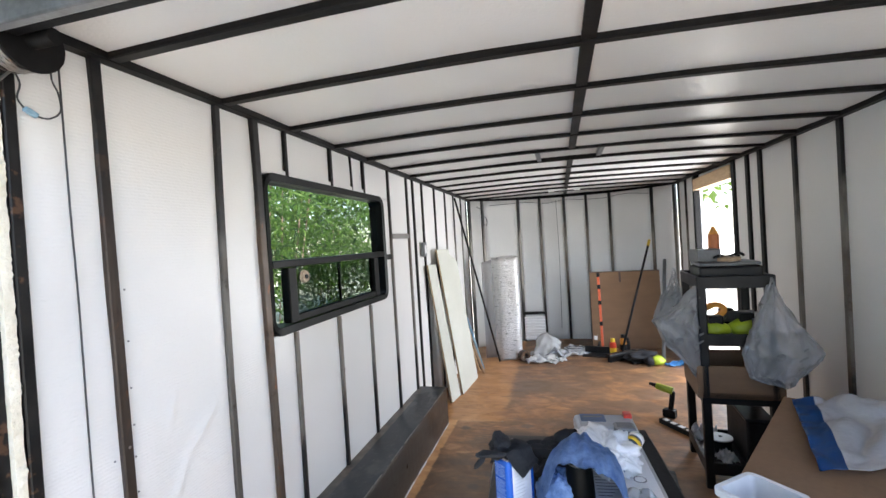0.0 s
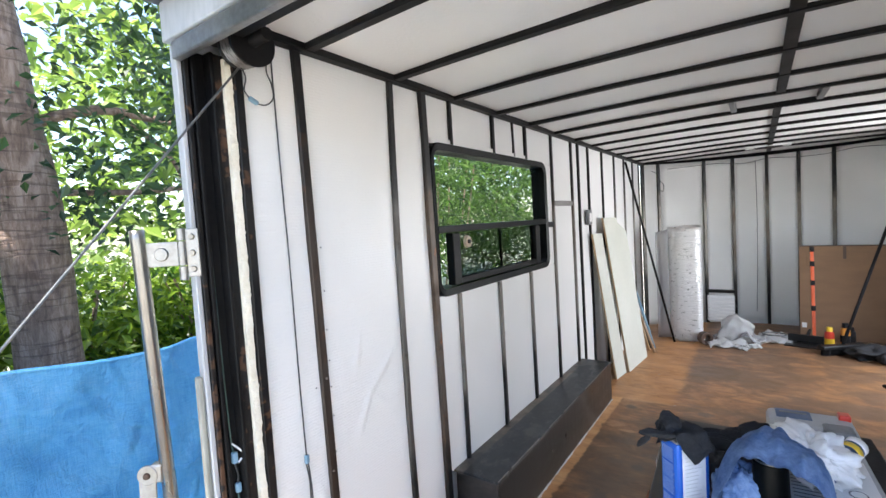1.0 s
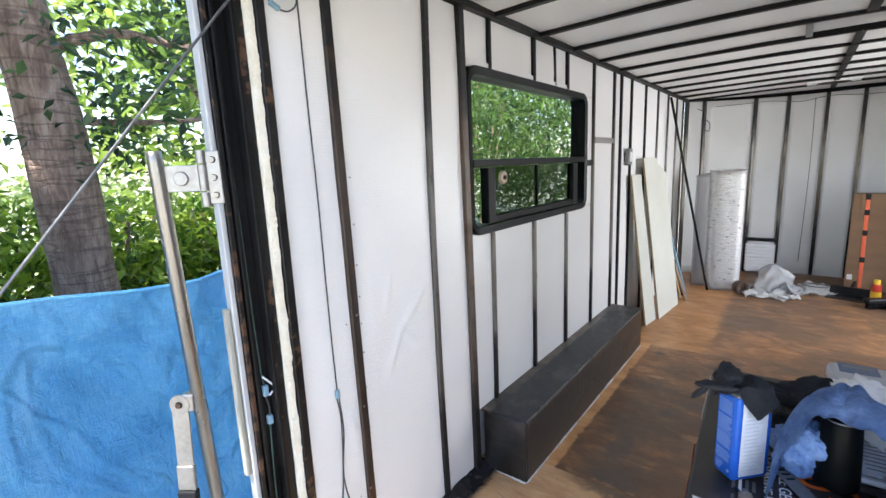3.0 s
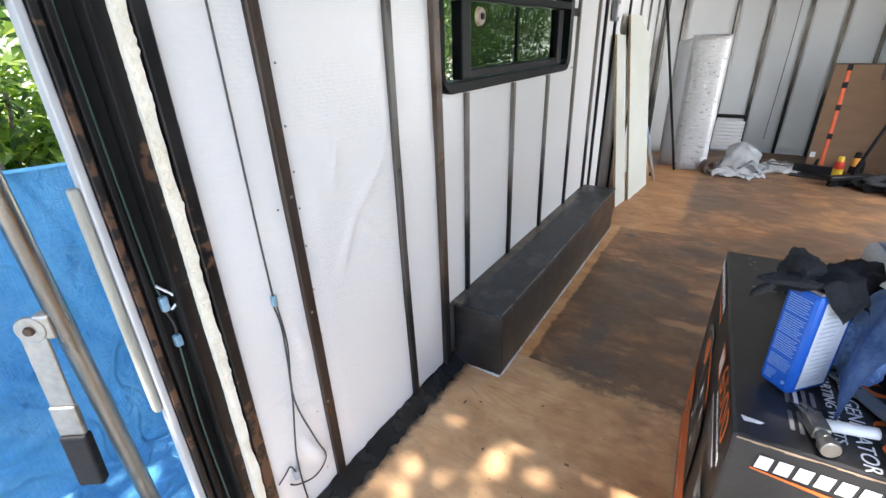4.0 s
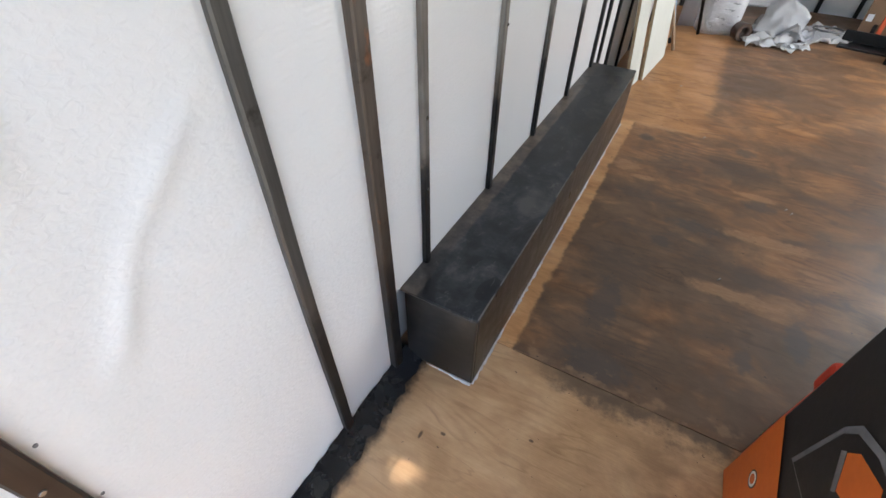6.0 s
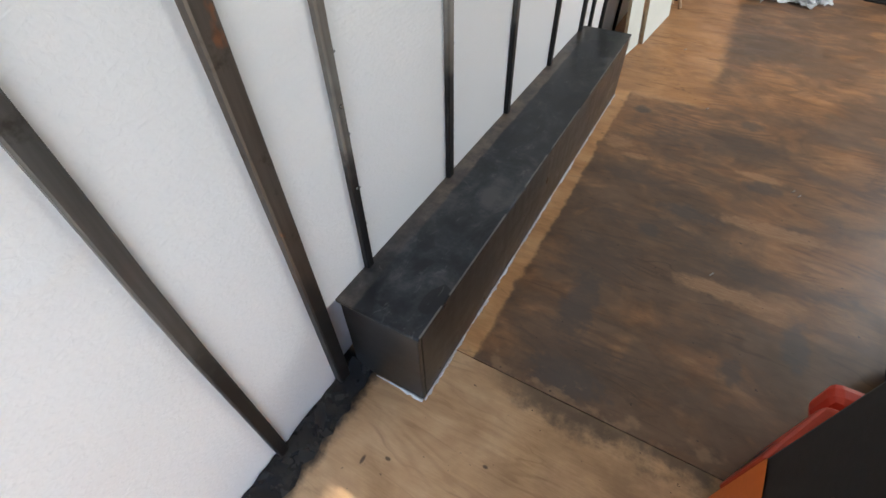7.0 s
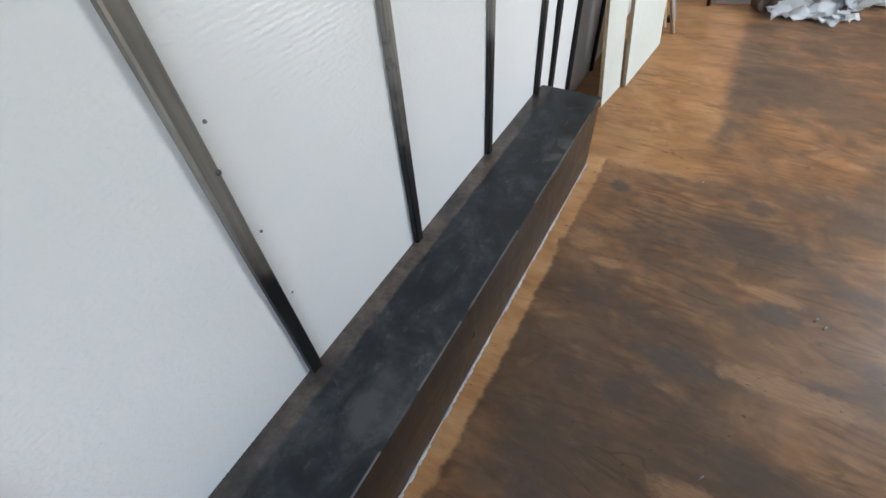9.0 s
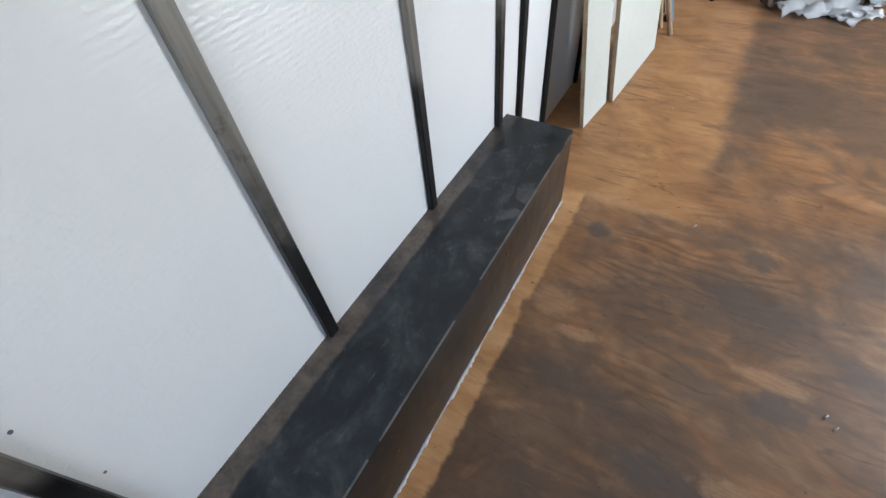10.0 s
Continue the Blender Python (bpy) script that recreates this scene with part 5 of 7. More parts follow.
# lid print: runs along the long side
flat("tag", rect(0.430, 0.188, 0.490, 0.244), ORANGE, body, layer(LID, 1))
flat("tag_mark", rect(0.438, 0.196, 0.459, 0.236), INKWHITE, body, layer(LID, 2))
flat("tag_mark", rect(0.463, 0.196, 0.484, 0.236), INKWHITE, body, layer(LID, 2))
text_mesh("lettering", "6500", 0.150, layer(LID, 1) @ Matrix.Translation((0.495, 0.192, 0)) @ Matrix.Diagonal((0.68, 1, 1, 1)), ORANGE, body)
text_mesh("lettering", "PORTABLE GENERATOR", 0.030, layer(LID, 1) @ Matrix.Translation((0.430, 0.160, 0)) @ Matrix.Diagonal((0.93, 1, 1, 1)), INKWHITE, body)
text_mesh("lettering", "8,125 STARTING WATTS", 0.022, layer(LID, 1) @ Matrix.Translation((0.450, 0.134, 0)), INKWHITE, body)
for k in range(4):
    for q in range(3):
        flat("print_line", rect(0.520 + q * 0.062, 0.114 - k * 0.012, 0.570 + q * 0.062 - rnd.uniform(0, 0.02), 0.120 - k * 0.012), INKWHITE if (k + q) % 3 == 0 else INKGREY, body, layer(LID, 1))
for k in range(4):
    flat("corner_mark", rect(0.030 + 0.02 * k, 0.050 + 0.010 * (k % 2), 0.038 + 0.02 * k, 0.056 + 0.010 * (k % 2), 0.003), INKGREY, body, layer(LID, 1))
# worn paper edge along the near rim, split tape
rnd = random.Random(21)
for k in range(26):
    s = 0.006 + k * 0.0205
    h = rnd.uniform(0.0012, 0.0042)
    flat("worn_edge", [(s, CH - 0.003 - h), (s + 0.0203, CH - 0.003 - h * rnd.uniform(0.6, 1.2)), (s + 0.0203, CH - 0.002), (s, CH - 0.002)], KRAFT, body, layer(FRONT, 1))
flat("torn_patch", [(0.690, 0.012), (0.702, 0.016), (0.700, 0.038), (0.694, 0.044)], PAPER, body, layer(LID, 1))
flat("scratch", [(0.20, 0.05), (0.215, 0.052), (0.218, 0.10), (0.212, 0.10)], INKGREY, body, layer(LID, 1))

ON = CH + 0.006      # tops of things laid on the carton's lid

# red fuel can on the floor at the carton's far end
fuel = thing("fuel_can", "red plastic fuel can on the floor behind the carton", "fuel can", pose(-0.243, 1.705, 0))
bm = bmesh.new()
low = [(0.0, 0.0), (0.27, 0.0), (0.27, 0.16), (0.085, 0.145)]
v0 = [bm.verts.new((x, y, 0.002)) for x, y in low]
v1 = [bm.verts.new((x, y, 0.205 + 0.5 * min(y, 0.09))) for x, y in low]
bm.faces.new(v0[::-1])
bm.faces.new(v1)
for k in range(4):
    bm.faces.new((v0[k], v0[(k + 1) % 4], v1[(k + 1) % 4], v1[k]))
bmesh.ops.bevel(bm, geom=bm.edges[:], offset=0.014, segments=3, affect="EDGES", profile=0.5)
bmesh.ops.recalc_face_normals(bm, faces=bm.faces[:])
fbody = part("can_body", bm, plain("red_moulded_plastic", (0.52, 0.05, 0.025), (0.66, 0.085, 0.04), 0.42, 0, 6, 60, 0.12), fuel, smooth=False)
LM = Matrix(((0.506, 0, -0.863, 0.0), (0.863, 0, 0.506, 0.0), (0, 1, 0, 0), (0, 0, 0, 1)))
flat("label", rect(0.030, 0.06, 0.080, 0.165), INKBLACK, fbody, LM @ Matrix.Translation((0, 0, 0.001)))
for k in range(4):
    flat("print_line", rect(0.036, 0.075 + 0.022 * k, 0.072 - 0.008 * (k % 2), 0.081 + 0.022 * k), LIME if k == 1 else INKGREY, fbody, LM @ Matrix.Translation((0, 0, 0.0025)))
bm = bmesh.new()
box(bm, (0.11, 0.175, 0.12), (0.27, 0.235, 0.225), 0.02)
box(bm, (0.13, 0.15, 0.14), (0.25, 0.18, 0.20), 0.008)
part("spout_housing", bm, RED, fuel)

# black tool bag on the floor behind the fuel can
tbag = thing("tool_bag", "squat black tool bag with a grey speckled top on the floor", "tool bag", pose(0.055, 2.00, 0, 0, 0, -6))
bm = bmesh.new()
box(bm, (0, 0, 0.002), (0.40, 0.27, 0.27), 0.045)
for v in bm.verts:
    v.co += Vector((0.010 * noise.noise(v.co * 7), 0.010 * noise.noise(v.co * 7 + Vector((3, 0, 0))), 0.0 if v.co.z < 0.05 else 0.012 * noise.noise(v.co * 9)))
for f in bm.faces:
    f.smooth = True
part("bag_body", bm, DARKCLOTH, tbag)
bm = bmesh.new()
box(bm, (0.015, 0.015, 0.268), (0.385, 0.255, 0.295), 0.012)
part("lid", bm, plain("grey_speckled_fabric", (0.03, 0.032, 0.036), (0.13, 0.135, 0.145), 0.85, 0, 40, 160, 0.5), tbag, "grey speckled fabric lid")
tube("strap", smooth_line([(0.10, 0.13, 0.292), (0.13, 0.13, 0.345), (0.20, 0.13, 0.36), (0.27, 0.13, 0.345), (0.30, 0.13, 0.292)]), 0.009, RUBBER, tbag)

# ---- things on the carton ----
tin = thing("solvent_tin", "upright blue rectangular tin with a worn white label on the carton", "tin", pose(-0.149, 1.055, ON, 0, 0, 47) @ Matrix.Diagonal((0.88, 0.86, 0.98, 1)))
bm = bmesh.new()
box(bm, (0, 0, 0), (0.100, 0.064, 0.196), 0.009)
tin_body = part("tin_body", bm, BLUETIN, tin)
bm = bmesh.new()
box(bm, (0.002, 0.002, 0.194), (0.098, 0.062, 0.201), 0.003)
part("rim", bm, GALV, tin)
flat("white_label", rect(0.016, 0.012, 0.084, 0.182), LABEL, tin_body, Matrix(((1, 0, 0, 0), (0, 0, -1, -0.0005), (0, 1, 0, 0), (0, 0, 0, 1))), 0.001)
faint = plain("faint_grey_print", (0.46, 0.48, 0.52), (0.58, 0.60, 0.63), 0.5)
TF = Matrix(((1, 0, 0, 0), (0, 0, -1, -0.0025), (0, 1, 0, 0), (0, 0, 0, 1)))
TS = Matrix(((0, 0, -1, -0.0008), (-1, 0, 0, 0.064), (0, 1, 0, 0), (0, 0, 0, 1)))
rnd = random.Random(12)
for k in range(16):
    flat("print_line", rect(0.022, 0.026 + k * 0.009, 0.078 - rnd.uniform(0, 0.03), 0.0275 + k * 0.009), faint, tin_body, TF, 0.0005)
paleblue = plain("pale_blue_print", (0.16, 0.30, 0.62), (0.26, 0.42, 0.72), 0.3)
for z0, n in ((0.150, 8), (0.108, 9), (0.072, 8), (0.040, 6)):
    for q in range(n):
        flat("print_line", rect(0.010, z0 + q * 0.0042, 0.054 - rnd.uniform(0, 0.008), z0 + q * 0.0042 + 0.0014), paleblue, tin_body, TS, 0.0005)
for q in range(5):
    flat("print_line", rect(0.012, 0.014 + q * 0.0042, 0.036 - rnd.uniform(0, 0.01), 0.0154 + q * 0.0042), paleblue, tin_body, TS, 0.0005)
flat("print_mark", [(0.050 + 0.004 * math.cos(q), 0.020 + 0.004 * math.sin(q)) for q in range(6)], paleblue, tin_body, TS, 0.0005)

# dark cloth thrown over the tin
def joined(*pieces):
    """Several lumps laid by their matrices, as one mesh."""
    out = bmesh.new()
    for piece, m in pieces:
        bmesh.ops.transform(piece, matrix=m, verts=piece.verts[:])
        me = bpy.data.meshes.new("piece")
        piece.to_mesh(me)
        piece.free()
        out.from_mesh(me)
        bpy.data.meshes.remove(me)
    for f in out.faces:
        f.smooth = True
    return out


def draped(seed, w, d, cx, cy, rot, hold, fold=0.010, nu=44, nv=40, reach=0.55, thick=0.0022):
    """A cloth of w by d dropped over a block: hold gives the block's x0, x1, y0, y1; what hangs over is pulled in and down."""
    o = Vector((seed * 3.1, seed * 1.7, seed * 0.9))
    x0, x1, y0, y1 = hold
    cr, sr = math.cos(radians(rot)), math.sin(radians(rot))

    def at(u, v):
        a, b = (u - 0.5) * w * (1 + 0.12 * noise.noise(Vector((v * 3, 1, 0)) + o)), (v - 0.5) * d * (1 + 0.12 * noise.noise(Vector((u * 3, 5, 0)) + o))
        x, y = cx + a * cr - b * sr, cy + a * sr + b * cr
        px, py = min(max(x, x0), x1), min(max(y, y0), y1)
        out = math.hypot(x - px, y - py)
        pleat = noise.noise(Vector((x * 34, y * 34, 0)) + o) + 0.6 * abs(noise.noise(Vector((x * 60, y * 60, 3)) + o))
        k = 0.36 + 0.16 * noise.noise(Vector((math.atan2(y - py, x - px) * 2.0, out * 8, 2)) + o)
        return (px + (x - px) * k + fold * 0.5 * noise.noise(Vector((x * 25, y * 25, 9)) + o), py + (y - py) * k + fold * 0.5 * noise.noise(Vector((x * 25, y * 25, 13)) + o),
                fold * 0.9 + fold * pleat - out * (0.92 - 0.25 * min(1, out / reach)))
    bm = bmesh.new()
    sheet(bm, nu, nv, at, thick)
    bmesh.ops.recalc_face_normals(bm, faces=bm.faces[:])
    return bm


SLATE = plain("slate_grey_cotton", (0.020, 0.022, 0.027), (0.048, 0.051, 0.058), 0.9, 0, 12, 160, 0.5, dist=0.002)
rag = thing("dark_rag", "charcoal cloth draped over the blue tin", "rag", pose(-0.149, 1.055, ON + 0.198, 0, 0, 47))
part("cloth", draped(2, 0.150, 0.170, 0.066, 0.036, 20, (0.004, 0.084, 0.004, 0.052), 0.011), SLATE, rag)
part("torn_strip", joined((lump(8, (0.034, 0.010, 0.009), 0.5, 1.9, None, 4), pose(-0.016, 0.045, 0.004, 0, 10, 120)), (lump(12, (0.026, 0.006, 0.006), 0.5, 1.9, None, 4), pose(-0.036, 0.066, -0.020, 0, 50, 125)),
     (lump(6, (0.040, 0.028, 0.020), 0.5, 2.2, None, 4), pose(0.030, 0.062, 0.008, 0, -8, 60))), DARKCLOTH, rag, "black torn strip")
bm = lump(3, (0.10, 0.055, 0.035), 0.5, 4, -0.024)
for k in range(3):
    t = bmesh.new()
    bmesh.ops.create_icosphere(t, subdivisions=3, radius=1)
    for v in t.verts:
        v.co = Vector((-0.115 - v.co.x * 0.06, (k - 1) * 0.032 + v.co.y * 0.014 + 0.01 * v.co.x, -0.008 + v.co.z * 0.014))
    me = bpy.data.meshes.new("finger")
    t.to_mesh(me)
    t.free()
    bm.from_mesh(me)
    bpy.data.meshes.remove(me)
for f in bm.faces:
    f.smooth = True
glove = tagged(link_bm("work_glove", bm, DARKCLOTH), "crumpled black work glove lying on the carton", "glove")
glove.matrix_world = pose(0.000, 1.53, ON + 0.026, 0, 0, 8) @ Matrix.Diagonal((0.85, 1.0, 1.25, 1))
glove2 = tagged(link_bm("work_glove", lump(9, (0.085, 0.06, 0.04), 0.55, 4, -0.026), DARKCLOTH), "balled black work glove beside the tin", "glove")
glove2.matrix_world = pose(-0.075, 1.33, ON + 0.022, 0, 0, -20) @ Matrix.Diagonal((0.75, 0.8, 0.8, 1))

# black can under a blue cloth
can = thing("black_can", "round black can with a bright rim standing on the carton", "can", pose(0.022, 1.175, ON))
bm = bmesh.new()
cyl(bm, 0.040, 0.033, 0.146, None, 48, 0.004)
part("can_body", bm, GLOSSBLACK, can)
tube("rim", [(0.031 * math.cos(a * math.pi / 16), 0.031 * math.sin(a * math.pi / 16), 0.147) for a in range(33)], 0.002, STEEL, can)
bm = bmesh.new()
o = Vector((1.3, 7.7, 2))


def blue_at(u, v):
    s = (u - 0.5) * 2
    lap = 0.5 + 0.5 * noise.noise(Vector((u * 3.3, 2.0, 0)) + o)
    x = 0.104 * math.sin(s * 1.5) * (1 + 0.18 * noise.noise(Vector((u * 3, v * 3, 0)) + o))
    z = 0.208 * (1 - abs(s) ** 2.8) + 0.016 * noise.noise(Vector((u * 5, v * 4, 0)) + o) + 0.020 * abs(noise.noise(Vector((u * 10, v * 5, 4)) + o)) + 0.006
    y = (v - 0.5) * 0.30 * (1 - 0.2 * abs(s)) - 0.05 * abs(s) - 0.03 * lap * (1 - v) + 0.02 * noise.noise(Vector((u * 5, v * 5, 8)) + o)
    z -= max(0, v - 0.5) * 0.26 * (1 - abs(s) * 0.5) + max(0, 0.28 - v) * 0.16 * lap
    return (x, y, max(0.004, z))


sheet(bm, 64, 40, blue_at, 0.004)
jacket = tagged(link_bm("blue_cloth", bm, BLUECLOTH), "paint-stained blue cloth hung over the black can", "cloth")
jacket.matrix_world = pose(0.036, 1.196, ON, 0, 0, -4)
bm = lump(14, (0.075, 0.05, 0.03), 0.5, 4, -0.02)
cuff = tagged(link_bm("blue_cloth", bm, BLUECLOTH), "crumpled blue cloth on the carton's near edge", "cloth")
cuff.matrix_world = pose(0.10, 1.03, ON + 0.02, 0, 0, 30)

side_wad = tagged(link_bm("blue_cloth", lump(19, (0.048, 0.045, 0.062), 0.55, 3.4, -0.050, 5), BLUECLOTH), "wadded blue cloth beside the black can", "cloth")
side_wad.matrix_world = pose(-0.038, 1.185, ON + 0.052, 0, 0, 15)

# hammer
ham = thing("claw_hammer", "claw hammer with steel head and black rubber grip on the carton", "hammer", pose(-0.118, 0.990, ON + 0.014, 0, 0, 15))
bm = bmesh.new()
cyl(bm, 0.0135, 0.0135, 0.016, pose(0, -0.038, 0, 90, 0, 0), 20, 0.002)
cyl(bm, 0.0095, 0.0105, 0.018, pose(0, -0.020, 0, 90, 0, 0), 16)
box(bm, (-0.012, -0.024, -0.011), (0.012, 0.018, 0.011), 0.004)
head = part("head", bm, STEEL, ham, "bright steel head")
for sx in (-1, 1):
    bm = bmesh.new()
    prev = None
    for k in range(9):
        f = k / 8
        y, z = 0.014 + 0.062 * f, 0.004 + 0.022 * f * f
        w, h = 0.009 * (1 - 0.5 * f), 0.009 * (1 - 0.75 * f)
        cx = sx * (0.006 + 0.003 * f)
        ring = [bm.verts.new((cx + a * w / 2, y, -z + b * h / 2)) for a, b in ((-1, -1), (1, -1), (1, 1), (-1, 1))]
        if prev:
            for q in range(4):
                bm.faces.new((prev[q], prev[(q + 1) % 4], ring[(q + 1) % 4], ring[q]))
        else:
            bm.faces.new(ring[::-1])
        prev = ring
    bm.faces.new(prev)
    bmesh.ops.recalc_face_normals(bm, faces=bm.faces[:])
    part("claw", bm, STEEL, head)
tube("shaft", [(0.008, 0, 0), (0.078, 0, 0)], 0.009, WHITEWIRE, ham, "white shaft", 4)
tube("grip", [(0.078, 0, 0), (0.10, 0, 0), (0.22, 0, -0.001), (0.29, 0, 0), (0.30, 0, 0)], 0.0125, RUBBER, ham, "black rubber grip", 4)

# slotted flat bar
bm = bmesh.new()
box(bm, (-0.015, 0, 0), (0.015, 0.26, 0.004), 0.001)
fb = thing("slotted_bar", "dull slotted steel bar lying under the hammer", "metal bar", pose(0.03, 1.005, ON + 0.001, 0, 0, 33))
fbb = part("bar", bm, GREYPLASTIC, fb)
for k in range(7):
    part("slot", boxes(((-0.009, 0.145 + k * 0.015, 0.0042), (0.007, 0.150 + k * 0.015, 0.0052))), RUBBER, fbb)
clip = tagged(link_bm("white_clip", lump(17, (0.022, 0.010, 0.008), 0.3, 2, -0.006, 3), PLASTIC), "small white plastic clip on the carton", "clip")
clip.matrix_world = pose(-0.062, 1.19, ON + 0.008, 0, 0, -50)

# sealant tube, papers and a grey power tool
tube_thing = thing("sealant_tube", "blue sealant tube with a yellow and white cap", "sealant tube", pose(0.125, 1.33, ON + 0.056, 0, -4, 62))
tube("barrel", [(0, 0, 0), (0.155, 0, 0.012)], 0.024, plain("dark_blue_label", (0.012, 0.05, 0.16), (0.03, 0.09, 0.24), 0.35), tube_thing, "dark blue barrel", 6)
tube("cap", [(0.1555, 0, 0.012), (0.176, 0, 0.0135)], 0.0245, PLASTIC, tube_thing, "white cap", 6)
tube("band", [(0.128, 0, 0.0098), (0.146, 0, 0.0113)], 0.0252, YELLOW, tube_thing, "yellow band", 6)
case_grey = thing("plastic_tool_case", "light grey moulded tool case with red latch on the carton", "tool case", pose(-0.26, 0.93, ON, 0, 0, 3.1))
CASE = plain("light_grey_moulded_plastic", (0.30, 0.31, 0.32), (0.42, 0.43, 0.44), 0.42, 0, 5, 70, 0.2)
bm = bmesh.new()
box(bm, (0.315, 0.225, 0.0145), (0.525, 0.735, 0.030), 0.007)
box(bm, (0.318, 0.600, 0.026), (0.522, 0.733, 0.082), 0.016)
box(bm, (0.345, 0.560, 0.026), (0.505, 0.604, 0.050), 0.010)
shell = part("shell", bm, CASE, case_grey)
part("base", boxes(((0.300, 0.215, 0.0), (0.572, 0.760, 0.014), 0.005)), RUBBER, case_grey, "black base tray")
part("blue_label", boxes(((0.340, 0.655, 0.0815), (0.425, 0.722, 0.0835), 0.001)), plain("slate_blue_plate", (0.035, 0.075, 0.16), (0.07, 0.12, 0.22), 0.4), shell, "slate blue label")
part("label_bar", boxes(((0.350, 0.690, 0.0837), (0.415, 0.702, 0.0845))), INKGREY, shell)
part("handle", boxes(((0.440, 0.585, 0.050), (0.512, 0.650, 0.088), 0.012)), GREYPLASTIC, case_grey, "dark grey carrying handle")
part("latch", boxes(((0.488, 0.688, 0.078), (0.516, 0.722, 0.096), 0.004)), RED, case_grey, "red latch")
part("instruction_sheet", boxes(((0.330, 0.240, 0.0305), (0.512, 0.545, 0.0318))), plain("pale_grey_print_sheet", (0.62, 0.63, 0.64), (0.72, 0.73, 0.74), 0.5), shell, "pale sheet with printed drawings")
rnd = random.Random(14)
for q in range(16):
    part("print_line", boxes(((0.345, 0.262 + q * 0.016, 0.0320), (0.400 + rnd.uniform(0, 0.04), 0.265 + q * 0.016, 0.0326))), INKGREY, shell)
for cx, cy in ((0.462, 0.30), (0.470, 0.37), (0.458, 0.44), (0.472, 0.50)):
    bm = bmesh.new()
    cyl(bm, 0.018, 0.018, 0.0006, pose(cx, cy, 0.0320), 18)
    part("print_mark", bm, INKGREY, shell)
    bm = bmesh.new()
    cyl(bm, 0.0145, 0.0145, 0.0006, pose(cx, cy, 0.0326), 18)
    part("print_mark", bm, INKWHITE, shell)
for k, (x, y, rz, w, d) in enumerate(((0.215, 1.09, 20, 0.13, 0.10), (0.15, 1.20, -25, 0.09, 0.10))):
    scrap = tagged(link_bm("paper_scrap", crumpled(30 + k, w, d, 0.035, 16, 14, 0.031, 0.0008), PAPER), "torn white paper scrap lying on the tool case", "paper", "scraps on the carton")
    scrap.matrix_world = pose(x, y, ON, 0, 0, rz)
bm = lump(41, (0.075, 0.11, 0.055), 0.55, 5.0, -0.03, 5)
white_rag = tagged(link_bm("white_rag", bm, PAPER), "crumpled white rag behind the blue cloth", "rag")
white_rag.matrix_world = pose(0.105, 1.42, ON + 0.062, 0, 0, 20)
tan = tagged(link_bm("tan_card", boxes(((-0.06, -0.035, 0), (0.06, 0.035, 0.004), 0.001)), KRAFT), "small piece of tan card on the carton", "card")
tan.matrix_world = pose(0.12, 1.10, ON + 0.018, 0, 0, 25)

# ---- boards leaning on the left wall ----
def leaning_board(b0, b1, t0, t1, thick, label, notch=0.0):
    """A board from its foot b0-b1 to its head t0-t1."""
    b0, b1, t0, t1 = (Vector(p) for p in (b0, b1, t0, t1))
    n = (b1 - b0).cross(t0 - b0).normalized()
    if n.x < 0:
        n = -n
    bm = bmesh.new()
    if notch:
        cut = t1 + (b1 - t1).normalized() * notch
        mid = t0 + (t1 - t0) * 0.62
        face = [b0, b1, cut, mid + (b1 - t1).normalized() * notch * 0.35, mid, t0]
    else:
        face = [b0, b1, t1, t0]
    f = bm.faces.new([bm.verts.new(p) for p in face])
    e = bmesh.ops.extrude_face_region(bm, geom=[f])
    bmesh.ops.translate(bm, vec=n * thick, verts=[v for v in e["geom"] if isinstance(v, bmesh.types.BMVert)])
    bmesh.ops.recalc_face_normals(bm, faces=bm.faces[:])
    for f in bm.faces:
        f.material_index = 0 if abs(f.normal.dot(n)) > 0.9 else 1
    return tagged(link_bm("board", bm, [BOARD, BOARDCUT]), label, "board", "boards leaning on the wall")


leaning_board((-0.988, 3.765, 0.002), (-0.962, 3.975, 0.002), (-1.098, 3.633, 1.222), (-1.090, 3.853, 1.216), 0.016, "narrow pale green-white board leaning against the studs")
leaning_board((-0.938, 3.985, 0.002), (-0.892, 4.50, 0.002), (-1.078, 3.875, 1.345), (-1.052, 4.47, 1.335), 0.016, "wide pale green-white board leaning against the studs, one corner cut", 0.13)

# steel angle leaning in the corner, sticks behind the boards
tagged(tube("steel_rod", [(-1.07, 4.76, 1.885), (-0.73, 5.13, 0.002)], 0.011, BLACK), "dark steel rod leaning into the corner", "rod")
for k, (m, x, y) in enumerate(((WOOD, -0.90, 4.72), (BLUEPLUG, -0.87, 4.82), (RUBBER, -0.93, 4.90), (KRAFT, -0.84, 4.66))):
    tagged(tube("stick", [(x, y, 0.002), (x - 0.15, y - 0.02, 0.62 - 0.05 * k)], 0.012, m), ("bare wooden stick", "pale blue handled stick", "black stick", "tan stick")[k] + " leaning in the corner", "stick", "sticks in the corner")

# roll of foil insulation with plastic film
roll = thing("foil_roll", "upright roll of crinkled silver foil insulation by the front wall", "insulation roll", pose(-0.635, 5.32, 0))
bm = bmesh.new()
o = Vector((3, 3, 3))


def roll_at(u, v):
    a = u * 4.0 * math.pi
    r = 0.152 * (abs(math.cos(a)) ** 4 + abs(math.sin(a)) ** 4) ** -0.25 - 0.010 * u * 2 + 0.005 * noise.noise(Vector((math.cos(a) * 2, math.sin(a) * 2, v * 5)) + o)
    return (r * math.cos(a) * 0.95 - r * 0.3 * math.sin(a), r * 0.3 * math.cos(a) + r * 0.85 * math.sin(a), 0.003 + 1.19 * v + 0.008 * math.sin(a))


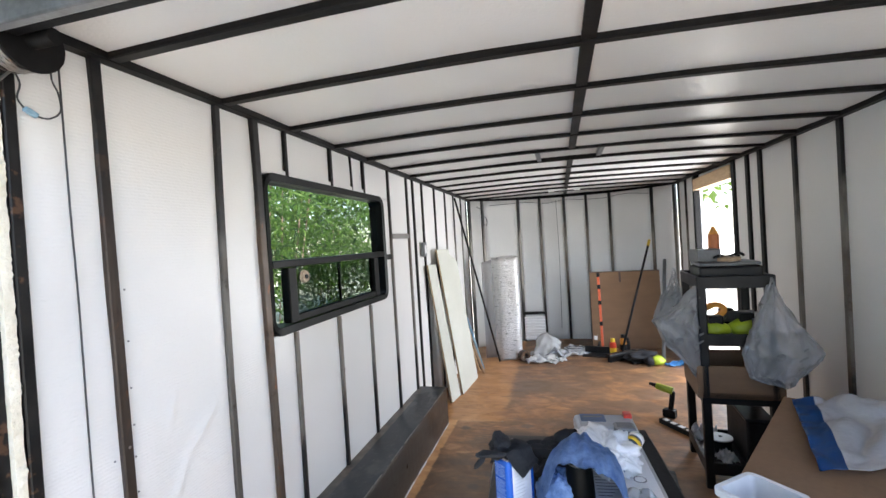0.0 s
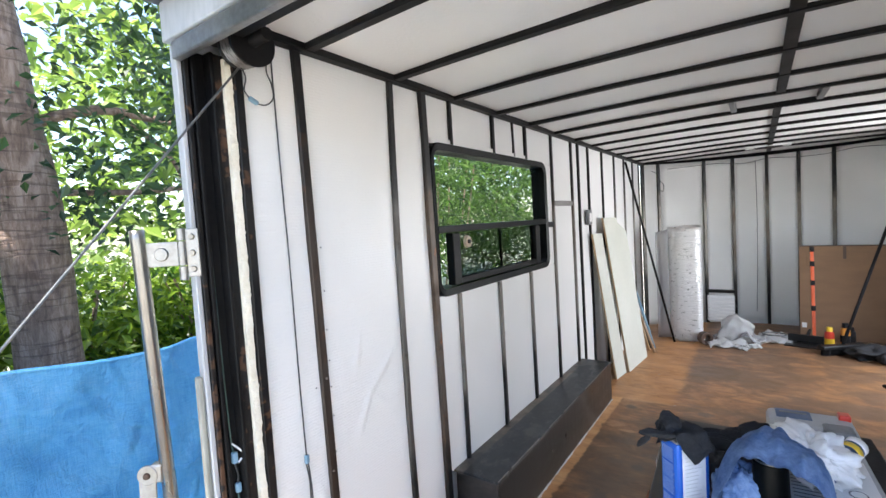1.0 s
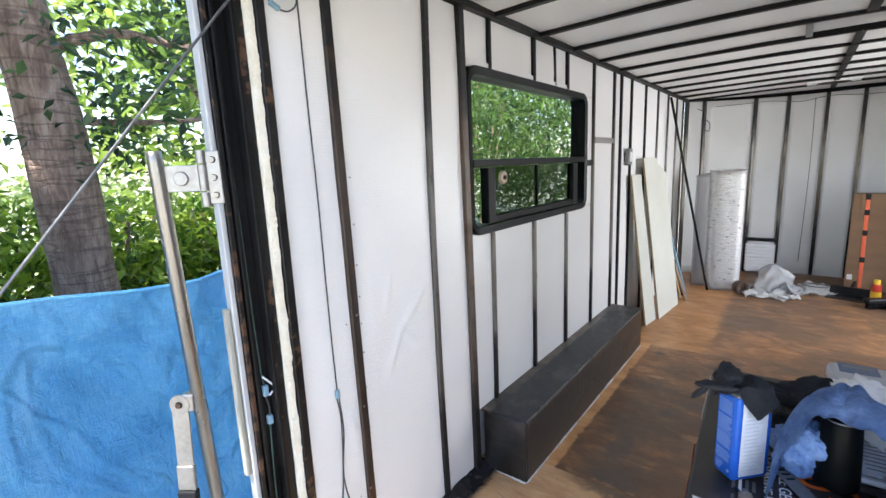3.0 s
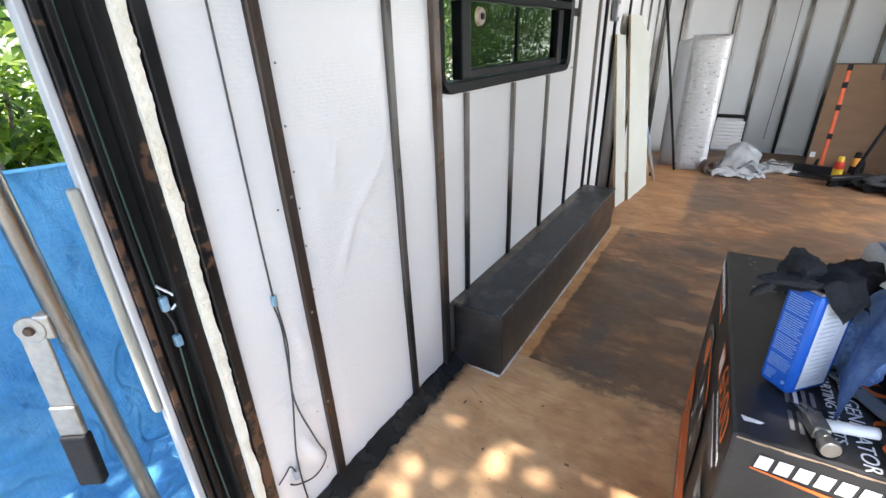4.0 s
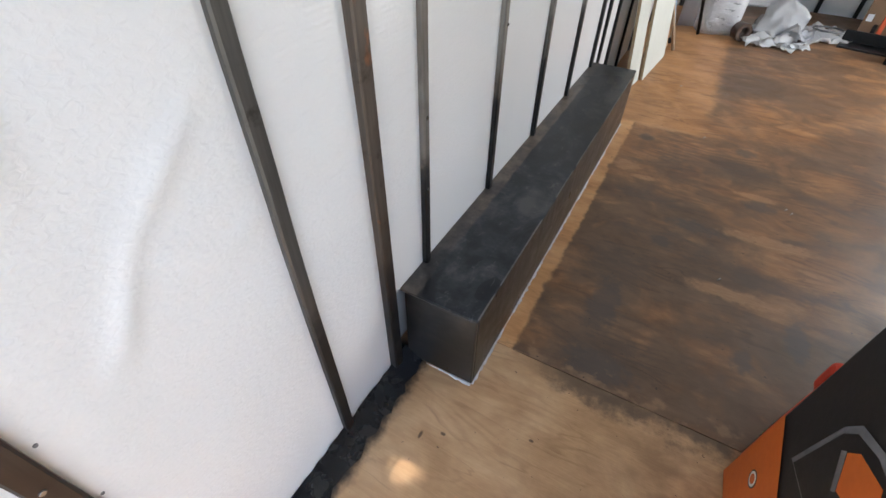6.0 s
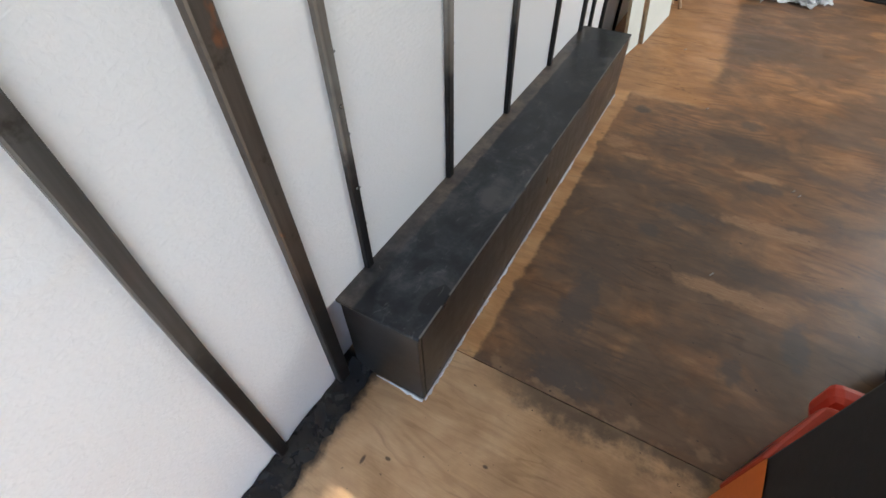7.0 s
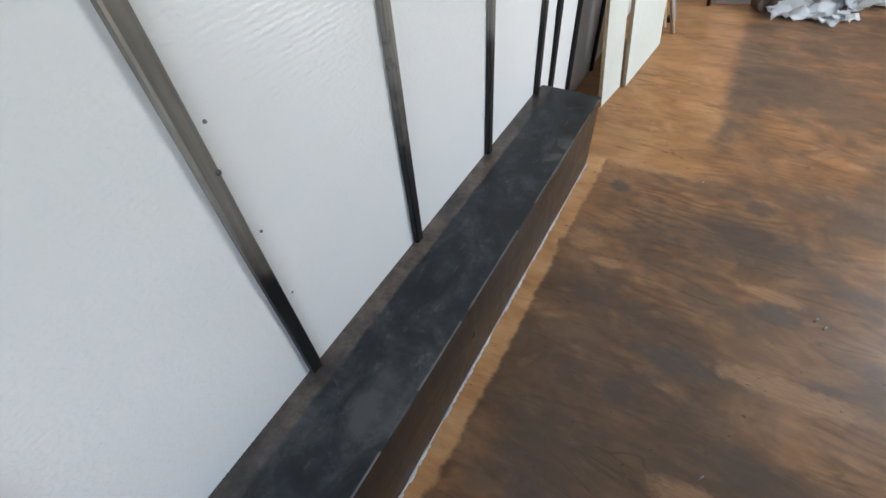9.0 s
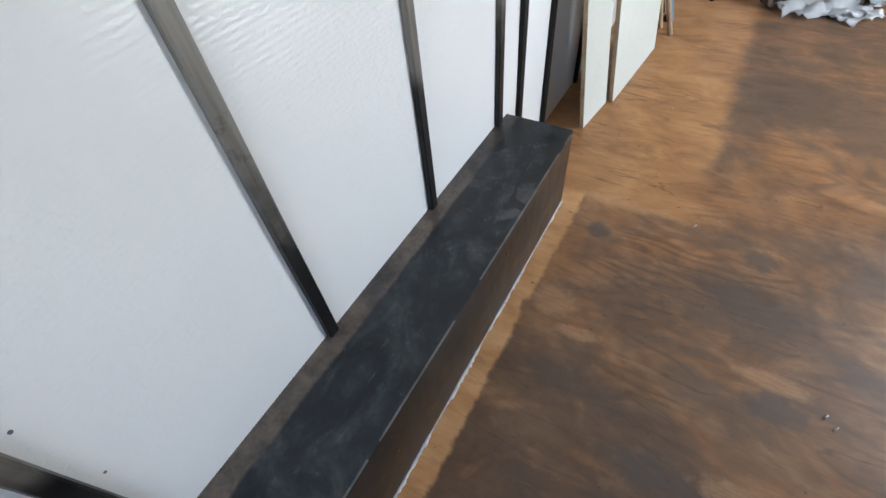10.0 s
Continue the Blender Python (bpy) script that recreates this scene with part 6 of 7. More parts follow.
sheet(bm, 80, 30, roll_at, 0.004)
part("foil", bm, FOIL, roll)
bm = bmesh.new()
sheet(bm, 12, 24, lambda u, v: (-0.27 + 0.20 * u, -0.06 + 0.05 * math.sin(u * 3) + 0.01 * noise.noise(Vector((u * 4, v * 6, 0))), 0.003 + (1.19 - 0.05 * (1 - u)) * v), 0.001)
part("film", bm, FILM, roll, "cloudy plastic film wrap")

# front wall: strap, white slats, socket cable
part("strap", boxes(((-0.515, 6.02, 0.385), (-0.22, 6.06, 0.42), 0.003)), BLACK, wall_north)
slats = thing("trim_stack", "short stack of white plastic slats between two studs", "slats", pose(-0.36, 6.02, 0))
for k in range(8):
    part("slat", boxes(((-0.135, -0.02 + 0.003 * (k % 3), 0.06 + k * 0.038), (0.135, 0.0, 0.092 + k * 0.038), 0.004)), PLASTIC, slats)
tagged(tube("wire", smooth_line([(-1.0, 5.72, 1.84), (-0.93, 5.80, 1.78), (-0.96, 5.80, 1.66), (-0.90, 5.80, 1.60), (-0.89, 5.80, 1.68), (-0.95, 5.80, 1.74)]), 0.004, WIRE), "coil of thin grey wire on the front wall", "wire")
tagged(tube("wire", smooth_line([tuple(nose(s) + Vector((0, -0.035, TOP - 0.035 - 0.035 * math.sin((s + 1) * 6) ** 2))) for s in (-0.8, -0.6, -0.4, -0.2, 0, 0.2, 0.4, 0.6, 0.8)]), 0.003, WIRE), "thin wire strung along the front wall", "wire")
tagged(tube("wire", smooth_line([tuple(nose(-0.10) + Vector((0, -0.03, 1.88))), tuple(nose(-0.095) + Vector((0, -0.03, 1.1))), tuple(nose(-0.11) + Vector((0, -0.03, 0.15)))]), 0.003, WIRE), "thin wire hanging down the front wall", "wire")
for x, y, z in ((-1.085, 3.60, 1.36),):
    sb = thing("socket_box", "small grey wiring box on the wall studs", "socket box", pose(x, y, z))
    part("plate", boxes(((-0.03, -0.045, -0.06), (0.0, 0.045, 0.06), 0.006)), GREYPLASTIC, sb)
    part("outlet", boxes(((0.0, -0.022, -0.035), (0.004, 0.022, 0.035), 0.003)), PLASTIC, sb)

# scraps of white packing on the floor
for k, (x, y, w, d, h, rz) in enumerate(((-0.27, 5.18, 0.36, 0.26, 0.07, 20), (-0.18, 5.45, 0.42, 0.30, 0.12, -15), (0.06, 5.46, 0.36, 0.26, 0.05, 30), (0.16, 5.62, 0.34, 0.24, 0.05, -30), (-0.10, 5.14, 0.22, 0.16, 0.03, 50))):
    bm = crumpled(50 + k, w, d, h, 20, 18)
    s = tagged(link_bm("packing_scrap", bm, FILM if k == 1 else PAPER), ("crumpled white packing foam on the floor", "torn cloudy plastic wrap on the floor", "flat white plastic offcut on the floor", "flat white plastic offcut on the floor", "small white paper scrap on the floor")[k], "scrap", "packing scraps")
    s.matrix_world = pose(x, y, 0, 0, 0, rz)
prop = thing("foam_sheet", "torn white foam sheet propped up among the packing scraps", "foam sheet", pose(-0.36, 5.34, 0, 0, 0, -12))
bm = bmesh.new()
sheet(bm, 16, 14, lambda u, v: (0.30 * u + 0.02 * noise.noise(Vector((u * 4, v * 4, 1))), 0.16 * v + 0.05 * noise.noise(Vector((u * 3, v * 3, 6))), 0.004 + (0.27 - 0.20 * abs(u - 0.42)) * v + 0.015 * noise.noise(Vector((u * 6, v * 6, 3)))), 0.004)
part("sheet", bm, PAPER, prop)
ring_pts = [(0.10 * math.cos(a * 0.35), 0.07 * math.sin(a * 0.35), 0.006 + 0.0015 * (a % 4)) for a in range(60)]
coil = tube("cable_coil", ring_pts, 0.005, GREYPLASTIC)
coil.matrix_world = pose(0.12, 5.52, 0.06)
tagged(coil, "coil of grey cable on the white offcuts", "cable")
tape = thing("tape_roll", "roll of dark brown tape on the floor", "tape", pose(-0.43, 5.12, 0.0, 0, 0, 40))
bm = bmesh.new()
sheet(bm, 32, 5, lambda u, v: [(0.062 * math.cos(2 * math.pi * u), 0, 0.062 + 0.062 * math.sin(2 * math.pi * u)), (0.062 * math.cos(2 * math.pi * u), 0.07, 0.062 + 0.062 * math.sin(2 * math.pi * u)), (0.060 * math.cos(2 * math.pi * u), 0.072, 0.062 + 0.060 * math.sin(2 * math.pi * u)),
      (0.038 * math.cos(2 * math.pi * u), 0.072, 0.062 + 0.038 * math.sin(2 * math.pi * u)), (0.038 * math.cos(2 * math.pi * u), 0, 0.062 + 0.038 * math.sin(2 * math.pi * u)), (0.062 * math.cos(2 * math.pi * u), 0, 0.062 + 0.062 * math.sin(2 * math.pi * u))][round(v * 5)])
part("band", bm, BROWNTAPE, tape)

# cardboard, level and broom by the front wall
card = thing("cardboard_sheet", "large flattened brown cardboard box leaning on the front wall", "cardboard", pose(0.74, 5.74, 0, -8, 0, -4))
cb = part("sheet", boxes(((-0.40, 0, 0.002), (0.40, 0.012, 0.93), 0.003)), CARTON, card)
part("flap", boxes(((-0.34, -0.005, 0.72), (-0.05, -0.001, 0.925), 0.001)), CARTON, cb)
part("tape_strip", boxes(((-0.06, -0.009, 0.80), (-0.035, -0.006, 0.93), 0.001)), BROWNTAPE, cb)
part("top_edge", boxes(((-0.40, -0.004, 0.925), (0.40, 0.014, 0.938), 0.003)), BROWNTAPE, cb)
part("sticker", boxes(((-0.385, -0.003, 0.10), (-0.345, -0.0005, 0.15), 0.001)), PAPER, cb, "small white sticker")
level = thing("long_level", "slim red-orange level with black bands leaning on the cardboard", "level", pose(0.44, 5.60, 0.002, -9, 0, 0))
part("beam", boxes(((-0.014, -0.012, 0), (0.014, 0.012, 0.90), 0.004)), REDORANGE, level)
for z in (0.30, 0.55, 0.74, 0.885):
    part("band", boxes(((-0.018, -0.016, z), (0.018, 0.016, z + 0.05), 0.003)), RUBBER, level)
broom = thing("push_broom", "black-handled broom with yellow tip leaning on the front wall", "broom")
tube("handle", [(0.60, 5.22, 0.06), (1.03, 5.80, 1.22)], 0.013, RUBBER, broom, "black handle", 4)
tube("tip", [(1.03, 5.80, 1.22), (1.055, 5.835, 1.29)], 0.016, YELLOW, broom, "yellow tip", 4)
bm = bmesh.new()
box(bm, (-0.19, -0.035, 0.055), (0.19, 0.035, 0.09), 0.01, pose(0.60, 5.22, 0, 0, 0, 35))
part("block", bm, DARKPLASTIC, broom)
bm = bmesh.new()
rnd = random.Random(2)
for k in range(260):
    x, y = rnd.uniform(-0.18, 0.18), rnd.uniform(-0.03, 0.03)
    box(bm, (x - 0.002, y - 0.002, 0.0), (x + 0.002, y + 0.002, 0.056), 0, pose(0.60, 5.22, 0, rnd.uniform(-8, 8) * 0.2, 0, 35))
tagged(part("bristles", bm, RUBBER, broom), kind="stuff")
pan = thing("dustpan", "black plastic dustpan on the floor by the cardboard", "dustpan", pose(0.36, 5.42, 0, 0, 0, -12))
bm = bmesh.new()
box(bm, (-0.15, -0.10, 0.0), (0.15, 0.10, 0.012), 0.004)
box(bm, (-0.15, 0.075, 0.0), (0.15, 0.10, 0.085), 0.006)
part("tray", bm, DARKPLASTIC, pan)
tube("handle", [(0, 0.09, 0.06), (0, 0.24, 0.10)], 0.014, RUBBER, pan)


def spray_can(x, y, mat, capmat, label, h=0.19):
    c = thing("spray_can", label, "can", pose(x, y, 0), "cans by the cardboard")
    bm = bmesh.new()
    cyl(bm, 0.036, 0.036, h * 0.78, None, 24, 0.004)
    cyl(bm, 0.034, 0.018, h * 0.08, pose(0, 0, h * 0.78), 24)
    part("can_body", bm, mat, c)
    bm = bmesh.new()
    cyl(bm, 0.026, 0.022, h * 0.2, pose(0, 0, h * 0.84), 20, 0.003)
    part("cap", bm, capmat, c)
    bm = bmesh.new()
    cyl(bm, 0.0368, 0.0368, h * 0.3, pose(0, 0, h * 0.22), 24, 0, False)
    part("label_band", bm, capmat, c)


spray_can(0.53, 5.36, RED, YELLOW, "red can with a yellow cap on the floor", 0.2)
spray_can(0.655, 5.48, AMBER, RUBBER, "orange can with a black cap on the floor", 0.22)
spray_can(0.71, 5.60, DARKPLASTIC, RUBBER, "small dark can on the floor", 0.16)
bagb = tagged(link_bm("black_bag", lump(61, (0.17, 0.12, 0.06), 0.5, 4, -0.05), DARKCLOTH), "slumped black cloth bag on the floor", "bag")
bagb.matrix_world = pose(0.80, 5.16, 0.052, 0, 0, 15)
resp = thing("respirator_mask", "lime green and black tool lying on the floor", "tool", pose(0.93, 5.02, 0.05))
part("shell", lump(62, (0.075, 0.055, 0.048), 0.25, 3, -0.046, 3), LIME, resp)
part("cup", lump(63, (0.05, 0.05, 0.045), 0.2, 3, -0.045, 3), RUBBER, resp).matrix_local = pose(-0.085, -0.02, -0.004)
bluebit = tagged(link_bm("blue_scrap", crumpled(64, 0.2, 0.1, 0.05), plain("bright_blue_plastic", (0.03, 0.20, 0.5), (0.06, 0.30, 0.62), 0.4)), "bright blue plastic scrap on the floor", "scrap")
bluebit.matrix_world = pose(1.10, 5.02, 0, 0, 0, 10)
tagged(tube("grey_pipe", [(1.02, 5.20, 0.01), (1.20, 5.78, 1.05)], 0.02, GREYPLASTIC), "grey plastic pipe leaning in the corner", "pipe")

# ---- tool shelf ----
shelf = thing("tool_shelf", "dark plastic shelf unit crowded with tools by the side wall", "shelf", pose(0.70, 2.62, 0, 0, 0, -4))
SW, SD, SH = 0.36, 0.47, 1.145
for x in (0.022, SW - 0.022):
    for y in (0.022, SD - 0.022):
        bm = bmesh.new()
        box(bm, (x - 0.022, y - 0.022, 0), (x + 0.022, y + 0.022, SH - 0.02), 0.008)
        part("post", bm, DARKPLASTIC, shelf)
for z in (0.10, 0.48, 0.79, SH - 0.05):
    bm = bmesh.new()
    box(bm, (0, 0, z), (SW, SD, z + 0.012), 0.004)
    for lo, hi in (((0, 0, z - 0.02), (SW, 0.014, z + 0.045)), ((0, SD - 0.014, z - 0.02), (SW, SD, z + 0.045)), ((0, 0.014, z - 0.02), (0.014, SD - 0.014, z + 0.045)), ((SW - 0.014, 0.014, z - 0.02), (SW, SD - 0.014, z + 0.045))):
        box(bm, lo, hi, 0.004)
    part("tray", bm, DARKPLASTIC, shelf)
SHM = pose(0.70, 2.62, 0, 0, 0, -4)


def on_shelf(x, y, z, rz=0):
    return SHM @ pose(x, y, z, 0, 0, rz)


case = thing("tool_case", "black plastic tool case on the top of the shelf", "tool case", on_shelf(0.18, 0.20, SH - 0.036))
part("case_body", boxes(((-0.15, -0.13, 0), (0.15, 0.13, 0.075), 0.012)), DARKPLASTIC, case)
part("lid", boxes(((-0.145, -0.125, 0.078), (0.145, 0.125, 0.098), 0.008)), GREYPLASTIC, case)
gbox = tagged(link_bm("grey_box", boxes(((-0.06, -0.07, 0), (0.06, 0.07, 0.07), 0.006)), GREYPLASTIC), "small grey box on the tool case", "box")
gbox.matrix_world = on_shelf(0.085, 0.20, SH + 0.0635, 8)
disc = thing("sanding_disc", "tan sanding disc pack on the tool case", "disc", on_shelf(0.19, 0.16, SH + 0.0635))
bm = bmesh.new()
cyl(bm, 0.062, 0.062, 0.022, None, 28, 0.003)
part("disc", bm, KRAFT, disc)
tube("strap", [(0.075 * math.cos(a * 0.3), 0.075 * math.sin(a * 0.3), 0.03 + 0.01 * math.sin(a)) for a in range(14)], 0.008, RUBBER, disc)
glue = thing("glue_bottle", "orange bottle with pointed cap on top of the shelf", "bottle", on_shelf(0.15, 0.27, SH + 0.0635))
bm = bmesh.new()
cyl(bm, 0.029, 0.029, 0.15, None, 20, 0.006)
part("bottle_body", bm, plain("orange_bottle", (0.42, 0.13, 0.04), (0.54, 0.19, 0.07), 0.45), glue)
bm = bmesh.new()
cyl(bm, 0.026, 0.006, 0.045, pose(0, 0, 0.15), 20)
part("cap", bm, AMBER, glue)
# middle shelf
for k, (x, y, rad, mat, lab) in enumerate(((0.10, 0.10, (0.07, 0.05, 0.045), LIME, "lime green power tool on the shelf"), (0.25, 0.12, (0.085, 0.055, 0.05), LIME, "lime green sander on the shelf"), (0.20, 0.30, (0.09, 0.06, 0.05), RUBBER, "black power tool on the shelf"))):
    p = thing("cordless_tool", lab, "power tool", on_shelf(x, y, 0.802 + rad[2] * 0.9), "tools on the shelf")
    part("housing", lump(70 + k, rad, 0.2, 2.5, -rad[2] * 0.9, 3), mat, p)
    part("battery", boxes(((-0.035, -0.03, rad[2] * 0.5), (0.035, 0.03, rad[2] + 0.03), 0.008)), RUBBER, p)
saw = thing("hand_saw", "hand saw with an orange wooden grip on the shelf", "saw", on_shelf(0.10, 0.15, 0.93, 15))
bm = bmesh.new()
rings = []
for y in (-0.011, 0.011):
    for rx, rz in ((0.070, 0.052), (0.040, 0.022)):
        rings.append([bm.verts.new((rx * math.cos(q * math.pi / 10) * (1 + 0.12 * math.cos(q * math.pi / 5 + 0.6)), y, rz * math.sin(q * math.pi / 10) + 0.012 * math.cos(q * math.pi / 10))) for q in range(20)])
for a, b in ((0, 1), (3, 2), (2, 0), (1, 3)):
    for q in range(20):
        bm.faces.new((rings[a][q], rings[a][(q + 1) % 20], rings[b][(q + 1) % 20], rings[b][q]))
bmesh.ops.recalc_face_normals(bm, faces=bm.faces[:])
bmesh.ops.bevel(bm, geom=[e for e in bm.edges if e.calc_face_angle(0) > 1.2], offset=0.004, segments=2, affect="EDGES")
part("grip", bm, AMBER, saw)
part("blade", boxes(((0.04, -0.001, -0.06), (0.22, 0.001, 0.0))), STEEL, saw)
for k, (x, y, h) in enumerate(((0.28, 0.05, 0.14), (0.31, 0.10, 0.12))):
    p = thing("small_bottle", "small dark bottle with a pale cap on the shelf", "bottle", on_shelf(x, y, 0.803), "bottles on the shelf")
    bm = bmesh.new()
    cyl(bm, 0.02, 0.02, h * 0.75, None, 16, 0.004)
    part("bottle_body", bm, plain("navy_bottle", (0.02, 0.03, 0.07), (0.04, 0.06, 0.12), 0.3), p)
    bm = bmesh.new()
    cyl(bm, 0.009, 0.008, h * 0.25, pose(0, 0, h * 0.75), 12)
    part("cap", bm, PLASTIC, p)
pk = thing("parts_box", "open brown cardboard parts box on the lower shelf", "cardboard box", on_shelf(0.18, 0.20, 0.493))
part("box_wall", boxes(((-0.20, -0.20, 0), (-0.194, 0.18, 0.17)), ((0.194, -0.20, 0), (0.20, 0.18, 0.17)), ((-0.193, -0.20, 0), (0.193, -0.194, 0.17)), ((-0.193, 0.174, 0), (0.193, 0.18, 0.17)), ((-0.193, -0.193, 0), (0.193, 0.173, 0.004))), CARTON, pk)
for k, (x, y, w) in enumerate(((0.075, 0.395, 0.13), (0.12, 0.10, 0.08))):
    s = tagged(link_bm("white_rag", crumpled(80 + k, w, 0.11, 0.09 - 0.03 * k), PAPER), "crumpled white rag on the bottom shelf", "rag", "rags on the shelf")
    s.matrix_world = on_shelf(x, y, 0.113, 20 * k)
spool = thing("tape_reel", "black reel with a white top disc on the bottom shelf", "reel", on_shelf(0.122, 0.225, 0.113))
bm = bmesh.new()
cyl(bm, 0.056, 0.056, 0.076, None, 28, 0.003)
part("drum", bm, RUBBER, spool)
bm = bmesh.new()
cyl(bm, 0.063, 0.063, 0.008, pose(0, 0, 0.077), 32, 0.002)
part("disc", bm, PLASTIC, spool, "white top disc")
bm = bmesh.new()
cyl(bm, 0.010, 0.010, 0.002, pose(0, 0, 0.0855), 14)
part("hole", bm, RUBBER, spool)
# made-up dark block that fills the dark zone beside the reel
dark = thing("dark_filler", "added dark block filling the dark zone of the bottom shelf", "crate", on_shelf(0.205, 0.03, 0.113))
part("filler_body", boxes(((0, 0, 0), (0.125, 0.40, 0.25), 0.012)), RUBBER, dark)
part("rim", boxes(((-0.006, -0.006, 0.251), (0.131, 0.406, 0.268), 0.006)), DARKPLASTIC, dark)


def hung_bag(name, label, y, rows, seed, mat=BAG):
    """A thin crumpled carrier bag hanging by its handles; rows give height, middle and half width."""
    o = Vector((seed * 2.2, seed * 4.1, 0))
    x0, z0 = rows[-1][1], rows[-1][0]
    bag = thing(name, label, "bag", pose(x0, y, z0), "bags on the shelf")
    bm = bmesh.new()

    def at_(u, v):
        f = v * (len(rows) - 1)
        k = min(int(f), len(rows) - 2)
        f -= k
        f = f * f * (3 - 2 * f) * 0.5 + f * 0.5
        z, c, h = (p + (q - p) * f for p, q in zip(rows[k], rows[k + 1]))
        a = 2 * math.pi * u
        ca, sa = math.cos(a), math.sin(a)
        w = 1 + 0.10 * noise.noise(Vector((ca * 2, sa * 2, v * 4)) + o)
        d = 0.016 + 0.26 * h
        crumple = 0.030 * noise.noise(Vector((ca * h * 22, sa * 3, v * 7)) + o) + 0.030 * abs(noise.noise(Vector((ca * h * 38, sa * 4, v * 11)) + o)) + 0.012 * abs(noise.noise(Vector((ca * h * 90, sa * 6, v * 26)) + o))
        return (c - x0 + h * w * ca, d * sa * 0.6 + crumple * (1 if sa > 0 else -1), z - z0 + 0.02 * noise.noise(Vector((ca * 3, sa * 3, v * 5)) + o))
    sheet(bm, 84, 56, at_)
    b = part("bag_body", bm, mat, bag)
    zc, cc = rows[2][0] - z0, rows[2][1] - x0
    flat("printed_mark", [(0.024 * math.cos(q * 0.5236), 0.018 * math.sin(q * 0.5236)) for q in range(12)], INKGREY, b, pose(cc - 0.05, -0.096, zc + 0.01, 90, -28, 0))
    for q, w in enumerate((0.012, 0.022, 0.014)):
        flat("printed_bar", rect(-w, -0.005, w, 0.005, 0.004), INKGREY, b, pose(cc + 0.055 - 0.012 * q, -0.096, zc + 0.045 - 0.045 * q, 90, -28, 0))
    for q in range(2):
        tube("bag_handle", smooth_line([(-0.012 + 0.024 * q, -0.004, -0.02), (-0.006 + 0.012 * q, -0.008, 0.02), (0.0, -0.002, 0.04)]), 0.005, mat, bag)
    return bag


hung_bag("carrier_bag", "crumpled translucent carrier bag hanging from the shelf corner", 2.56, ((0.575, 1.06, 0.02), (0.63, 1.02, 0.11), (0.74, 1.06, 0.175), (0.86, 1.035, 0.115), (1.0, 1.02, 0.045), (1.09, 1.023, 0.012)), 3)
hung_bag("carrier_bag", "grey-white plastic bag of parts hanging from the shelf", 2.66, ((0.60, 0.70, 0.02), (0.66, 0.69, 0.045), (0.80, 0.64, 0.11), (0.90, 0.61, 0.13), (0.98, 0.66, 0.05), (1.085, 0.722, 0.012)), 5)
hung_bag("carrier_bag", "thin plastic bag hanging behind the shelf post", 3.02, ((0.66, 0.66, 0.02), (0.72, 0.65, 0.06), (0.85, 0.64, 0.09), (0.98, 0.66, 0.06), (1.05, 0.675, 0.03), (1.12, 0.68, 0.010)), 7)

drill = thing("cordless_drill", "lime green and black cordless drill standing on the floor", "drill", pose(0.735, 3.62, 0, 0, 0, 150))
bm = bmesh.new()
cyl(bm, 0.028, 0.024, 0.12, pose(-0.03, 0, 0.20, 0, 80, 0), 18, 0.005)
part("motor", bm, LIME, drill)
part("grip", boxes(((-0.018, -0.015, 0.06), (0.016, 0.015, 0.20), 0.008, pose(0, 0, 0, 0, -8, 0))), RUBBER, drill)
part("battery", boxes(((-0.045, -0.032, 0), (0.045, 0.032, 0.06), 0.01)), RUBBER, drill)
bm = bmesh.new()
cyl(bm, 0.016, 0.010, 0.05, pose(0.088, 0, 0.222, 0, 80, 0), 14)
part("chuck", bm, RUBBER, drill)
strip = thing("power_strip", "white and black power strip lying on the floor", "power strip", pose(0.735, 3.385, 0, 0, 0, -58))
part("strip_body", boxes(((-0.15, -0.025, 0), (0.15, 0.025, 0.035), 0.006)), RUBBER, strip)
for k in range(4):
    part("outlet", boxes(((-0.125 + k * 0.07, -0.016, 0.0355), (-0.085 + k * 0.07, 0.016, 0.0375), 0.002)), PLASTIC, strip)

# ---- brown carton, bag and bin by the right wall ----
big = thing("moving_carton", "large closed brown cardboard carton beside the studded side wall", "carton", pose(0.44, 1.375, 0, 0, 0, -30))
bm = bmesh.new()
box(bm, (0, 0, 0), (0.42, 0.89, 0.66), 0.006)
part("carton_body", bm, CARTON, big)
part("top_flap", boxes(((0.0, 0.0, 0.664), (0.42, 0.89, 0.669), 0.001)), CARTON, big)
sack = thing("paper_sack", "empty white woven sack with a blue edge thrown over the carton", "sack", pose(0.672, 1.462, 0.674, 0, 0, -17.5))
bm = bmesh.new()
o = Vector((9.1, 2.2, 0))


def sack_at(u, v):
    x, y = 0.015 + 0.48 * u, 0.62 * v + 0.02 * math.sin(u * 7)
    y0 = 0.16 * u * (1 - v)
    z = 0.012 + 0.055 * abs(noise.noise(Vector((x * 6, y * 4, 0)) + o)) * 2 * min(1, 3 * u + 0.1) + 0.02 * abs(noise.noise(Vector((x * 15, y * 11, 3)) + o)) + 0.20 * max(0, u - 0.45) * v
    return (x, y + y0, z)


sheet(bm, 48, 60, sack_at, 0.003)
for f in bm.faces:
    f.material_index = 1 if f.calc_center_median().x < 0.085 else 0
part("sack_body", bm, [plain("white_woven_sack", (0.62, 0.62, 0.635), (0.76, 0.76, 0.775), 0.6, 0, 7, 60, 0.5, dist=0.004), plain("blue_print", (0.015, 0.08, 0.27), (0.03, 0.13, 0.38), 0.5)], sack)
bin_ = thing("white_bin", "white plastic bin with a rolled rim on the floor", "bin", pose(0.412, 1.108, 0, 0, 0, -51))
bm = bmesh.new()


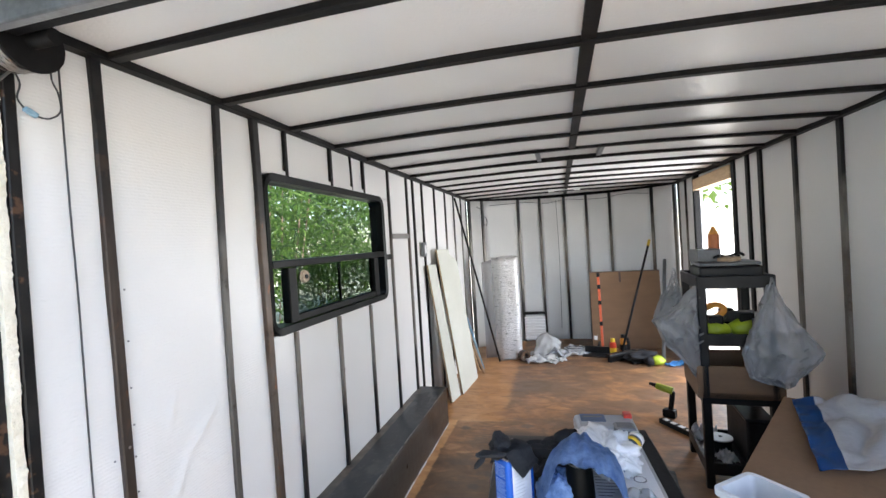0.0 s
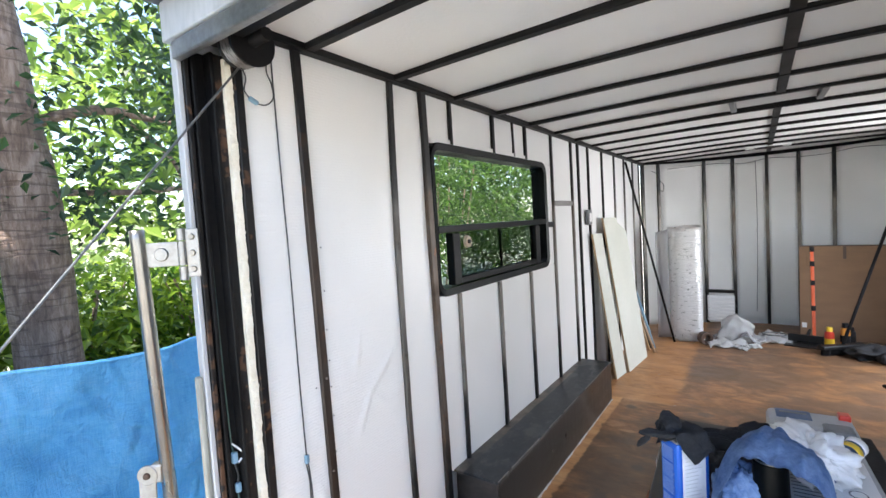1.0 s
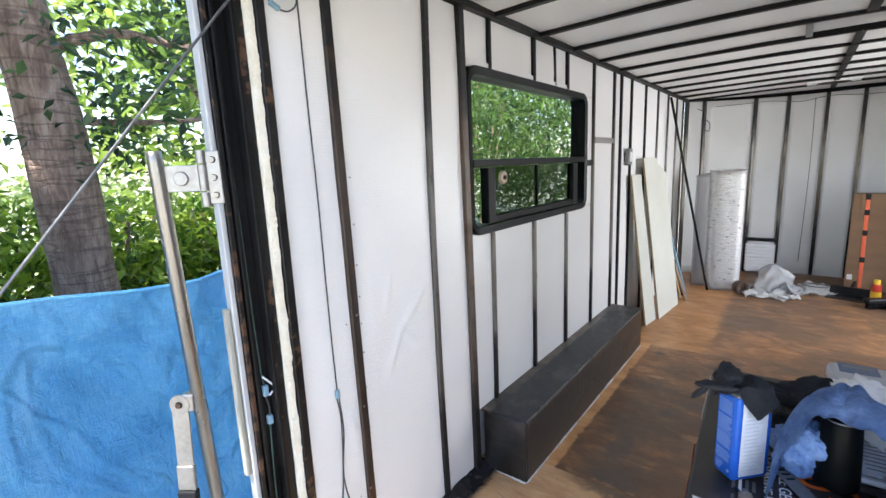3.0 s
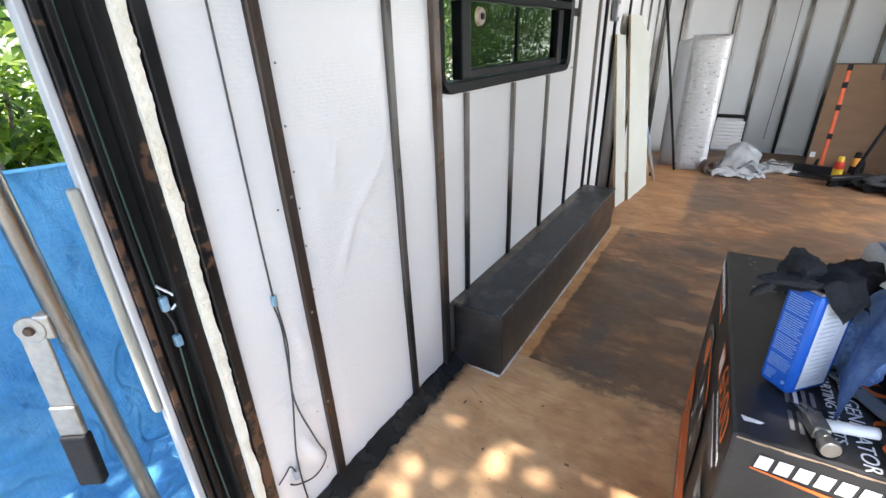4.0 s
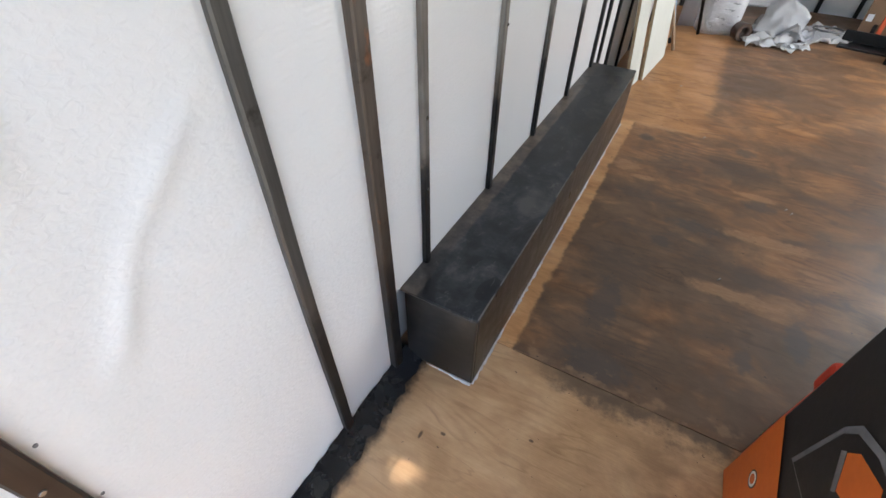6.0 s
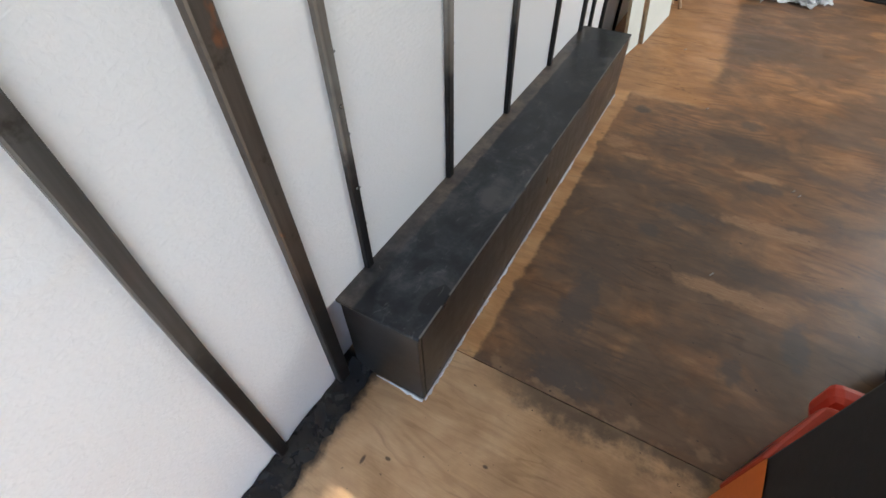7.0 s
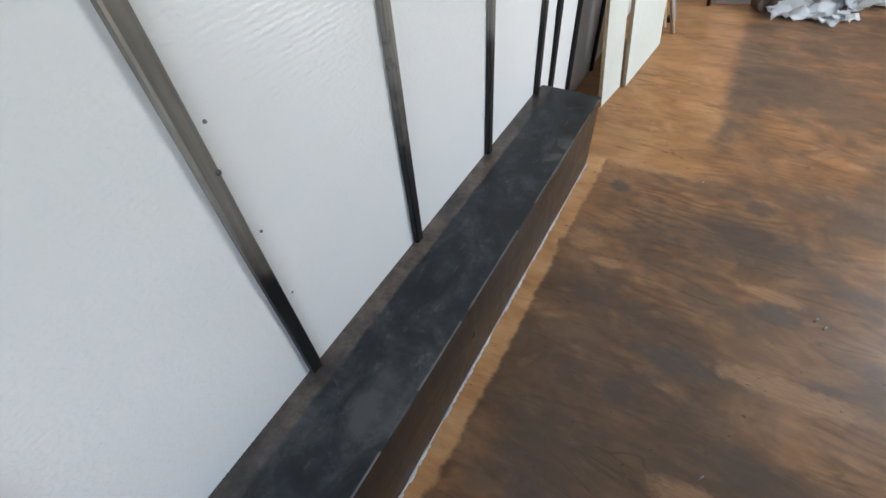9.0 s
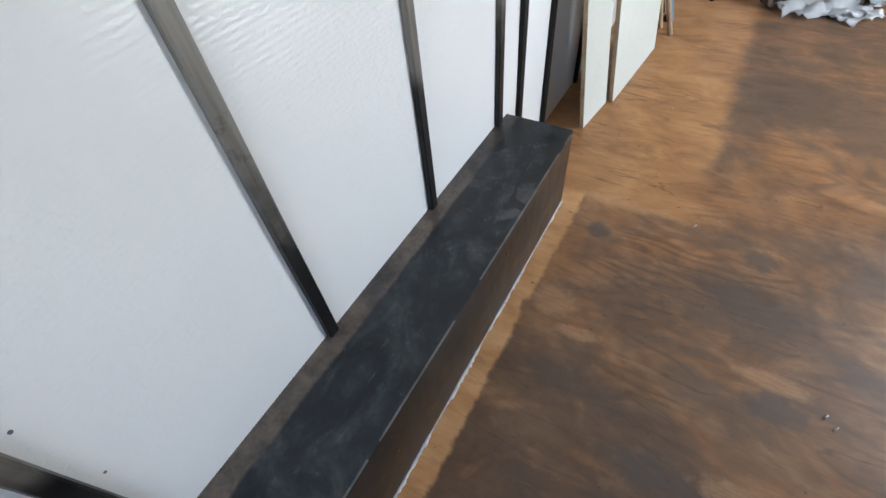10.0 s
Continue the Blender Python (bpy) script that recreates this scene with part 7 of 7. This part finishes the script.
def tub(w0, w1, h, r):
    pts0, pts1 = rounded(-w0, w0, -w0, w0, r), rounded(-w1, w1, -w1, w1, r)
    return pts0, pts1


b0, b1 = tub(0.050, 0.062, 0, 0.016)
i0, i1 = tub(0.046, 0.058, 0, 0.014)
rows = [[bm.verts.new((*p, z)) for p in ring] for ring, z in ((b0, 0.0), (b1, 0.785), (tub(0.1, 0.070, 0, 0.018)[1], 0.785), (tub(0.1, 0.070, 0, 0.018)[1], 0.80), (i1, 0.80), (i0, 0.01))]
for a, b in zip(rows, rows[1:]):
    for k in range(len(a)):
        bm.faces.new((a[k], a[(k + 1) % len(a)], b[(k + 1) % len(a)], b[k]))
bm.faces.new(rows[0][::-1])
bm.faces.new(rows[-1])
bmesh.ops.recalc_face_normals(bm, faces=bm.faces[:])
part("tub", bm, PLASTIC, bin_)

# nails, chips and shavings on the floor
rnd = random.Random(77)
for k, (x, y) in enumerate(((-0.135, 2.92), (-0.115, 2.90), (-0.70, 4.02), (-0.50, 3.4), (-0.34, 2.35))):
    t = tube("stray_screw", [(x, y, 0.003), (x + 0.008, y + 0.014, 0.003)], 0.0022, GALV)
    tagged(t, "small bright screw lying on the plywood", "screw", "stray screws")
knob = tagged(link_bm("rubber_plug", lump(95, (0.02, 0.02, 0.022), 0.15, 2, -0.02, 3), RUBBER), "small dark rubber plug on the floor", "plug")
knob.matrix_world = pose(-0.888, 4.80, 0.02)


# ---- outdoors ----
GZ = -0.55
GRASS = plain("pale_gravel_ground", (0.32, 0.30, 0.25), (0.54, 0.52, 0.45), 0.9, 0, 0.7, 12, 0.6, dist=0.02)
bm = bmesh.new()
sheet(bm, 60, 60, lambda u, v: ((u - 0.5) * 240, (v - 0.5) * 240, GZ + 0.06 * noise.noise(Vector((u * 60, v * 60, 0)))))
ground = tagged(link_bm("ground", bm, GRASS), "pale dusty ground round the trailer", "ground", kind="structure")

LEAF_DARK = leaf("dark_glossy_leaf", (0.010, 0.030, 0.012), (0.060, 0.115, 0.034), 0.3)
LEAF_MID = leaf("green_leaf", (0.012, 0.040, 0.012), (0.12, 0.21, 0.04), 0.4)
# lighter copy of the green leaf: sunlight is put into its colour
LEAF_LIGHT = leaf("leaf_lightened_as_sunlit", (0.05, 0.11, 0.02), (0.22, 0.31, 0.055), 0.42)
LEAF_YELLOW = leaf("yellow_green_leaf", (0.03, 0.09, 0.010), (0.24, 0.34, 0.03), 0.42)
# far leaves: the bright, sunlit distance is put in as a paler colour
LEAF_PALE = leaf("leaf_paled_for_distance", (0.09, 0.15, 0.05), (0.30, 0.38, 0.16), 0.42)


def leaf_mesh(name, centres, size, ratio, mat, seed, droop=0.3):
    """Many small folded leaves, one at each centre."""
    r = np.random.RandomState(seed)
    n = len(centres)
    c = np.asarray(centres, float)
    L = size * r.uniform(0.6, 1.25, n)
    yaw, tilt, rollv = r.uniform(0, 2 * np.pi, n), r.normal(-droop, 0.5, n), r.normal(0, 0.6, n)
    d = np.stack([np.cos(yaw) * np.cos(tilt), np.sin(yaw) * np.cos(tilt), np.sin(tilt)], 1)
    side = np.stack([-np.sin(yaw), np.cos(yaw), np.zeros(n)], 1)
    up = np.cross(d, side)
    side = side * np.cos(rollv)[:, None] + up * np.sin(rollv)[:, None]
    up = np.cross(d, side)
    W = L * ratio
    v = np.stack([c, c + d * (L * 0.45)[:, None] + side * (W / 2)[:, None] + up * (W * 0.18)[:, None], c + d * L[:, None] - up * (L * 0.12)[:, None],
                  c + d * (L * 0.45)[:, None] - side * (W / 2)[:, None] + up * (W * 0.18)[:, None]], 1).reshape(-1, 3)
    i = np.arange(n) * 4
    f = np.concatenate([np.stack([i, i + 1, i + 2], 1), np.stack([i, i + 2, i + 3], 1)])
    me = bpy.data.meshes.new(name)
    me.from_pydata(v.tolist(), [], f.tolist())
    me.materials.append(mat)
    return new(name, me)


def clumps(seed, n, lo, hi, per, spread, keep=None):
    """Centres of leaves in clumps scattered through a box."""
    r = np.random.RandomState(seed)
    a = r.uniform(lo, hi, (n, 3))
    if keep is not None:
        a = a[[bool(keep(*p)) for p in a]]
    return (a[:, None, :] + r.normal(0, spread, (len(a), per, 3)) * (1, 1, 0.7)).reshape(-1, 3)


# blue tarpaulin
def tarp_material():
    m, t, b = nodes_of("blue_woven_tarpaulin")
    v = coords(t)
    big = noise_of(t, coords(t, (1, 1, 0.7), (0.5, 0, 0)), 3.0, 5, 0.6, 0.8)
    weave = noise_of(t, coords(t, (20, 20, 300)), 1.0, 3)
    weave2 = noise_of(t, coords(t, (20, 260, 14), (0.2, 0, 0)), 1.0, 3)
    f = calc(t, "ADD", calc(t, "MULTIPLY", big, 0.40), calc(t, "MULTIPLY", calc(t, "ADD", weave, weave2), 0.30))
    t.links.new(ramp(t, f, [(0.36, (0.105, 0.42, 0.76)), (0.52, (0.20, 0.57, 0.86)), (0.66, (0.36, 0.68, 0.92))]), b.inputs["Base Color"])
    b.inputs["Roughness"].default_value = 0.36
    tuck = calc(t, "ADD", lines_of(t, coords(t, (1, 1, 0.5), (0.6, 0, 0)), 2.0, 0.020, 2.5, 0.5), calc(t, "MULTIPLY", lines_of(t, coords(t, (1, 0.5, 1), (0.25, 0, 0)), 2.2, 0.018, 1.5, 0.3), 0.8))
    crinkle = noise_of(t, coords(t), 11, 4, 0.6, 1.2)
    bump(t, b, calc(t, "ADD", calc(t, "ADD", crinkle, calc(t, "MULTIPLY", tuck, 0.55)), calc(t, "MULTIPLY", calc(t, "ADD", weave, weave2), 0.16)), 0.75, 0.030)
    return m


def tarp_at(u, v):
    """The sheet lies on the ground towards the trailer, then rises to its hem."""
    y = -3.0 + 6.2 * u
    up = max(0.0, (v - 0.3) / 0.7)
    out = max(0.0, 1 - v / 0.3)
    z = GZ + 0.02 + (0.855 - 0.035 * y - GZ - 0.02) * up
    n = noise.noise(Vector((y * 1.6 + z * 1.2, z * 1.1 + out, 0))) * 0.10 + noise.noise(Vector((y * 4.0 + z * 3.0, z * 2.0 + out * 3, 4))) * 0.045
    ridge = abs(noise.noise(Vector((y * 2.2 - z * 1.9, z * 1.3 + y * 0.4 + out * 2, 8)))) * 0.09 + abs(noise.noise(Vector((y * 7 + z * 5, z * 3.0 + out * 5, 12)))) * 0.032 + abs(noise.noise(Vector((y * 15 - z * 9, z * 8.0 + out * 9, 21)))) * 0.012
    lift = (0.03 + 0.5 * ridge + 0.3 * abs(n)) * min(1, out * 4)
    return (-2.46 - 0.16 * up + (n - ridge) * min(1, 0.25 + up * 3) + 1.05 * out, y, z + lift + 0.012 * math.sin(y * 5) * up)


bm = bmesh.new()
sheet(bm, 220, 84, tarp_at, 0.003)
TARP = tarp_material()
tarp = thing("tarpaulin", "crumpled bright blue woven tarpaulin hanging beside the trailer", "tarpaulin")
part("tarp_sheet", bm, TARP, tarp)
tube("tarp_hem", [Vector(tarp_at(k / 90, 1.0)) for k in range(91)], 0.009, TARP, tarp, "rolled blue hem", 2)


# big tree behind the tarpaulin
def bark():
    m, t, b = nodes_of("cracked_grey_bark")
    fine = noise_of(t, coords(t, (30, 30, 7)), 1.0, 6, 0.7, 0.6)
    rib = noise_of(t, coords(t, (11, 11, 1.6)), 1.0, 4, 0.6, 0.8)
    cross = lines_of(t, coords(t, (0.6, 0.6, 5)), 2.2, 0.025, 3.0, 0.4)
    patch = noise_of(t, coords(t), 5, 5, 0.65)
    f = calc(t, "ADD", calc(t, "MULTIPLY", fine, 0.45), calc(t, "ADD", calc(t, "MULTIPLY", rib, 0.35), calc(t, "MULTIPLY", patch, 0.2)))
    col = ramp(t, f, [(0.36, (0.085, 0.055, 0.040)), (0.47, (0.20, 0.135, 0.098)), (0.56, (0.33, 0.24, 0.185)), (0.68, (0.47, 0.38, 0.31))])
    col = mix(t, calc(t, "MULTIPLY", cross, 0.55), col, (0.09, 0.06, 0.045))
    t.links.new(col, b.inputs["Base Color"])
    b.inputs["Roughness"].default_value = 0.9
    bump(t, b, calc(t, "SUBTRACT", calc(t, "ADD", fine, calc(t, "MULTIPLY", rib, 1.2)), calc(t, "MULTIPLY", cross, 0.4)), 0.8, 0.015)
    return m


BARK = bark()


def limb(name, pts, r0, r1, parent, seed, seg=18):
    bm = bmesh.new()
    p = smooth_line(pts, 10)
    prev = None
    for i, c in enumerate(p):
        f = i / (len(p) - 1)
        r = r0 + (r1 - r0) * f
        d = (p[min(i + 1, len(p) - 1)] - p[max(i - 1, 0)]).normalized()
        a = d.cross(Vector((0.3, 0.9, 0.1))).normalized()
        b = d.cross(a)
        ring = []
        for k in range(seg):
            t = 2 * math.pi * k / seg
            rr = r * (1 + 0.10 * noise.noise(Vector((math.cos(t) * 1.5, math.sin(t) * 1.5, i * 0.25 + seed))) + 0.03 * noise.noise(Vector((math.cos(t) * 6, math.sin(t) * 6, i * 0.9 + seed))))
            ring.append(bm.verts.new(c + rr * (math.cos(t) * a + math.sin(t) * b)))
        if prev:
            for k in range(seg):
                bm.faces.new((prev[k], prev[(k + 1) % seg], ring[(k + 1) % seg], ring[k])).smooth = True
        prev = ring
    bmesh.ops.recalc_face_normals(bm, faces=bm.faces[:])
    return part(name, bm, BARK, parent)


tree = thing("broadleaf_tree", "tall tree with cracked grey bark and dark glossy leaves", "tree", pose(-4.46, 0.99, GZ))
limb("trunk", [(0, 0, -0.1), (0.04, 0.01, 1.0), (0.10, -0.03, 2.2), (0.13, -0.14, 3.4), (0.2, -0.3, 5.5), (0.3, -0.5, 7.5)], 0.235, 0.13, tree, 1)
limb("branch", [(0.0, -0.16, 2.75), (0.35, 0.35, 2.95), (0.75, 0.85, 2.85), (1.1, 1.25, 3.0)], 0.05, 0.012, tree, 2, 10)
limb("branch", [(0.0, -0.05, 2.35), (0.5, 0.5, 2.32), (0.9, 1.1, 2.36), (1.2, 1.6, 2.2)], 0.03, 0.008, tree, 3, 8)
limb("branch", [(0.45, 0.5, 2.9), (0.6, 0.75, 2.6), (0.75, 0.85, 2.2), (0.9, 1.05, 1.9)], 0.022, 0.006, tree, 4, 8)
limb("branch", [(0.0, -0.3, 3.7), (0.5, 0.2, 4.0), (1.1, 0.9, 4.0), (1.7, 1.7, 3.9)], 0.06, 0.015, tree, 5, 10)
limb("branch", [(0.0, -0.35, 4.3), (0.9, -0.9, 5.6), (2.4, -2.0, 6.9), (4.2, -3.0, 7.2)], 0.07, 0.02, tree, 6, 10)
r = np.random.RandomState(3)
near_leaves = np.concatenate([
    clumps(31, 165, (0.2, 0.0, 2.10), (1.9, 2.7, 3.5), 18, 0.13),
    clumps(32, 60, (-0.4, -1.6, 2.0), (0.5, -0.1, 3.6), 9, 0.12),
    clumps(33, 5, (0.3, 0.0, 1.9), (0.9, 0.35, 2.6), 7, 0.09),
    clumps(34, 130, (-1.0, -2.0, 3.4), (2.2, 3.0, 5.6), 9, 0.16)])
crown = leaf_mesh("crown", near_leaves, 0.092, 0.50, LEAF_DARK, 5)
crown.parent = tree
over = leaf_mesh("crown", clumps(35, 560, (0.8, -5.8, 6.4), (6.4, -0.6, 7.8), 9, 0.2), 0.21, 0.5, LEAF_DARK, 6)
over.parent = tree
tagged(crown, "dark glossy leaves"), tagged(over, "overhanging leaves")


def shrub(label, at, lo, hi, n, per, size, ratio, mat, seed, spread=0.12, keep=None):
    ob = thing("shrub", label, "shrub", pose(*at))
    r = random.Random(seed)
    for k in range(6):
        x, y = r.uniform(lo[0], hi[0]) * 0.6, r.uniform(lo[1], hi[1]) * 0.6
        tube("stem", smooth_line([(x * 0.3, y * 0.3, 0), (x * 0.6, y * 0.7, hi[2] * 0.45), (x, y, hi[2] * 0.85)], 5), 0.012, BARK, ob, res=1)
    f = leaf_mesh("foliage", clumps(seed, n, lo, hi, per, spread, keep), size, ratio, mat, seed)
    f.parent = ob
    return ob


def dome(cx, cy, rx, ry, h):
    return lambda x, y, z: ((x - cx) / rx) ** 2 + ((y - cy) / ry) ** 2 + (z / h) ** 2 < 1.05


SHRUB_Y = "bright yellow-green sunlit bush behind the tarpaulin"
shrub(SHRUB_Y, (-5.6, 1.3, GZ), (-1.0, -1.6, 0.1), (1.0, 1.6, 1.75), 900, 14, 0.13, 0.45, LEAF_YELLOW, 41, 0.12, dome(0, 0, 1.1, 1.7, 1.8))
shrub(SHRUB_Y, (-5.2, 3.0, GZ), (-1.0, -1.4, 0.1), (1.0, 1.4, 1.8), 900, 14, 0.13, 0.45, LEAF_YELLOW, 42, 0.12, dome(0, 0, 1.1, 1.5, 1.95))
shrub("green bush beside the big tree", (-5.4, -0.6, GZ), (-1.0, -1.4, 0.1), (1.0, 1.4, 2.2), 420, 12, 0.11, 0.4, LEAF_MID, 43, 0.13, dome(0, 0, 1.1, 1.5, 2.2))
shrub("thicket farther off, sunlit paleness put in its leaf colour", (-13.0, 3.0, GZ), (-3, -5, 0.2), (3, 5, 1.9), 420, 12, 0.22, 0.5, LEAF_PALE, 44, 0.28)
shrub("thicket farther off, sunlit paleness put in its leaf colour", (-11.0, -6.0, GZ), (-3, -4, 0.2), (3, 4, 2.4), 380, 12, 0.22, 0.5, LEAF_PALE, 45, 0.28)
# leafy thicket outside the window
shrub("dense narrow-leaved green thicket outside the window", (-4.6, 6.2, GZ), (-1.2, -2.9, 1.15), (1.2, 2.9, 4.2), 760, 12, 0.19, 0.20, LEAF_MID, 46, 0.2)
shrub("dense narrow-leaved green thicket outside the window", (-5.6, 11.0, GZ), (-1.6, -2.8, 1.0), (1.6, 3.0, 4.6), 800, 12, 0.24, 0.2, LEAF_MID, 47, 0.24)
shrub("green tree crowns behind the thicket, sunlight put in leaf colour", (-10.0, 9.0, GZ), (-2.5, -6.0, 1.3), (2.5, 6.0, 7.0), 800, 12, 0.34, 0.5, LEAF_LIGHT, 48, 0.4)
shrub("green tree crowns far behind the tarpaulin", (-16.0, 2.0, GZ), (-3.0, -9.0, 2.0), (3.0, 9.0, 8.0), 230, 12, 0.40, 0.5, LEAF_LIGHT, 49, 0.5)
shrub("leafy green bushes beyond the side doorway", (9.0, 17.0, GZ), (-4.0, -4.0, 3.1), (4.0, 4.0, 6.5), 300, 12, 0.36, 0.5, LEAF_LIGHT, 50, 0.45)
shrub("sparse low undergrowth outside the window", (-5.0, 8.0, GZ), (-1.5, -4.5, 0.1), (1.5, 4.5, 1.2), 90, 12, 0.16, 0.25, LEAF_MID, 51, 0.16)
# out of view: added to keep left-rear sky light off the right wall
shrub("unseen dark hedge added behind the trailer's corner to block sky light", (-4.6, -4.4, GZ), (-1.6, -3.6, 0.1), (1.6, 3.4, 9.5), 2300, 12, 0.24, 0.5, LEAF_DARK, 52, 0.24)
